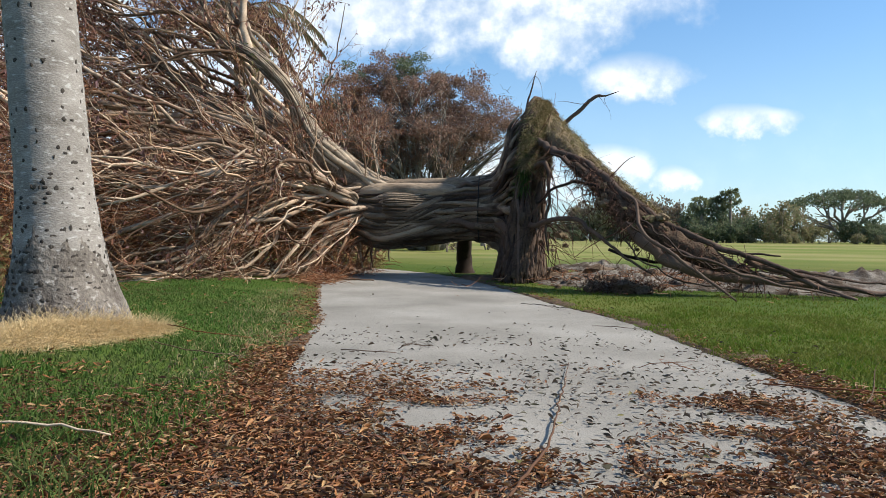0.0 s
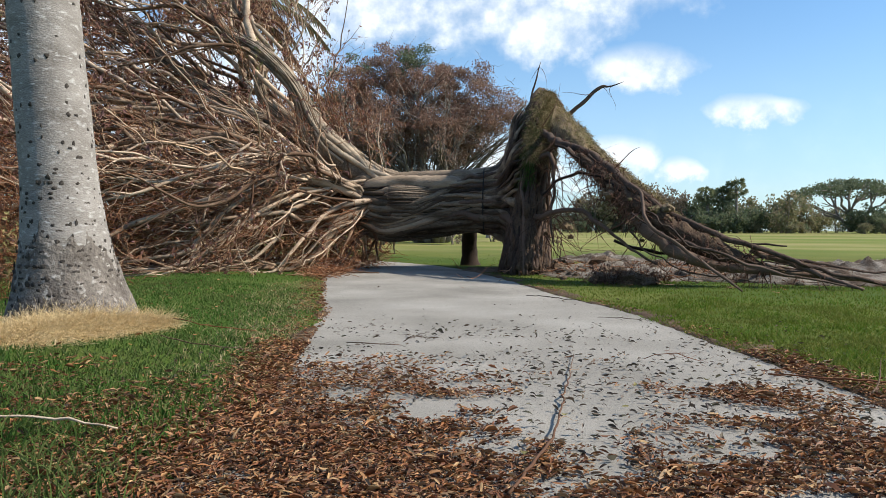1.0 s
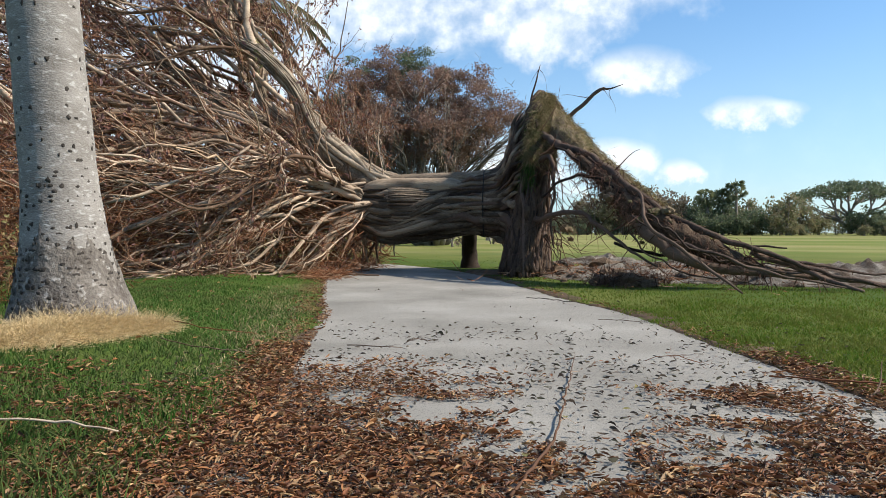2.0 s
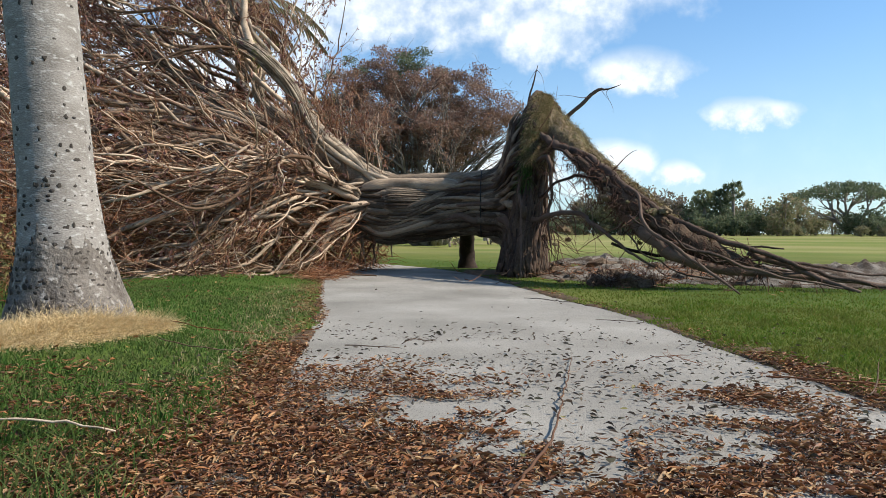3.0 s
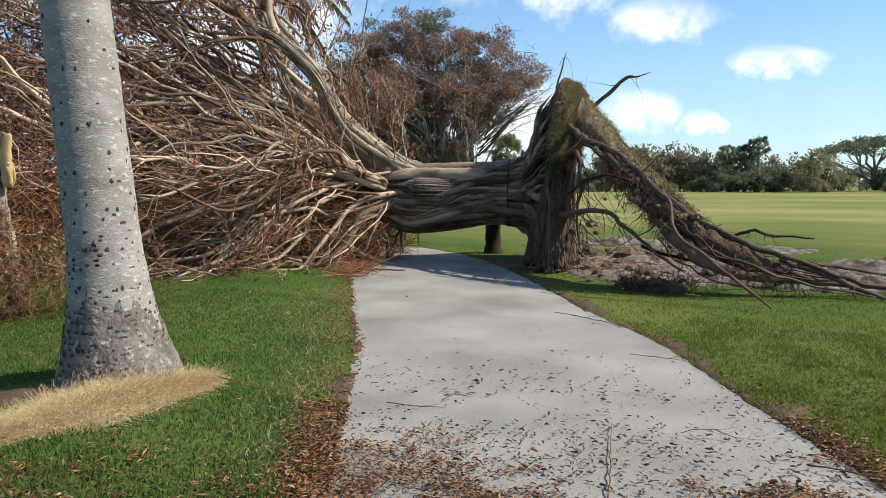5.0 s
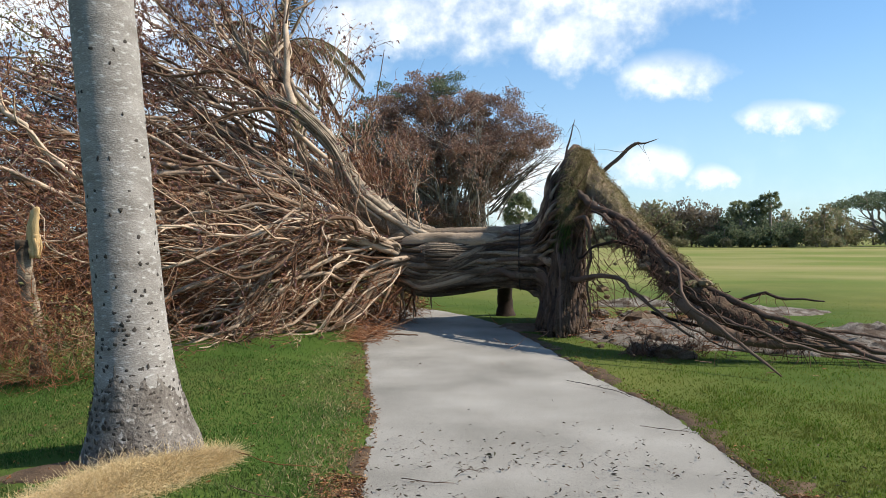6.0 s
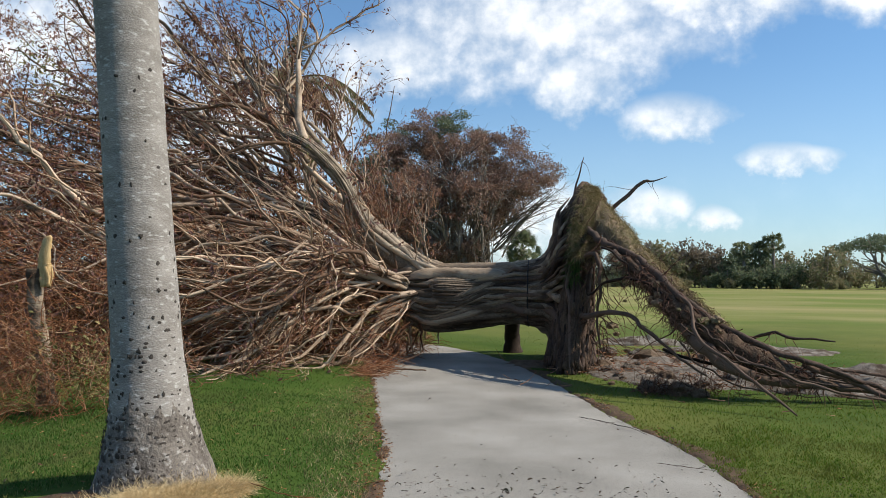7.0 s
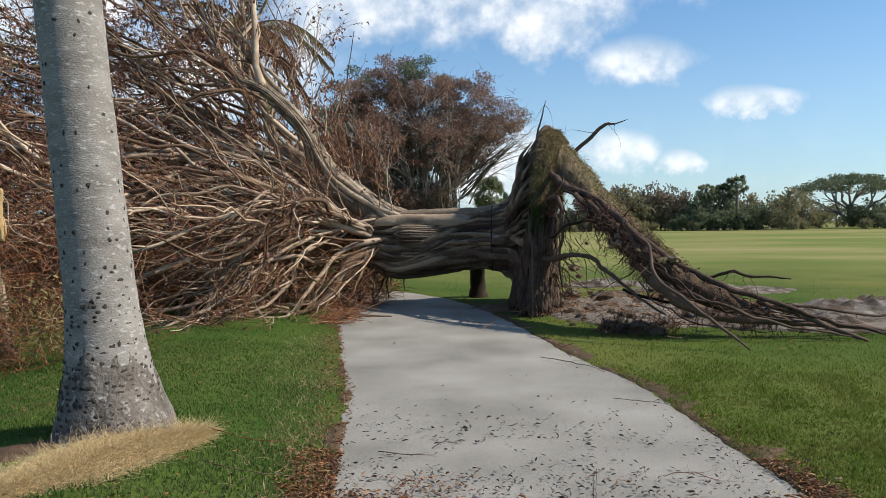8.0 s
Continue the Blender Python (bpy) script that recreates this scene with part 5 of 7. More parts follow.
        # strands of the stem that run out along the stout limbs
        if n in STOUT:
            for _ in range(44):
                m = max(6, int(len(line) * rng.uniform(0.4, 0.95)))
                i = np.linspace(m * rng.uniform(0, 0.4), m, 9).astype(int)
                i = np.minimum(i, len(line) - 2)
                th = rng.uniform(0, 6.28) + np.linspace(0, rng.normal(0, 1.1), 9)
                tt = unit(np.gradient(line[:, :3], axis=0))[i]
                e1 = unit(np.cross(tt, np.array([0.1, 1.0, 0.1])))
                e2 = np.cross(tt, e1)
                q = line[i, :3] + (e1 * np.cos(th)[:, None] + e2 * np.sin(th)[:, None]) * (line[i, 3] * 1.04)[:, None]
                r = rng.uniform(0.09, 0.22) * line[i, 3] * rng.uniform(0.8, 1.2, 9) * np.r_[0.5, 0.8, np.ones(5), 0.8, 0.4]
                one = Shape()
                tube(one, spline(np.c_[q, r], 0.08), 8, rng, 0.03)
                part("bark_strand", one, BARK if n == 5 else BOUGH_BARK, limb)
        if 5 < n < main and line[0, 0] > -2.9:
            for _ in range(6):
                j = int(len(line) * rng.uniform(0.22, 0.45))
                i = np.linspace(max(2, int(len(line) * 0.10)), j, 5).astype(int)
                rise = math.pi + math.asin(max(-0.9, min(0.9, (1.25 - line[i[0], 2]) / 0.6))) + rng.normal(0, 0.35)
                q = [(x, 14.7 + math.cos(rise) * rr, 1.22 + math.sin(rise) * rr, r) for x, rr, r in ((-0.9 - rng.uniform(0, 0.5), 0.50, 0.008), (-1.6, 0.56, 0.022), (-2.15, 0.55, 0.028))]
                q += [(*(line[k, :3] + rng.normal(0, 0.8, 3) * line[k, 3]), rng.uniform(0.018, 0.032)) for k in i[:-1]] + [(*line[i[-1], :3], 0.008)]
                one = Shape()
                tube(one, spline(q, 0.08), 8, rng, 0.03)
                part("bark_strand", one, BARK, limb)
        tan = unit(np.gradient(line[:, :3], axis=0))
        length = np.linalg.norm(np.diff(line[:, :3], axis=0), axis=1).sum()
        starts, ways, lens, rads = [], [], [], []
        k1 = 6 if sucker else int(3 + length * (1.0 if upper <= n < upper + 20 else 1.35))
        for _ in range(k1):
            t = int((0.2 + 0.79 * rng.random()) * (len(line) - 1))
            out = rng.normal(size=3)
            out -= tan[t] * out.dot(tan[t])
            w = tan[t] + unit(out) * rng.uniform(0.25, 0.85)
            w = unit(w + np.array([-0.12, 0, 0.05 if line[t, 2] > 1.2 else -0.05]))
            L = rng.uniform(0.3, 0.85) if sucker else rng.uniform(0.7, 2.6)
            r = min(line[t, 3] * 0.6, rng.uniform(0.009, 0.030))
            p0 = line[t, :3]
            bend, bend2 = rng.normal(0, 0.13, 3) * L, rng.normal(0, 0.10, 3) * L
            q = np.array([(*p0, r), (*(p0 + w * L * 0.35 + bend * 0.7), r * 0.8), (*(p0 + w * L * 0.7 + bend + bend2 * 0.4), r * 0.6), (*(p0 + w * L + bend * 0.8 + bend2 * 1.5), r * 0.35)])
            q[:, 2] = np.maximum(q[:, 2], 0.14)
            sub = wander(spline(q, 0.14), 0.045, rng, 0.34)
            one = Shape()
            tube(one, sub, 5)
            part("side_branch", one, LIMB_BARK if rng.random() < 0.75 else BRANCH_BARK, limb)
            st = unit(np.gradient(sub[:, :3], axis=0))
            k2 = 3 if sucker else int(rng.integers(3, 6))
            i = np.minimum((rng.uniform(0.15, 1.0, k2) * (len(sub) - 1)).astype(int), len(sub) - 1)
            o = rng.normal(size=(k2, 3))
            starts.append(sub[i, :3])
            ways.append(st[i] * 1.3 + unit(o) * 0.55)
            lens.append(L * rng.uniform(0.25, 0.6, k2))
            rads.append(np.maximum(r * rng.uniform(0.3, 0.6, k2), 0.005))
        s2, w2, l2, r2 = np.concatenate(starts), np.concatenate(ways), np.concatenate(lens), np.concatenate(rads)
        sh = Shape()
        p2 = twigs(sh, s2, w2, l2, r2, rng, 5, 3, 0.24, 0.02, 0.35, 0.03)
        tagged(part("branchwork", sh, BRANCH_BARK, limb), kind="stuff")
        each = 2 if 5 < n < main else 4
        k = len(p2) * each
        a = np.repeat(np.arange(len(p2)), each)
        b = rng.integers(1, p2.shape[1], k)
        at = p2[a, b]
        w3 = unit(p2[a, b] - p2[a, b - 1]) * 1.2 + rng.normal(0, 0.38, (k, 3))
        keep = at[:, 2] > 0.05
        sh = Shape()
        p3 = twigs(sh, at[keep], w3[keep], rng.uniform(0.15, 0.55, k)[keep], rng.uniform(0.003, 0.0055, k)[keep], rng, 3, 3, 0.2, 0.05, 0.4, 0.03)
        tagged(part("brushwood", sh, TWIG_BARK, limb), kind="stuff")
        # leaves that still hang on
        share = 3.8 if upper <= n < upper + 20 else 4.0 if line[-1, 0] < -7.5 else 2.2 if (line[-1, 2] > 4.3 or line[-1, 0] < -8) else 0.9
        k = int(len(p3) * share)
        a, b = rng.integers(0, len(p3), k), rng.integers(1, p3.shape[1], k)
        sh = Shape()
        leaf_quads(sh, p3[a, b], np.stack([rng.normal(0, 0.5, k), rng.normal(0, 0.5, k), rng.normal(-0.6, 0.5, k)], 1), rng.uniform(0.05, 0.11, k), rng)
        tagged(part("foliage", sh, DEAD_LEAF, limb, smooth=False), kind="stuff")
    # broken brushwood heaped under the fork and along the ground
    sh = Shape()
    k = 9000
    at = np.stack([rng.uniform(-9.5, -2.5, k), rng.normal(15.2, 0.9, k), rng.random(k) ** 1.3 * 1.6], 1)
    at[:, 1] -= 0.45 * np.maximum(-3.0 - at[:, 0], 0)
    at[:, 2] = np.maximum(at[:, 2] * (0.55 + 0.45 * smooth01(-2.3, -3.2, at[:, 0])), 0.03)
    twigs(sh, at, np.stack([rng.normal(-0.4, 0.8, k), rng.normal(-0.1, 0.8, k), rng.normal(0.0, 0.45, k)], 1), rng.gamma(2.5, 0.16, k), rng.uniform(0.003, 0.010, k), rng, 3, 3, 0.3, 0.05)
    tagged(part("brushwood", sh, TWIG_BARK, TREE), kind="stuff")
    sh = Shape()
    k = 26000
    at = np.stack([rng.uniform(-13, -3.0, k), rng.uniform(9.5, 18.5, k), rng.random(k) ** 2 * 1.3 + 0.02], 1)
    at = at[at[:, 1] > 15.3 + 1.25 * (at[:, 0] + 3.0) * (at[:, 0] > -7.2) - 6 * (at[:, 0] <= -7.2)]
    leaf_quads(sh, at, rng.normal(size=at.shape), rng.uniform(0.05, 0.11, len(at)), rng)
    tagged(part("foliage", sh, DEAD_LEAF, TREE, smooth=False), kind="stuff")
    # tangled brush in the crown's far flank
    sh = Shape()
    k = 5200
    at = np.stack([rng.uniform(-12.5, -6.2, k), rng.uniform(9.6, 14.0, k), rng.uniform(0.2, 4.4, k)], 1)
    at = at[at[:, 2] < 1.2 + 0.5 * (-5.6 - at[:, 0])]
    k = len(at)
    p = twigs(sh, at, np.stack([rng.normal(-0.7, 0.6, k), rng.normal(-0.3, 0.6, k), rng.normal(0.25, 0.5, k)], 1), rng.uniform(0.4, 1.3, k), rng.uniform(0.003, 0.011, k), rng, 5, 3, 0.3, 0.05)
    tagged(part("brushwood", sh, TWIG_BARK, TREE), kind="stuff")
    sh = Shape()
    a, b = rng.integers(0, k, 8000), rng.integers(1, p.shape[1], 8000)
    leaf_quads(sh, p[a, b], np.stack([rng.normal(0, 0.5, 8000), rng.normal(0, 0.5, 8000), rng.normal(-0.6, 0.5, 8000)], 1), rng.uniform(0.05, 0.11, 8000), rng)
    tagged(part("foliage", sh, DEAD_LEAF, TREE, smooth=False), kind="stuff")
    # a few sprays that are still yellow-green
    sh = Shape()
    for c, k in (((-5.45, 8.75, 0.35), 420), ((-5.9, 8.5, 0.55), 260), ((-9.2, 12.6, 5.3), 200), ((-9.0, 12.8, 4.7), 150), ((-4.4, 13.5, 3.9), 60)):
        at = np.array(c) + rng.normal(0, 0.22, (k, 3))
        at[:, 2] = np.maximum(at[:, 2], 0.1)
        leaf_quads(sh, at, rng.normal(size=(k, 3)), rng.uniform(0.05, 0.1, k), rng)
    tagged(part("green_spray", sh, GREEN_LEAF, TREE, "yellow-green leaves still on the tips", smooth=False), kind="stuff")


fig_trunk()
root_plate()
sod_slab()
roots()
crown()


# ---- torn ground, litter and sticks ----
def soil_patch(name, cx, cy, rx, ry, height, mat, label, seed, turn=0.0):
    """A heap of torn-up ground with a ragged edge and lumps."""
    sh = Shape()
    n, m = 46, 80
    s = np.linspace(0, 1, n)[:, None]
    a = np.linspace(0, 2 * np.pi, m, endpoint=False)[None]
    edge = 1 + 0.5 * (rough_noise(np.cos(a) * 2 + 9, np.sin(a) * 2 + 9, seed) - 0.5)
    lx, ly = rx * s * edge * np.cos(a), ry * s * edge * np.sin(a)
    c, t = math.cos(turn), math.sin(turn)
    x, y = cx + lx * c - ly * t, cy + lx * t + ly * c
    h = height * (1 - s ** 2) * (0.3 + 1.1 * rough_noise(x * 2.2, y * 2.2, seed + 3) ** 2) + min(0.10, height * 1.2 + 0.01) * (rough_noise(x * 7, y * 7, seed + 5) - 0.5) * (1 - s ** 4)
    z = ground(x, y) + np.where(s > 0.97, -0.03, 0.012 + np.maximum(h, 0))
    i = np.arange(n - 1)[:, None] * m
    j = np.arange(m)[None]
    k = (j + 1) % m
    sh.add(np.stack([x + 0 * s, y + 0 * s, z], -1), [np.stack([i + j, i + k, i + m + k, i + m + j], -1).reshape(-1, 4)])
    return tagged(part(name, sh, mat), label=label, category="soil", kind="stuff")


def torn_ground():
    soil_patch("torn_soil", 2.3, 13.8, 2.0, 2.6, 0.14, GREY_SOIL, "bare grey torn-up soil behind the roots", 101)
    soil_patch("soil_mound", 6.6, 13.2, 2.8, 1.1, 0.42, GREY_SOIL, "low mound of grey crumbly soil on grass", 111, 0.15)
    soil_patch("soil_mound", 4.2, 11.2, 1.8, 0.45, 0.26, GREY_SOIL, "narrow ridge of grey soil beside the roots", 121, -0.12)
    soil_patch("soil_mound", 4.3, 17.6, 1.9, 0.8, 0.18, GREY_SOIL, "low heap of broken soil and roots", 131)
    soil_patch("soil_mound", 2.1, 19.0, 1.2, 0.6, 0.25, GREY_SOIL, "dark heap of soil behind the root plate", 141)
    # Bare soil whose darker earth tone also carries the palm's shade
    soil_patch("bare_soil", -2.98, 4.45, 0.28, 0.18, 0.004, VERGE_SOIL, "bare soil beside the palm's foot, darkened for the palm's shade", 161, 0.4)
    soil_patch("dirt_spill", -0.25, 14.0, 0.75, 0.6, 0.05, SOIL, "dark dirt spilled on the path's edge", 151)
    rng = np.random.default_rng(21)
    meshes = [clod(rng, 1.0, flat=0.7) for _ in range(6)]
    for me, mat in zip(meshes, (GREY_SOIL, SOIL, SOIL, GREY_SOIL, SOIL, SOIL)):
        me.materials.append(mat)
    spots = [(1.55, 10.75, 0.13), (1.75, 10.6, 0.16), (1.35, 10.9, 0.14), (1.95, 10.5, 0.10)]
    spots += [(rng.uniform(0.8, 4.4), rng.uniform(11.4, 16.8), rng.gamma(2.0, 0.025) + 0.015) for _ in range(180)]
    spots += [(rng.uniform(3.2, 9.0), rng.uniform(10.6, 14.0), rng.gamma(2.0, 0.022) + 0.02) for _ in range(60)]
    for x, y, s in spots:
        ob = new("soil_clump", meshes[int(rng.integers(0, 6))])
        ob.location, ob.scale, ob.rotation_euler = (x, y, float(ground(x, y)) + s * 0.35), (s, s * rng.uniform(0.7, 1.3), s), (0, 0, rng.uniform(0, 6))
        tagged(ob, label="crumbly clump of torn-up soil", category="soil clump", group="soil clumps by the roots")
    # a torn clump of rooty turf in the grass
    sh = Shape()
    k = 420
    at = np.array([1.65, 10.65, 0.08]) + rng.normal(0, 1, (k, 3)) * np.array([0.26, 0.16, 0.06])
    at[:, 2] = np.maximum(at[:, 2], 0.02)
    twigs(sh, at, rng.normal(size=(k, 3)) + np.array([0, 0, 0.3]), rng.uniform(0.06, 0.28, k), rng.uniform(0.003, 0.007, k), rng, 4, 3, 0.5)
    stuff("rooty_turf", sh, ROOT_HAIR, "dark torn clump of matted roots on grass", "roots")
    # chips and broken roots strewn over the bare soil
    sh = Shape()
    k = 1500
    at = np.stack([rng.normal(2.4, 1.0, k), rng.normal(14.0, 1.4, k)], 1)
    z = ground(at[:, 0], at[:, 1]) + rng.uniform(0.02, 0.10, k)
    twigs(sh, np.c_[at, z], np.stack([rng.normal(0, 1, k), rng.normal(0, 1, k), rng.normal(0, 0.12, k)], 1), rng.gamma(2.0, 0.06, k) + 0.03, rng.uniform(0.003, 0.012, k), rng, 3, 3, 0.3)
    stuff("root_chips", sh, TWIG_BARK, "broken roots and wood chips strewn on bare soil", "wood chips")


def verge():
    """Ragged bare earth along both edges of the path."""
    for sgn, seed, lo, hi, least in ((1, 201, 1.5, 13.2, 0.07), (-1, 221, 1.0, 14.2, 0.03)):
        sh = Shape()
        p = CENTRE[(CENTRE[:, 1] > lo) & (CENTRE[:, 1] < hi)]
        tan = unit(np.gradient(p[:, :2], axis=0))
        nor = sgn * np.stack([tan[:, 1], -tan[:, 0]], 1)
        n = len(p)
        w = least + (0.55 if sgn > 0 else 0.3) * np.clip(rough_noise(np.arange(n) * 0.16, np.full(n, 3.0), seed) - 0.42, 0, 1) * 1.6
        if sgn > 0:
            w = np.maximum(w, 0.46 * smooth01(2.8, 4.0, p[:, 1]) * (1 - smooth01(6.6, 7.9, p[:, 1])) * np.clip(2.6 * rough_noise(np.arange(n) * 0.5, np.full(n, 8.0), 233) - 0.65, 0.2, 1))
        rows = []
        for c in np.linspace(0, 1, 7):
            q = p[:, :2] + nor * (p[:, 3] - 0.05 + c * (w + 0.05))[:, None]
            z = ground(q[:, 0], q[:, 1]) + 0.012 * (rough_noise(q[:, 0] * 9, q[:, 1] * 9, seed + 4)) * math.sin(math.pi * c) + (0.003 if 0.05 < c < 0.8 else -0.012) - 0.05 * (1 - smooth01(0.02, 0.09, w))
            rows.append(np.c_[q, z])
        v = np.stack(rows, 1)
        i = (np.arange(n - 1)[:, None] * 7 + np.arange(6)[None]).ravel()
        sh.add(v, [np.stack([i, i + 1, i + 8, i + 7], 1)])
        tagged(part("soil_verge", sh, VERGE_SOIL), label="ragged bare brown earth along the path's edge", category="soil", kind="structure")


def scatter(rng, n, x0, x1, y0, y1, density):
    """Places in a rectangle, kept by a density from 0 to 1."""
    at = np.stack([rng.uniform(x0, x1, n), rng.uniform(y0, y1, n)], 1)
    return at[rng.random(n) < density(at[:, 0], at[:, 1])]


def heavy_litter(x, y):
    gap, side = edge_gap(x, y)
    patch = 0.6 * rough_noise(x * 1.5 + 4, y * 2.4, 301) + 0.4 * rough_noise(x * 4.5, y * 6.0, 303)
    on = np.where(gap < 0, 1.0, 0.0)
    near = 1 - smooth01(2.6, 4.7, y - 0.25 * (patch - 0.5) * 6)
    d_on = near * smooth01(0.46, 0.69, patch + 0.12 * (1 - smooth01(2.0, 3.2, y)) + 0.17 * smooth01(0.5, -0.7, x) + 0.055 * smooth01(0.3, 1.2, x))
    left = (side < 0) & (gap >= 0)
    d_left = np.where(left, np.maximum(0.95 * (1 - smooth01(0.05, 0.42, gap)) * (1 - smooth01(3.9, 5.6, y)), 0.55 * smooth01(0.43, 0.60, rough_noise(x * 2.6 + 9, y * 3.4, 305) + 0.30 * smooth01(-1.5, -0.9, x) - 0.05) * (1 - smooth01(2.9, 4.0, y + 0.7 * (patch - 0.5) * 2 + 0.1 * np.maximum(-x - 0.9, 0)))), 0)
    d_rim = np.where(left, 0.85 * (1 - smooth01(0.02, 0.42, gap)), 0) * smooth01(0.18, 0.5, rough_noise(x * 3, y * 3, 307))
    d_right = np.where((side > 0) & (gap >= 0), np.maximum(0.55 * (1 - smooth01(0.0, 0.35, gap)) * (1 - smooth01(4.4, 7.0, y)), 0.7 * (1 - smooth01(0.0, 0.3, gap)) * smooth01(0.42, 0.66, rough_noise(x * 2.2, y * 2.2, 309))), 0)
    return np.clip(np.maximum.reduce([on * d_on, d_left, d_rim, d_right]), 0, 1)


def strewn(x, y):
    """The drift thins out behind and far to the side."""
    return heavy_litter(x, y) * smooth01(-4.6, -3.2, x) * (0.06 + 0.94 * smooth01(0.2, 1.9, y)) * smooth01(-3.5, -1.0, y)


def light_litter(x, y):
    gap, side = edge_gap(x, y)
    patch = rough_noise(x * 1.8, y * 1.8 + 7, 311)
    on = np.where(gap < 0.05, 1.0, 0.25)
    return on * np.clip((1 - smooth01(4.5, 6.8, y)) * smooth01(0.28, 0.62, patch) + 0.02 * (1 - smooth01(6, 12, y)), 0, 1)


def litter():
    rng = np.random.default_rng(31)
    at = np.concatenate([scatter(rng, 215000, -4.6, 3.0, 1.7, 5.0, strewn), scatter(rng, 235000, -4.6, 3.0, -3.5, 1.7, strewn), scatter(rng, 36000, -3.8, -0.8, 5.0, 13.5, heavy_litter), scatter(rng, 22000, -0.6, 2.4, 5.0, 11.0, heavy_litter)])
    sh = Shape()
    curled_leaves(sh, at, rng.gamma(6.0, 0.0036, len(at)) + 0.008, rng, ground_top, 0.35, 0.014, 0.24)
    stuff("fallen_leaves", sh, LITTER, "thick drift of brown curled fallen leaves", "leaves")
    # crumbled leaf and bark dust under the drift
    at = scatter(rng, 330000, -4.6, 3.0, 1.4, 5.0, lambda x, y: np.maximum(strewn(x, y) ** 1.5, 0.5 * (edge_gap(x, y)[0] > 0.05) * (x < 0) * smooth01(-4.6, -3.4, x) * (1 - smooth01(2.7, 3.8, y))))
    sh = Shape()
    k = len(at)
    yaw = rng.uniform(0, 6.28, k)
    leaf_quads(sh, np.c_[at, ground_top(at[:, 0], at[:, 1]) + rng.uniform(0.001, 0.005, k)], np.stack([np.cos(yaw), np.sin(yaw), rng.normal(0, 0.12, k)], 1), rng.uniform(0.008, 0.026, k), rng, 0.4, 0.15)
    stuff("leaf_crumbs", sh, CRUMBS, "dark crumbled leaves and bark under the drift", "leaves", smooth=False)
    at = scatter(rng, 12000, -1.6, 2.4, 2.4, 12.5, light_litter)
    sh = Shape()
    curled_leaves(sh, at, rng.uniform(0.016, 0.05, len(at)), rng, ground_top, 0.5, 0.004, 0.3)
    stuff("scattered_leaves", sh, LITTER_GREY, "dry dark leaves scattered over the path", "leaves", smooth=False)
    at = scatter(rng, 4200, -6.0, -0.6, 2.5, 10.5, lambda x, y: (0.16 + 0.4 * (1 - smooth01(3.2, 4.8, y))) * np.where(edge_gap(x, y)[0] > 0, 1, 0))
    sh = Shape()
    curled_leaves(sh, at, rng.uniform(0.02, 0.048, len(at)), rng, lambda x, y: ground(x, y) + 0.025, 0.7, 0.02, 0.3)
    stuff("lawn_leaves", sh, LITTER, "brown leaves scattered in the lawn", "leaves", smooth=False)
    for x, y, s in ((-0.58, 2.62, 0.08), (-0.78, 2.72, 0.055), (-0.45, 2.5, 0.05), (0.75, 3.3, 0.045), (1.2, 3.9, 0.05), (0.5, 3.15, 0.04), (0.95, 2.75, 0.045), (0.35, 2.62, 0.04), (1.55, 4.3, 0.05), (0.85, 3.75, 0.055)):
        sh = Shape()
        curled_leaves(sh, np.array([[x, y]]), np.array([s * 0.75]), rng, lambda a, b: ground_top(a, b) + 0.018, 0.6, 0.01, 0.42)
        tagged(part("leaf", sh, GREEN_LEAF, None, "", False), label="single yellow-green fallen leaf on brown litter", category="leaf", group="green leaves in the litter")


def ground_top(x, y):
    gap, side = edge_gap(x, y)
    return np.where(gap < 0.02, 0.012, ground(x, y) + 0.012)


def stick(name, ctrl, label, side=0, seed=0, mat=None):
    rng = np.random.default_rng(seed)
    line = wander(spline([(x, y, float(ground_top(np.array(x), np.array(y))) + r + h, r * (0.55 if name == "twig" else 0.45 if name == "branch" else 0.7)) for x, y, h, r in ctrl], 0.05), 0.004, rng, 0.15)
    root = thing(name, label, "stick", tuple(line[0, :3]))
    sh = Shape()
    tube(sh, line, 7, rng, 0.1)
    part("stem", sh, mat or LIMB_BARK, root)
    if side:
        i = rng.integers(len(line) // 3, len(line), side)
        way = unit(np.gradient(line[:, :3], axis=0))[i] + np.stack([rng.normal(0, 0.5, side), rng.normal(0, 0.5, side), np.abs(rng.normal(0, 0.3, side))], 1)
        way[:, 2] *= 0.4
        for k in range(side):
            sh = Shape()
            twigs(sh, line[i[k:k + 1], :3], way[k:k + 1], rng.uniform(0.04, 0.14, 1), line[i[k:k + 1], 3] * 0.5, rng, 4, 4, 0.3, 0, 0.35, 0.06)
            part("side_twig", sh, mat or LIMB_BARK, root)
    return root


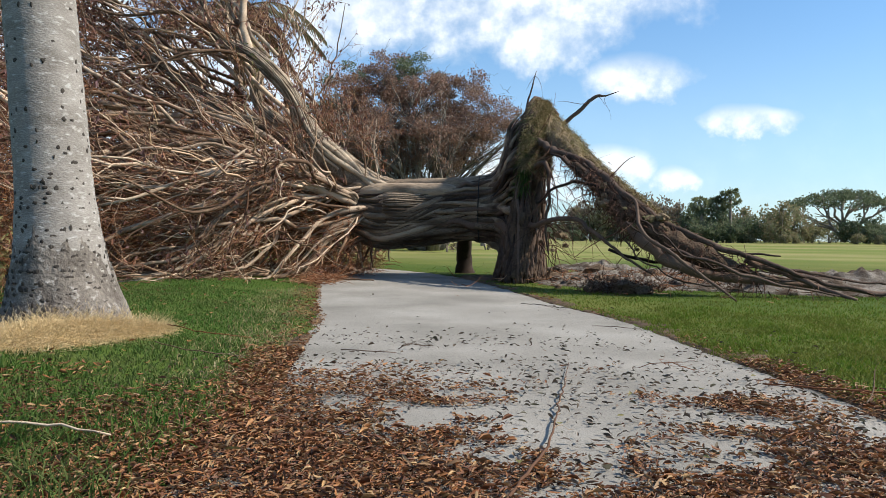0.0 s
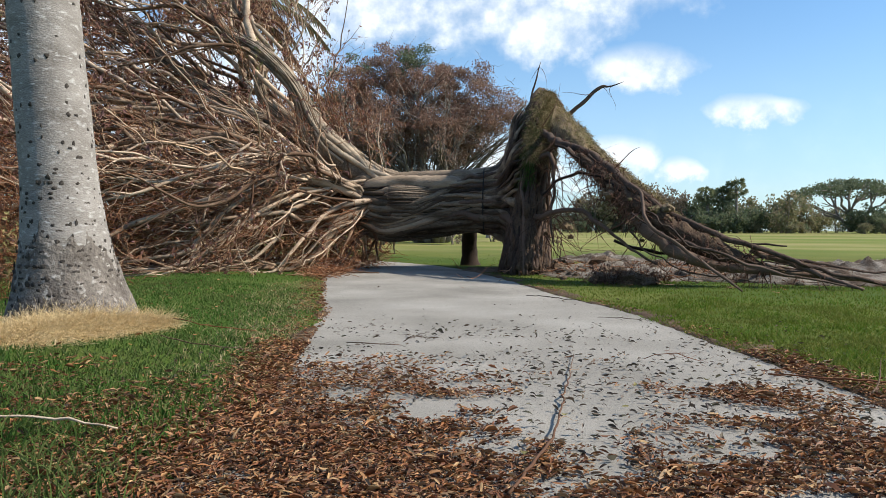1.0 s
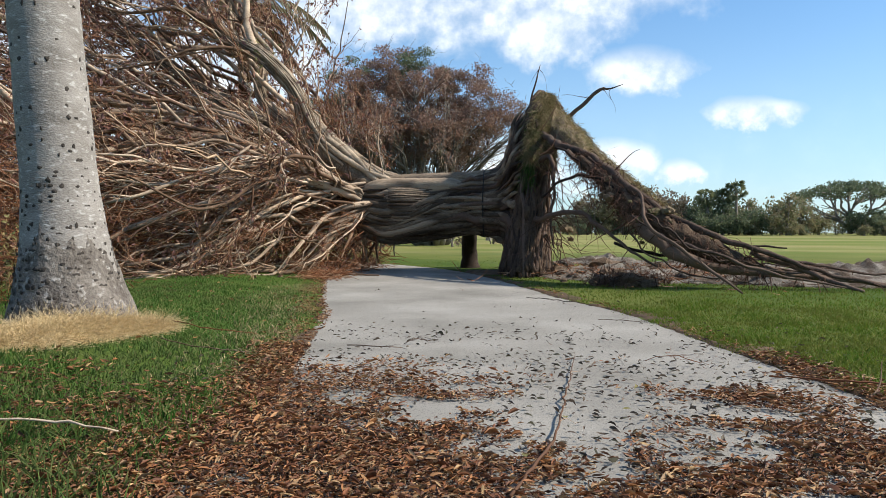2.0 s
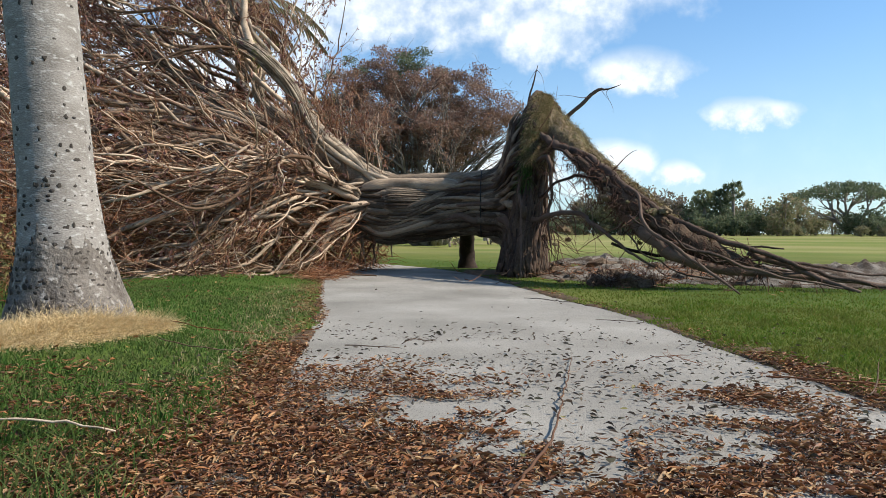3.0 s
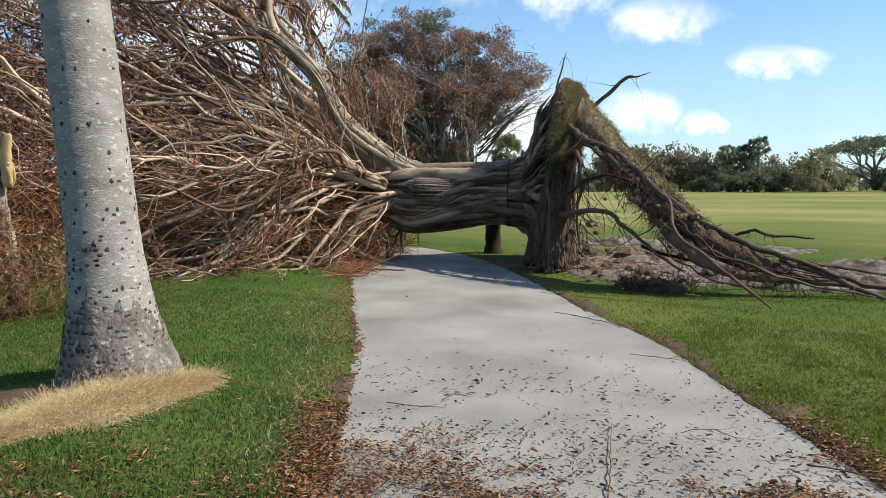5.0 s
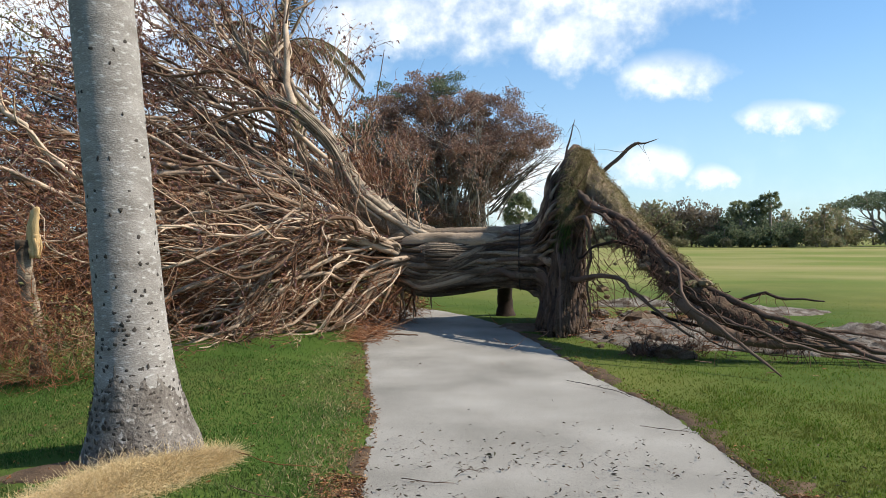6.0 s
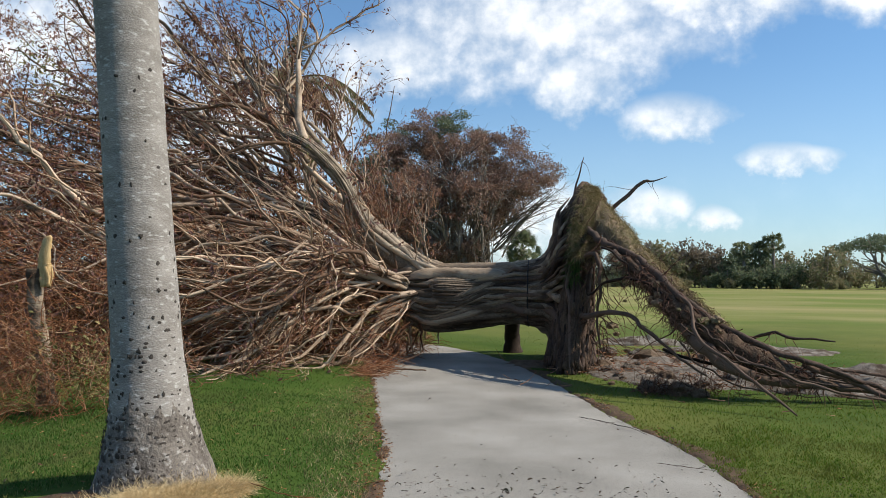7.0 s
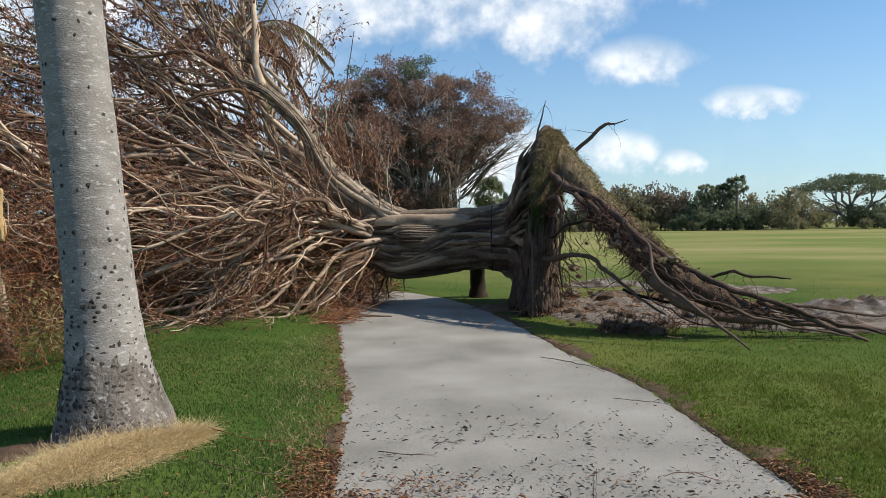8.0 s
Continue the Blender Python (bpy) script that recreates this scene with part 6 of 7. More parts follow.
def sticks():
    stick("branch", [(0.31, 2.25, 0.007, 0.012), (0.372, 2.506, 0.009, 0.012), (0.44, 2.797, 0.009, 0.011), (0.484, 3.161, 0.007, 0.009), (0.529, 3.641, 0.005, 0.008), (0.587, 4.217, 0.003, 0.006), (0.636, 4.748, 0.001, 0.003)], "thin pale broken branch lying across the leaf litter", 5, 1, BRANCH_BARK)
    stick("twig", [(-0.78, 5.0, 0, 0.006), (-0.6, 4.92, 0.01, 0.006), (-0.42, 4.95, 0, 0.004)], "short dark twig lying on the path", 2, 2, ROOT_BARK)
    stick("twig", [(-0.43, 5.1, 0.0, 0.005), (-0.36, 5.16, 0.03, 0.005), (-0.27, 5.2, 0.01, 0.003)], "small dark sprig of dead twigs on the path", 14, 3, ROOT_BARK)
    stick("twig", [(1.02, 4.62, 0.0, 0.004), (1.14, 4.6, 0.04, 0.004), (1.3, 4.55, 0.01, 0.003)], "tangle of wiry dead grass on the path", 14, 4, TWIG_BARK)
    stick("stick", [(-2.75, 12.2, 0.0, 0.022), (-2.4, 12.4, 0.02, 0.022), (-2.0, 12.45, 0.01, 0.015)], "pale snapped stick lying on the path", 3, 5)
    stick("stick", [(-2.85, 12.6, 0.0, 0.012), (-2.45, 12.9, 0.12, 0.012), (-2.15, 13.1, 0.25, 0.006)], "thin pale stick propped among dead leaves", 2, 6)
    stick("twig", [(0.36, 8.75, 0.0, 0.006), (0.56, 8.5, 0.012, 0.007), (0.72, 8.36, 0.0, 0.007), (0.86, 8.16, 0.01, 0.006), (1.0, 7.9, 0.0, 0.004)], "dark root lying along the path's edge", 7, 7, ROOT_BARK)
    stick("twig", [(0.95, 6.7, 0.0, 0.003), (1.13, 6.57, 0.01, 0.005), (1.32, 6.55, 0.0, 0.003)], "short dark twig at the path's edge", 4, 8, ROOT_BARK)
    stick("twig", [(-1.42, 2.55, 0.05, 0.007), (-1.22, 2.6, 0.05, 0.008), (-1.0, 2.62, 0.04, 0.006)], "pale bare twig lying in leaf litter", 1, 9)
    stick("twig", [(-1.95, 5.0, 0.05, 0.006), (-1.6, 4.85, 0.06, 0.006), (-1.35, 4.95, 0.05, 0.004)], "thin brown twig lying on the lawn", 2, 10, TWIG_BARK)
    stick("twig", [(-1.7, 4.35, 0.05, 0.006), (-1.45, 4.3, 0.05, 0.006), (-1.15, 4.28, 0.05, 0.004)], "thin pale twig lying on the lawn", 1, 11)
    stick("twig", [(1.85, 3.7, 0.02, 0.007), (1.93, 3.82, 0.06, 0.006), (1.97, 3.9, 0.13, 0.003)], "short pale twig standing in the grass", 2, 12)
    stick("twig", [(1.55, 4.15, 0.01, 0.008), (1.9, 3.95, 0.02, 0.008), (2.5, 3.8, 0.03, 0.006)], "thin brown twig along the grass edge", 3, 13, TWIG_BARK)
    # dead twigs and needles swept to the path's left edge by the crown
    rng = np.random.default_rng(22)
    sh = Shape()
    k = 520
    s = rng.random(k)
    x, y = -2.75 + rng.normal(0, 0.16, k) - 0.25 * s, 11.6 + 2.0 * s + rng.normal(0, 0.2, k)
    twigs(sh, np.c_[x, y, ground_top(x, y) + rng.uniform(0.0, 0.06, k)], np.stack([rng.normal(0, 1, k), rng.normal(0, 1, k), rng.normal(0.05, 0.15, k)], 1), rng.uniform(0.08, 0.4, k), rng.uniform(0.003, 0.007, k), rng, 3, 3, 0.3)
    stuff("twig_litter", sh, TWIG_BARK, "reddish dead twigs heaped at the path's edge", "twigs")


# ---- broken stump in the crown's edge ----
def broken_stump():
    rng = np.random.default_rng(41)
    base = (-6.15, 8.65, float(ground(-6.15, 8.65)))
    root = thing("broken_stump", "splintered broken stem with raw yellow wood", "stump", base)
    sh = Shape()
    tube(sh, spline([(-6.05, 8.65, -0.05, 0.12), (-6.12, 8.65, 0.6, 0.09), (-6.22, 8.62, 1.2, 0.085), (-6.24, 8.62, 1.62, 0.095)], 0.08), 10, rng, 0.08)
    part("stem", sh, BARK, root)
    for k in range(4):
        x, y = -6.08 + (rng.normal(0, 0.07) if k else 0), 8.6 + rng.normal(0, 0.02)
        h, r = (0.62, 0.085) if k == 0 else (rng.uniform(0.25, 0.45), 0.035)
        sh = Shape()
        tube(sh, spline([(x, y, 1.40, r * 0.8), (x + rng.normal(0, 0.015), y, 1.40 + h * 0.5, r), (x + rng.normal(0.01, 0.02), y, 1.40 + h * 0.88, r * 0.8), (x + rng.normal(0.02, 0.02), y, 1.40 + h, r * 0.25)], 0.04), 9, rng, 0.10, 0.4)
        part("splinter", sh, SPLIT_WOOD, root, "raw yellow splintered wood")
    sh = Shape()
    k = 1900
    at = np.array([-6.3, 8.3, 0.45]) + rng.normal(0, 1, (k, 3)) * np.array([0.75, 0.35, 0.45])
    at[:, 2] = np.abs(at[:, 2]) + 0.04 + ground(at[:, 0], at[:, 1])
    twigs(sh, at, np.stack([rng.normal(-0.2, 0.7, k), rng.normal(0, 0.6, k), rng.normal(0.1, 0.6, k)], 1), rng.uniform(0.15, 0.6, k), rng.uniform(0.002, 0.006, k), rng, 4, 3, 0.3, 0.05)
    tagged(part("brushwood", sh, TWIG_BARK, root, "rust-brown broken twigs round the stem"), kind="stuff")


# ---- palms ----
def frond(start, way, length, drop, rng, leaflets, wide, droopy=0.5):
    """One feather frond: a curved midrib and its leaflets. Returns (rib, leaflets)."""
    way = unit(np.array(way, float))
    s = np.linspace(0, 1, 16)
    p = np.array(start)[None] + way[None] * (length * s)[:, None]
    p[:, 2] -= drop * length * s ** 2.2
    rib, fan = Shape(), Shape()
    tube(rib, np.c_[p, 0.035 * (1 - 0.85 * s)], 5)
    tan = unit(np.gradient(p, axis=0))
    side = unit(np.cross(tan, np.array((0, 0, 1.0))))
    n = leaflets
    t = np.repeat(np.linspace(0.12, 1.0, n // 2), 2)
    sgn = np.tile([1.0, -1.0], n // 2)
    idx = t * 15
    at = np.stack([np.interp(idx, np.arange(16), p[:, i]) for i in range(3)], 1)
    i = np.minimum(idx.astype(int), 15)
    w = side[i] * sgn[:, None] * 0.75 + tan[i] * 0.65 + np.array([0, 0, -droopy]) + rng.normal(0, 0.12, (len(t), 3))
    L = wide * np.sin(np.clip(t, 0.05, 0.97) * np.pi) ** 0.5 * rng.uniform(0.75, 1.1, len(t))
    w = unit(w)
    b = unit(np.cross(w, tan[i]))
    half = b * 0.03
    mid = at + w * (L * 0.5)[:, None]
    tip = at + w * L[:, None] + np.c_[0 * L, 0 * L, -0.25 * L]
    v = np.stack([at - half * 0.6, at + half * 0.6, mid + half, mid - half, tip], 1)
    k = (np.arange(len(t)) * 5)[:, None]
    fan.add(v.reshape(-1, 3), [k + np.array([[0, 1, 2, 3]]), k + np.array([[3, 2, 4]])])
    return rib, fan


def feather_palm():
    rng = np.random.default_rng(43)
    x, y = -8.6, 24.0
    root = thing("palm_tree", "tall palm with drooping half-dead fronds behind the fallen crown", "palm tree", (x, y, 0))
    sh = Shape()
    tube(sh, spline([(x + 0.3, y, -0.1, 0.24), (x + 0.15, y, 3, 0.19), (x, y, 6, 0.17), (x - 0.05, y, 8.0, 0.16)], 0.2), 12, rng, 0.03)
    part("trunk", sh, FAR_BARK, root)
    top = (x, y, 7.9)
    fr = [((1.0, -0.15, 0.38), 3.1, 0.95, 0), ((0.9, 0.3, 0.28), 2.8, 1.0, 0), ((0.8, -0.5, 0.05), 2.5, 1.0, 1), ((0.35, -0.3, 0.95), 2.0, 0.25, 0), ((0.1, 0.2, 1.0), 2.1, 0.12, 0), ((-0.6, -0.4, 0.7), 2.6, 0.7, 0),
          ((-1.0, 0.1, 0.35), 2.9, 0.9, 0), ((-0.8, -0.6, 0.3), 2.8, 1.0, 1), ((0.2, -1.0, 0.4), 2.7, 0.9, 0), ((0.55, -0.7, 0.1), 2.5, 1.1, 1), ((0.3, 0.9, 0.4), 2.7, 0.9, 0), ((-0.3, 0.9, 0.3), 2.6, 1.0, 1), ((0.65, 0.1, -0.35), 2.3, 0.8, 1), ((-0.2, -0.7, -0.1), 2.4, 0.9, 1)]
    for w, L, drop, dead in fr:
        rib, fan = frond(top, w, L, drop * 0.75, rng, 110, 0.75, 0.6 + 0.3 * dead)
        f = part("frond", rib, FROND_DEAD if dead else FROND, root)
        part("leaf_fan", fan, FROND_DEAD if dead else FROND, f, smooth=False)


def fan_palm(at, height, label):
    """A cabbage palm: stout trunk and a round head of fan leaves."""
    rng = np.random.default_rng(int(abs(at[0]) * 10) + 3)
    root = thing("palm_tree", label, "palm tree", (at[0], at[1], float(ground(at[0], at[1]))), "distant fan palms")
    sh = Shape()
    tube(sh, spline([(0, 0, -0.3, 0.24), (0.1, 0, height * 0.4, 0.19), (0.05, 0, height * 0.7, 0.2), (0, 0, height - 0.9, 0.2)], 0.4), 9, rng, 0.05)
    part("trunk", sh, FAR_BARK, root, local=True)
    for k in range(76):
        sh = Shape()
        d = unit(rng.normal(size=3) + np.array([0, 0, 0.25]))
        c = np.array([0, 0, height - 0.9]) + d * rng.uniform(0.5, 1.25)
        m = 22
        a, b = across(d[None], rng)
        an = np.linspace(-1.5, 1.5, m)
        w = d[None] * np.cos(an)[:, None] + a * np.sin(an)[:, None] + b * 0.15
        L = rng.uniform(0.55, 0.85) * (1 - 0.12 * np.abs(an))
        tip = c + w * L[:, None] + np.c_[0 * L, 0 * L, -0.18 * L]
        half = np.cross(w, b) * 0.024
        mid = c + w * (L * 0.5)[:, None]
        v = np.stack([np.repeat(c[None], m, 0), mid + half, tip, mid - half], 1)
        q = (np.arange(m) * 4)[:, None]
        sh.add(v.reshape(-1, 3), [q + np.array([[0, 1, 2, 3]])])
        stem = twig_line(np.array([0, 0, height - 0.95]), c)
        tube(sh, stem, 3)
        part("fan_leaf", sh, FAN_GREEN, root, local=True, smooth=False)


def twig_line(a, b):
    return np.array([(*a, 0.02), (*((a + b) / 2), 0.016), (*b, 0.012)])


# ---- standing trees and shrubs ----
def cloud_of_leaves(sh, centre, radius, n, size, rng):
    d = unit(rng.normal(size=(n, 3))) * (rng.random((n, 1)) ** 0.45)
    at = centre + d * np.array(radius)
    leaf_quads(sh, at, rng.normal(size=(n, 3)) + d * 0.6, size * rng.uniform(0.6, 1.3, n), rng, 0.6, 0.3)


def grow(rng, start, way, length, radius, level, lines, tips, spread=0.6, up=0.15):
    """A forking limb; gathers its lines and its end points."""
    way = unit(np.array(way, float))
    e = start + way * length
    mid = start + way * length * 0.5 + rng.normal(0, 0.09, 3) * length
    lines.append((np.array([(*start, radius), (*mid, radius * 0.85), (*e, radius * 0.66)]), level))
    if level == 0:
        tips.append((e, way))
        return
    for _ in range(int(rng.integers(2, 4)) + (1 if level > 2 else 0)):
        o = unit(rng.normal(size=3))
        grow(rng, e if rng.random() < 0.7 else mid, way + o * spread + np.array([0, 0, up]), length * rng.uniform(0.62, 0.85), radius * rng.uniform(0.5, 0.66), level - 1, lines, tips, spread, up)


def clear_of_gap(x, z, slack=0.0):
    """The crown's lower right edge: open sky below it."""
    x = x + 0.7
    return z + slack > min(2.55 + 2.6 * (x + 3.3), 3.9 + 0.9 * (x + 2.78))


def brown_tree():
    """The big half-dead tree behind: grey forking limbs, a brown crown, green at the top."""
    rng = np.random.default_rng(51)
    base = np.array([-4.6, 42.0, float(ground(-4.6, 42.0))])
    root = thing("tree", "broad storm-browned tree with bare grey limbs and greener top", "tree", tuple(base))
    lines, tips = [], []
    for k in range(9):
        a = k * 0.7 + rng.normal(0, 0.2)
        grow(rng, base + np.array([math.cos(a) * 0.5, math.sin(a) * 0.4, 0.0]), (math.cos(a) * 0.7 - 0.30, math.sin(a) * 0.6, 1.0), rng.uniform(2.6, 3.4), 0.26, 4, lines, tips, 0.5, 0.12)
    big, small = Shape(), Shape()
    for ctrl, lev in lines:
        if not all(clear_of_gap(c[0], c[2], 0.2) or c[2] < 2.6 and c[0] < -3.4 for c in ctrl):
            continue
        if lev >= 3:
            one = Shape()
            tube(one, spline(ctrl, 0.5), 8, rng, 0.06)
            part("limb", one, TREE_BARK, root)
        else:
            tube(small, spline(ctrl, 0.6), 5 if lev > 1 else 3)
    tagged(part("branchwork", small, TREE_BARK, root), kind="stuff")

    brown, green, fine = Shape(), Shape(), Shape()
    # clumps fill the lobes of a broad crown; the limbs show between them
    lobes = [(-8.0, 42, 8.9, 2.3, 2.4, 1.9, 1), (-5.6, 42, 9.0, 2.5, 2.4, 1.8, 1), (-2.8, 42, 8.2, 2.2, 2.2, 1.5, 0), (-0.7, 42, 7.2, 1.5, 1.6, 1.0, 0), (-9.9, 42, 6.4, 2.0, 2.0, 2.2, 1), (-7.2, 41, 5.8, 3.0, 2.4, 2.2, 0),
             (-4.2, 41, 5.6, 2.3, 2.3, 1.9, 0), (-8.6, 41, 3.2, 2.4, 2.0, 1.5, 0), (-5.6, 41, 3.0, 1.9, 2.0, 1.2, 0), (-1.9, 41.5, 6.3, 1.7, 1.8, 0.9, 0),
             (-3.0, 41.3, 4.7, 1.3, 1.6, 1.0, 0), (-3.9, 41.0, 3.2, 1.2, 1.5, 1.0, 0)]
    for cx, cy, cz, ra, rb, rc, leafy in lobes:
        for _ in range(int(12 + 9 * ra * rc)):
            d = unit(rng.normal(size=3))
            p = np.array([cx, cy, cz]) + d * rng.uniform(0.45, 1.0) * np.array([ra, rb, rc])
            if not clear_of_gap(p[0], p[2]):
                continue
            thin = p[0] > -2.4
            tone = green if leafy and d[2] > 0.1 and rng.random() < (0.8 if p[0] < -8.0 else 0.3) else brown
            cloud_of_leaves(tone, p, (0.56, 0.56, 0.31), 170 if thin else 300, 0.108, rng)
            k = 5
            twigs(fine, np.repeat(p[None], k, 0) + rng.normal(0, 0.3, (k, 3)), rng.normal(0, 0.6, (k, 3)) + np.array([0.15, 0, 0.1]), rng.uniform(0.3, 0.9, k), np.full(k, 0.012), rng, 3, 3, 0.35)
    for p, w in tips:
        if not clear_of_gap(p[0], p[2]):
            continue
        cloud_of_leaves(brown, p, (0.5, 0.5, 0.35), 22, 0.14, rng)
    # bare grey twiggy branches showing through the front of the crown
    bare = Shape()
    for _ in range(70):
        x0 = rng.uniform(-7.5, -3.6)
        e = np.array([x0 + rng.normal(0.3, 1.6), rng.uniform(38.8, 40.2), rng.uniform(3.2, 8.2)])
        if not clear_of_gap(e[0], e[2]):
            continue
        m = np.array([(x0 + e[0]) / 2 + rng.normal(0, 0.3), 40.2, 0.55 * e[2] + rng.normal(0, 0.3)])
        limb = wander(spline([(x0, 41.0, rng.uniform(0.8, 2.2), 0.05), (*m, 0.035), (*e, 0.012)], 0.3), 0.06, rng, 0.5)
        tube(bare, limb, 4)
        i = rng.integers(len(limb) // 3, len(limb), 9)
        twigs(bare, limb[i, :3], np.stack([rng.normal(0, 0.6, 9), rng.normal(-0.1, 0.4, 9), rng.normal(0.5, 0.5, 9)], 1), rng.uniform(0.5, 1.4, 9), np.full(9, 0.014), rng, 4, 3, 0.35)
    # long bare limbs reaching out under the crown's open side
    reach = Shape()
    for k in range(16):
        a = np.array([rng.uniform(-3.6, -2.6), 41.0, rng.uniform(2.6, 4.2)])
        e = np.array([rng.uniform(-1.0, 0.6), rng.uniform(40, 42), rng.uniform(4.9, 6.6)])
        m = (a + e) / 2 + np.array([0.1, 0, rng.uniform(0.0, 0.5)])
        limb = wander(spline([(*a, 0.045), (*m, 0.028), (*e, 0.010)], 0.25), 0.05, rng, 0.5)
        tube(reach, limb, 4)
        i = rng.integers(len(limb) // 3, len(limb), 12)
        twigs(reach, limb[i, :3], np.stack([rng.normal(0.6, 0.4, 12), rng.normal(0, 0.4, 12), rng.normal(0.15, 0.4, 12)], 1), rng.uniform(0.4, 1.1, 12), np.full(12, 0.013), rng, 4, 3, 0.35)
    tagged(part("branchwork", reach, TREE_BARK, root), kind="stuff")
    tagged(part("branchwork", bare, FAR_BARK, root, "bare pale grey branches"), kind="stuff")
    tagged(part("brown_leaves", brown, CROWN_BROWN, root, "brown withered foliage", smooth=False), kind="stuff")
    tagged(part("green_leaves", green, CROWN_GREEN, root, "dark green foliage at the top", smooth=False), kind="stuff")
    tagged(part("brushwood", fine, TREE_BARK, root), kind="stuff")
    # a darker green tree beside it
    root = thing("tree", "dark green leafy tree beside the browned one", "tree", (-11.5, 47.0, float(ground(-11.5, 47.0))))
    sh = Shape()
    tube(sh, spline([(-11.5, 47, 0, 0.3), (-11.3, 47, 3, 0.25), (-11.2, 47, 6.5, 0.14)], 0.4), 8)
    part("trunk", sh, FAR_BARK, root)
    sh = Shape()
    for _ in range(110):
        p = np.array([-11.2, 47, 6.3]) + unit(rng.normal(size=3)) * rng.random() ** 0.33 * np.array([2.9, 2.6, 3.3])
        cloud_of_leaves(sh, p, (0.6, 0.6, 0.45), 45, 0.2, rng)
    tagged(part("leaves", sh, CROWN_GREEN, root, smooth=False), kind="stuff")


def shrub(width, height, tone, seed, label, group):
    rng = np.random.default_rng(seed)
    root = thing("bush", label, "bush", (0, 0, -200), group)
    for _ in range(3):
        st = Shape()
        e = np.array([rng.normal(0, width * 0.28), rng.normal(0, width * 0.2), height * rng.uniform(0.5, 0.85)])
        tube(st, spline([(e[0] * 0.15, e[1] * 0.15, -0.2, 0.09), (e[0] * 0.6, e[1] * 0.6, e[2] * 0.5, 0.06), (*e, 0.03)], 0.5), 5)
        part("stem", st, FAR_BARK, root, local=True)
    sh = Shape()
    for _ in range(40):
        d = unit(rng.normal(size=3))
        p = np.array([0, 0, height * 0.48]) + d * rng.random() ** 0.4 * np.array([width * 0.46, width * 0.4, height * 0.44])
        cloud_of_leaves(sh, p, (width * 0.13, width * 0.13, height * 0.11), 36, 0.34, rng)
    tagged(part("leaves", sh, tone, root, local=True, smooth=False), kind="stuff")
    return root


def umbrella_tree(x, y, height, label):
    """A wide flat-topped tree on forking pale limbs."""
    rng = np.random.default_rng(57)
    b = np.array([x, y, float(ground(x, y))])
    root = thing("tree", label, "tree", tuple(b))
    lines, tips = [], []
    for w in ((-0.8, 0.1, 0.75), (0.7, -0.1, 0.8), (0.1, 0.4, 1.0), (-0.3, -0.4, 0.9)):
        grow(rng, b + np.array([0, 0, 0.3]), w, 3.2, 0.3, 3, lines, tips, 0.5, 0.02)
    sh = Shape()
    for ctrl, lev in lines:
        tube(sh, spline(ctrl, 0.6), 6)
    part("limb_frame", sh, FAR_BARK, root)
    sh = Shape()
    for _ in range(150):
        a, r = rng.uniform(0, 6.28), rng.random() ** 0.5
        p = b + np.array([math.cos(a) * r * 7.6, math.sin(a) * r * 5.0, height - 0.6 - 1.9 * r ** 2 - rng.random() * 0.9])
        cloud_of_leaves(sh, p, (0.95, 0.95, 0.36), 46, 0.32, rng)
    tagged(part("leaves", sh, CROWN_GREEN, root, smooth=False), kind="stuff")


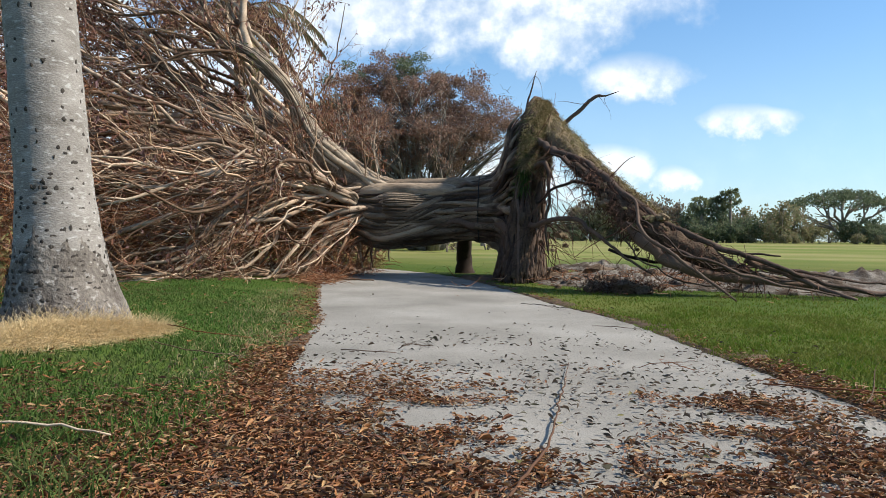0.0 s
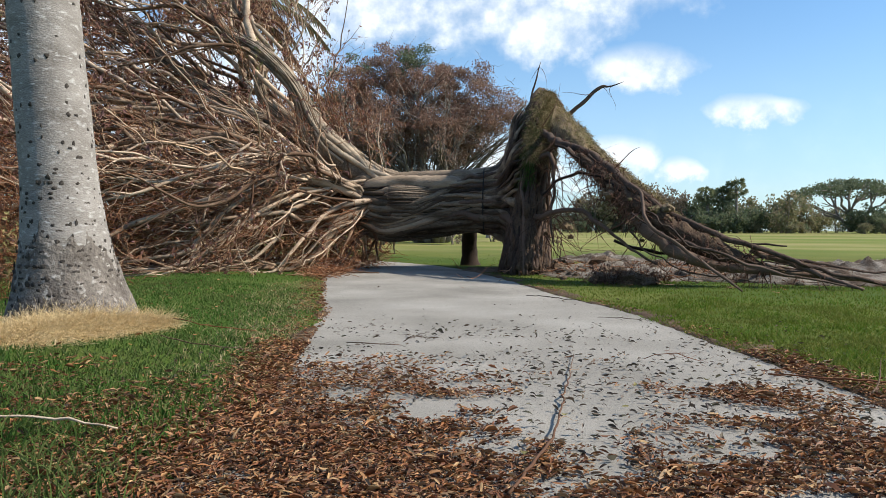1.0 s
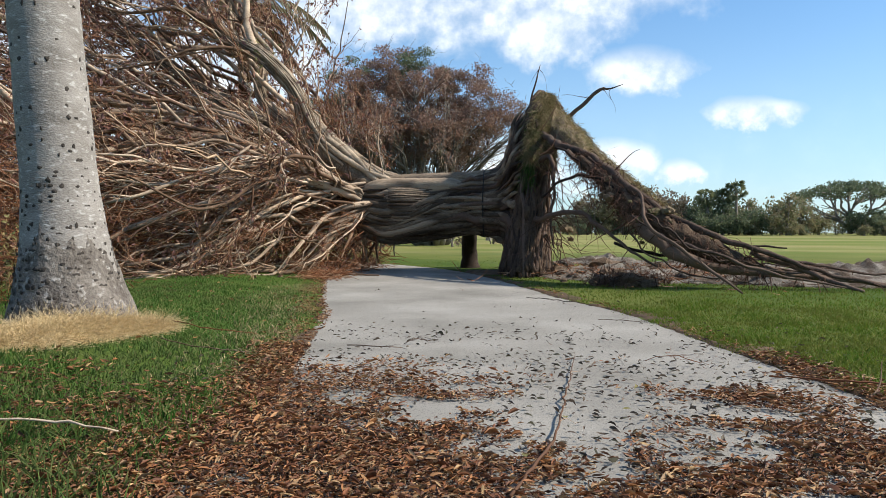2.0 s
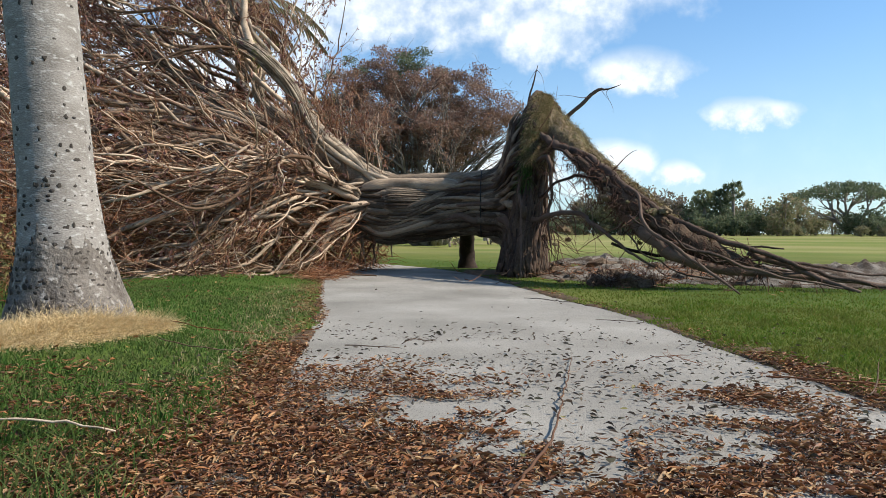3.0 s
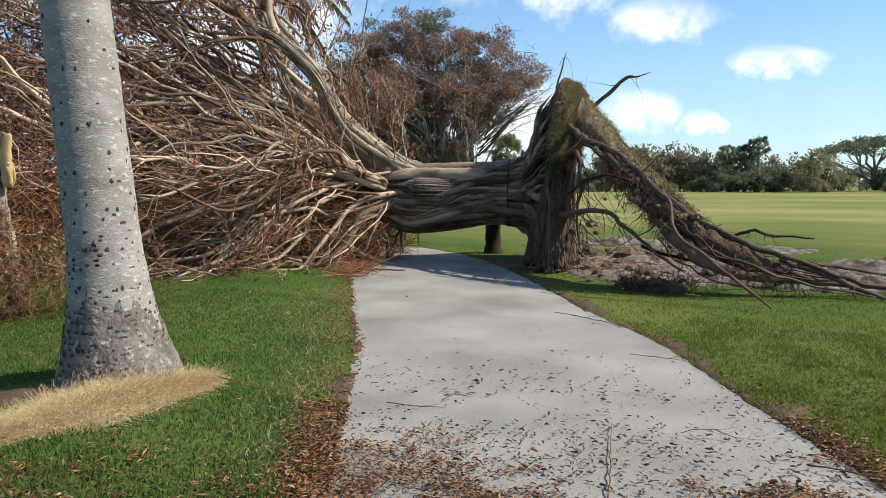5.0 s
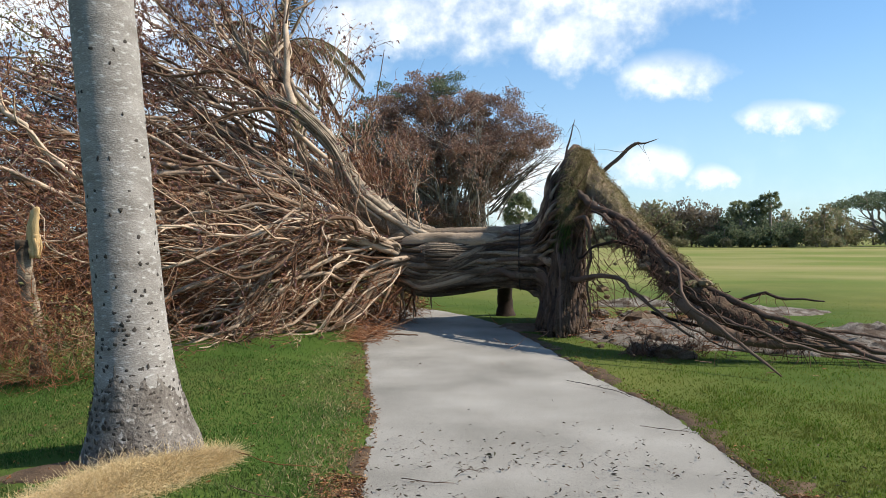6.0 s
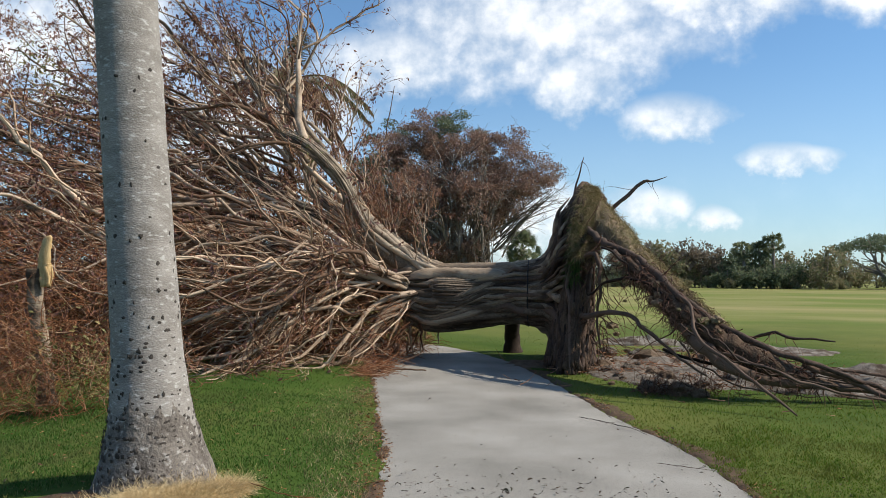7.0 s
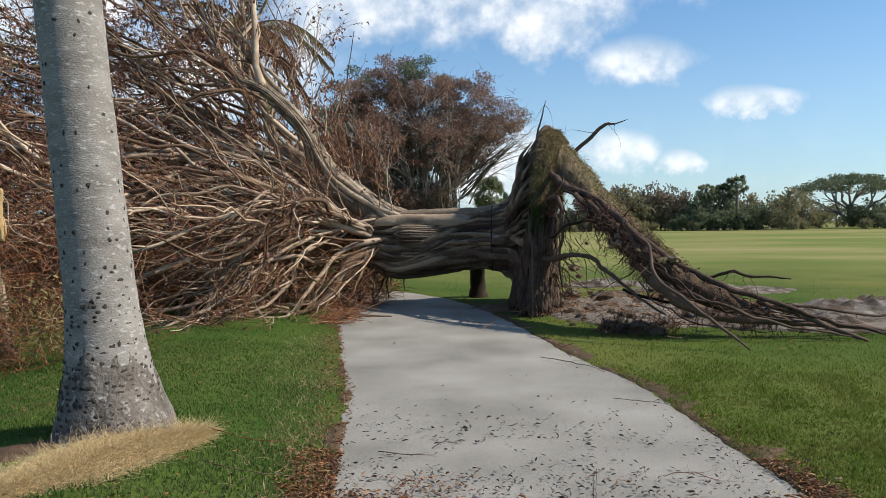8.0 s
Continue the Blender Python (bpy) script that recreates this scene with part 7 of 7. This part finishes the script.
def far_edge():
    rng = np.random.default_rng(61)
    green = [shrub(5.0, 3.6, CROWN_GREEN, 71, "dark green shrub at the field's far edge", "shrubs along the field"), shrub(6.0, 4.6, CROWN_GREEN, 72, "tall dark green shrub at the field's far edge", "shrubs along the field")]
    olive = [shrub(5.0, 3.4, CROWN_OLIVE, 73, "olive and brown shrub at the field's far edge", "shrubs along the field"), shrub(5.5, 5.0, CROWN_OLIVE, 74, "tall browning shrub at the field's far edge", "shrubs along the field")]
    dry = [shrub(4.5, 5.2, CROWN_DRY, 75, "thin storm-browned shrub at the field's far edge", "shrubs along the field")]

    def put(src, x, y, turn, s):
        m = pose(x, y, float(ground(x, y)), 0, 0, turn) @ Matrix.Scale(s, 4)
        ob = copy_thing(src, m)
        ob.scale = (s, s, s * rng.uniform(0.9, 1.1))

    for x in np.arange(2, 96, 2.0):
        if 38.5 < x < 45.5:
            put(olive[0], x, 124 + rng.normal(0, 1.0), rng.uniform(0, 360), 0.8)
            continue
        if 8 < x < 22:
            kinds, tall = olive + dry + [green[0]], 1.35
        elif 22 <= x < 34:
            kinds, tall = green + [olive[1]], 1.35
        elif 34 <= x < 40:
            kinds, tall = olive + [green[0]], 1.15
        else:
            kinds, tall = olive[:1] + green[:1], 1.0
        put(kinds[int(rng.integers(0, len(kinds)))], x + rng.normal(0, 0.6), 112 + rng.normal(0, 2.0), rng.uniform(0, 360), tall * rng.uniform(0.8, 1.12))
        put(olive[0] if rng.random() < 0.5 else green[0], x + rng.normal(0, 1), 107 + rng.normal(0, 1.2), rng.uniform(0, 360), rng.uniform(0.35, 0.55))
    for x in np.arange(-90, 2, 8.0):
        put((green + olive)[int(rng.integers(0, 4))], x + rng.normal(0, 1), 118 + rng.normal(0, 3), rng.uniform(0, 360), rng.uniform(0.8, 1.1))
    for x in np.r_[np.arange(-60, 0, 6.0), np.arange(0, 110, 3.2)]:
        put((olive + green)[int(rng.integers(0, 4))], x + rng.normal(0, 0.5), 126 + rng.normal(0, 1.5), rng.uniform(0, 360), rng.uniform(0.85, 1.1))
    put(green[1], 47.0, 113.0, 40, 0.95)
    put(green[1], 49.5, 114.0, 130, 0.95)
    put(dry[0], 13.0, 110.5, 10, 1.35)
    put(dry[0], 17.5, 110.5, 70, 1.28)
    put(olive[1], 10.0, 110.0, 10, 1.2)
    for x, y, s in ((24.5, 107.0, 0.95), (26.4, 106.8, 0.85), (28.4, 107.0, 1.0), (30.5, 108.0, 1.1), (22.5, 108.0, 0.9)):
        put(green[0], x, y, x * 31, s)
    # shrubs behind the stem
    put(olive[0], -6.5, 36.5, 20, 0.55)
    put(dry[0], -3.2, 38.0, 80, 0.42)
    put(olive[0], -9.5, 35.0, 160, 0.7)
    put(dry[0], -1.6, 46.0, 30, 0.45)
    for src in green + olive + dry:
        for o in (src, *src.children_recursive):
            bpy.data.objects.remove(o)
    fan_palm((24.9, 109.0), 6.0, "distant fan palm among dark shrubs")
    fan_palm((28.7, 109.0), 7.0, "distant taller fan palm among dark shrubs")
    fan_palm((27.2, 110.0), 6.0, "distant fan palm among dark shrubs")
    fan_palm((-2.56, 60.0), 4.6, "small fan palm standing beyond the stem")
    umbrella_tree(46.0, 115.0, 8.2, "distant wide flat-topped tree with pale forking limbs")


# ---- grass ----
def lawn_grass():
    rng = np.random.default_rng(81)

    def left(x, y):
        gap, side = edge_gap(x, y)
        worn = rough_noise(x * 1.1, y * 1.1, 401)
        d = np.where((side < 0) & (gap > 0.02), 1.0, 0.0) * smooth01(0.0, 0.35, gap + 0.25 * (worn - 0.5))
        d = d * (1 - 0.6 * heavy_litter(x, y))
        r = np.hypot((x - PALM_X) / 0.42, (y - PALM_Y) / 0.42)
        s, t = straw_place(x, y)
        inside = smooth01(0.3, 0.12, np.abs(t)) * smooth01(-0.05, 0.05, s) * smooth01(1.1, 0.9, s)
        bare = smooth01(0.40, 0.2, np.hypot((x + 3.0) * 0.8, y - 4.5))
        return d * smooth01(-6.6, -5.2, x) * smooth01(-2.5, 0.5, y) * smooth01(0.75, 1.05, r) * (1 - 0.9 * inside) * (1 - bare) * np.clip(1.25 - 0.085 * y, 0.3, 1.0)

    at = np.concatenate([scatter(rng, 165000, -6.6, -0.5, 1.6, 9.5, left), scatter(rng, 26000, -7.5, -1.5, 9.5, 14.0, left), scatter(rng, 70000, -6.6, -0.2, -2.5, 1.6, left)])
    tall = 0.012 + 0.032 * rough_noise(at[:, 0] * 1.9, at[:, 1] * 1.9, 411) + 0.085 * (1 - smooth01(2.2, 4.2, at[:, 1])) * rough_noise(at[:, 0] * 2.5, at[:, 1] * 2.5, 413)
    sh = Shape()
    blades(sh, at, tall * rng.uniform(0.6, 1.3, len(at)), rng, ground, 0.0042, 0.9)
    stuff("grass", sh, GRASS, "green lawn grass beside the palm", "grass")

    def right(x, y):
        gap, side = edge_gap(x, y)
        worn = rough_noise(x * 2.0, y * 2.0, 421)
        d = np.where((side > 0) & (gap > -0.03), 1.0, 0.0) * smooth01(-0.02, 0.1, gap + 0.35 * (worn - 0.5))
        pit = np.hypot((x - 2.3) / 2.0, (y - 13.8) / 2.5)
        return d * smooth01(8.5, 6.5, x) * smooth01(-2.5, 0.5, y) * smooth01(0.8, 1.1, pit) * np.clip(1.3 - 0.075 * y, 0.3, 1.0)

    at = np.concatenate([scatter(rng, 115000, -0.5, 8.5, 2.4, 14.5, right), scatter(rng, 85000, 0.3, 4.5, 2.6, 9.0, lambda x, y: right(x, y) * smooth01(4.5, 2.8, x) * smooth01(2.6, 3.4, y) * smooth01(9.0, 7.0, y)), scatter(rng, 45000, 1.5, 8.5, -2.5, 2.4, right)])
    sh = Shape()
    tall = 0.014 + 0.05 * rough_noise(at[:, 0] * 2.6, at[:, 1] * 2.6, 431) ** 2
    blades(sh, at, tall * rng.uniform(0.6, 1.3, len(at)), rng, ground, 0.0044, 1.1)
    stuff("grass", sh, GRASS_SUN, "yellow-green lawn grass along the path, sunlight put into its tones", "grass")

    # bleached blades along the left edge of the path
    at = scatter(rng, 26000, -3.4, -0.8, 3.0, 10.5, lambda x, y: np.where(edge_gap(x, y)[1] < 0, 1, 0) * smooth01(0.05, 0.2, edge_gap(x, y)[0]) * (1 - smooth01(0.25, 1.0, edge_gap(x, y)[0])) * smooth01(0.3, 0.65, rough_noise(x * 1.3, y * 0.8, 441)))
    sh = Shape()
    blades(sh, at, rng.uniform(0.015, 0.05, len(at)), rng, ground, 0.0035, 1.4)
    stuff("dry_grass", sh, SOD_BLADES, "thin bleached grass along the path's edge", "dry grass")

    def far(x, y):
        gap, side = edge_gap(x, y)
        return np.where((gap > 0.05) & ((side > 0) | (y > 14)), 1.0, 0.0) * np.clip(1.2 - 0.03 * y, 0.2, 1) * smooth01(9.0, 12.5, y) * smooth01(24, 17, y) * smooth01(9, 7, np.abs(x))

    at = scatter(rng, 22000, -9, 9, 9.0, 24.0, far)
    sh = Shape()
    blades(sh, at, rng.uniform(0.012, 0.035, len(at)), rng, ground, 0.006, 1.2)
    stuff("grass", sh, GRASS_SUN, "lawn grass round the fallen tree, sunlight put into its tones", "grass")


torn_ground()
verge()
broken_stump()
feather_palm()
brown_tree()
far_edge()
sticks()
litter()
lawn_grass()
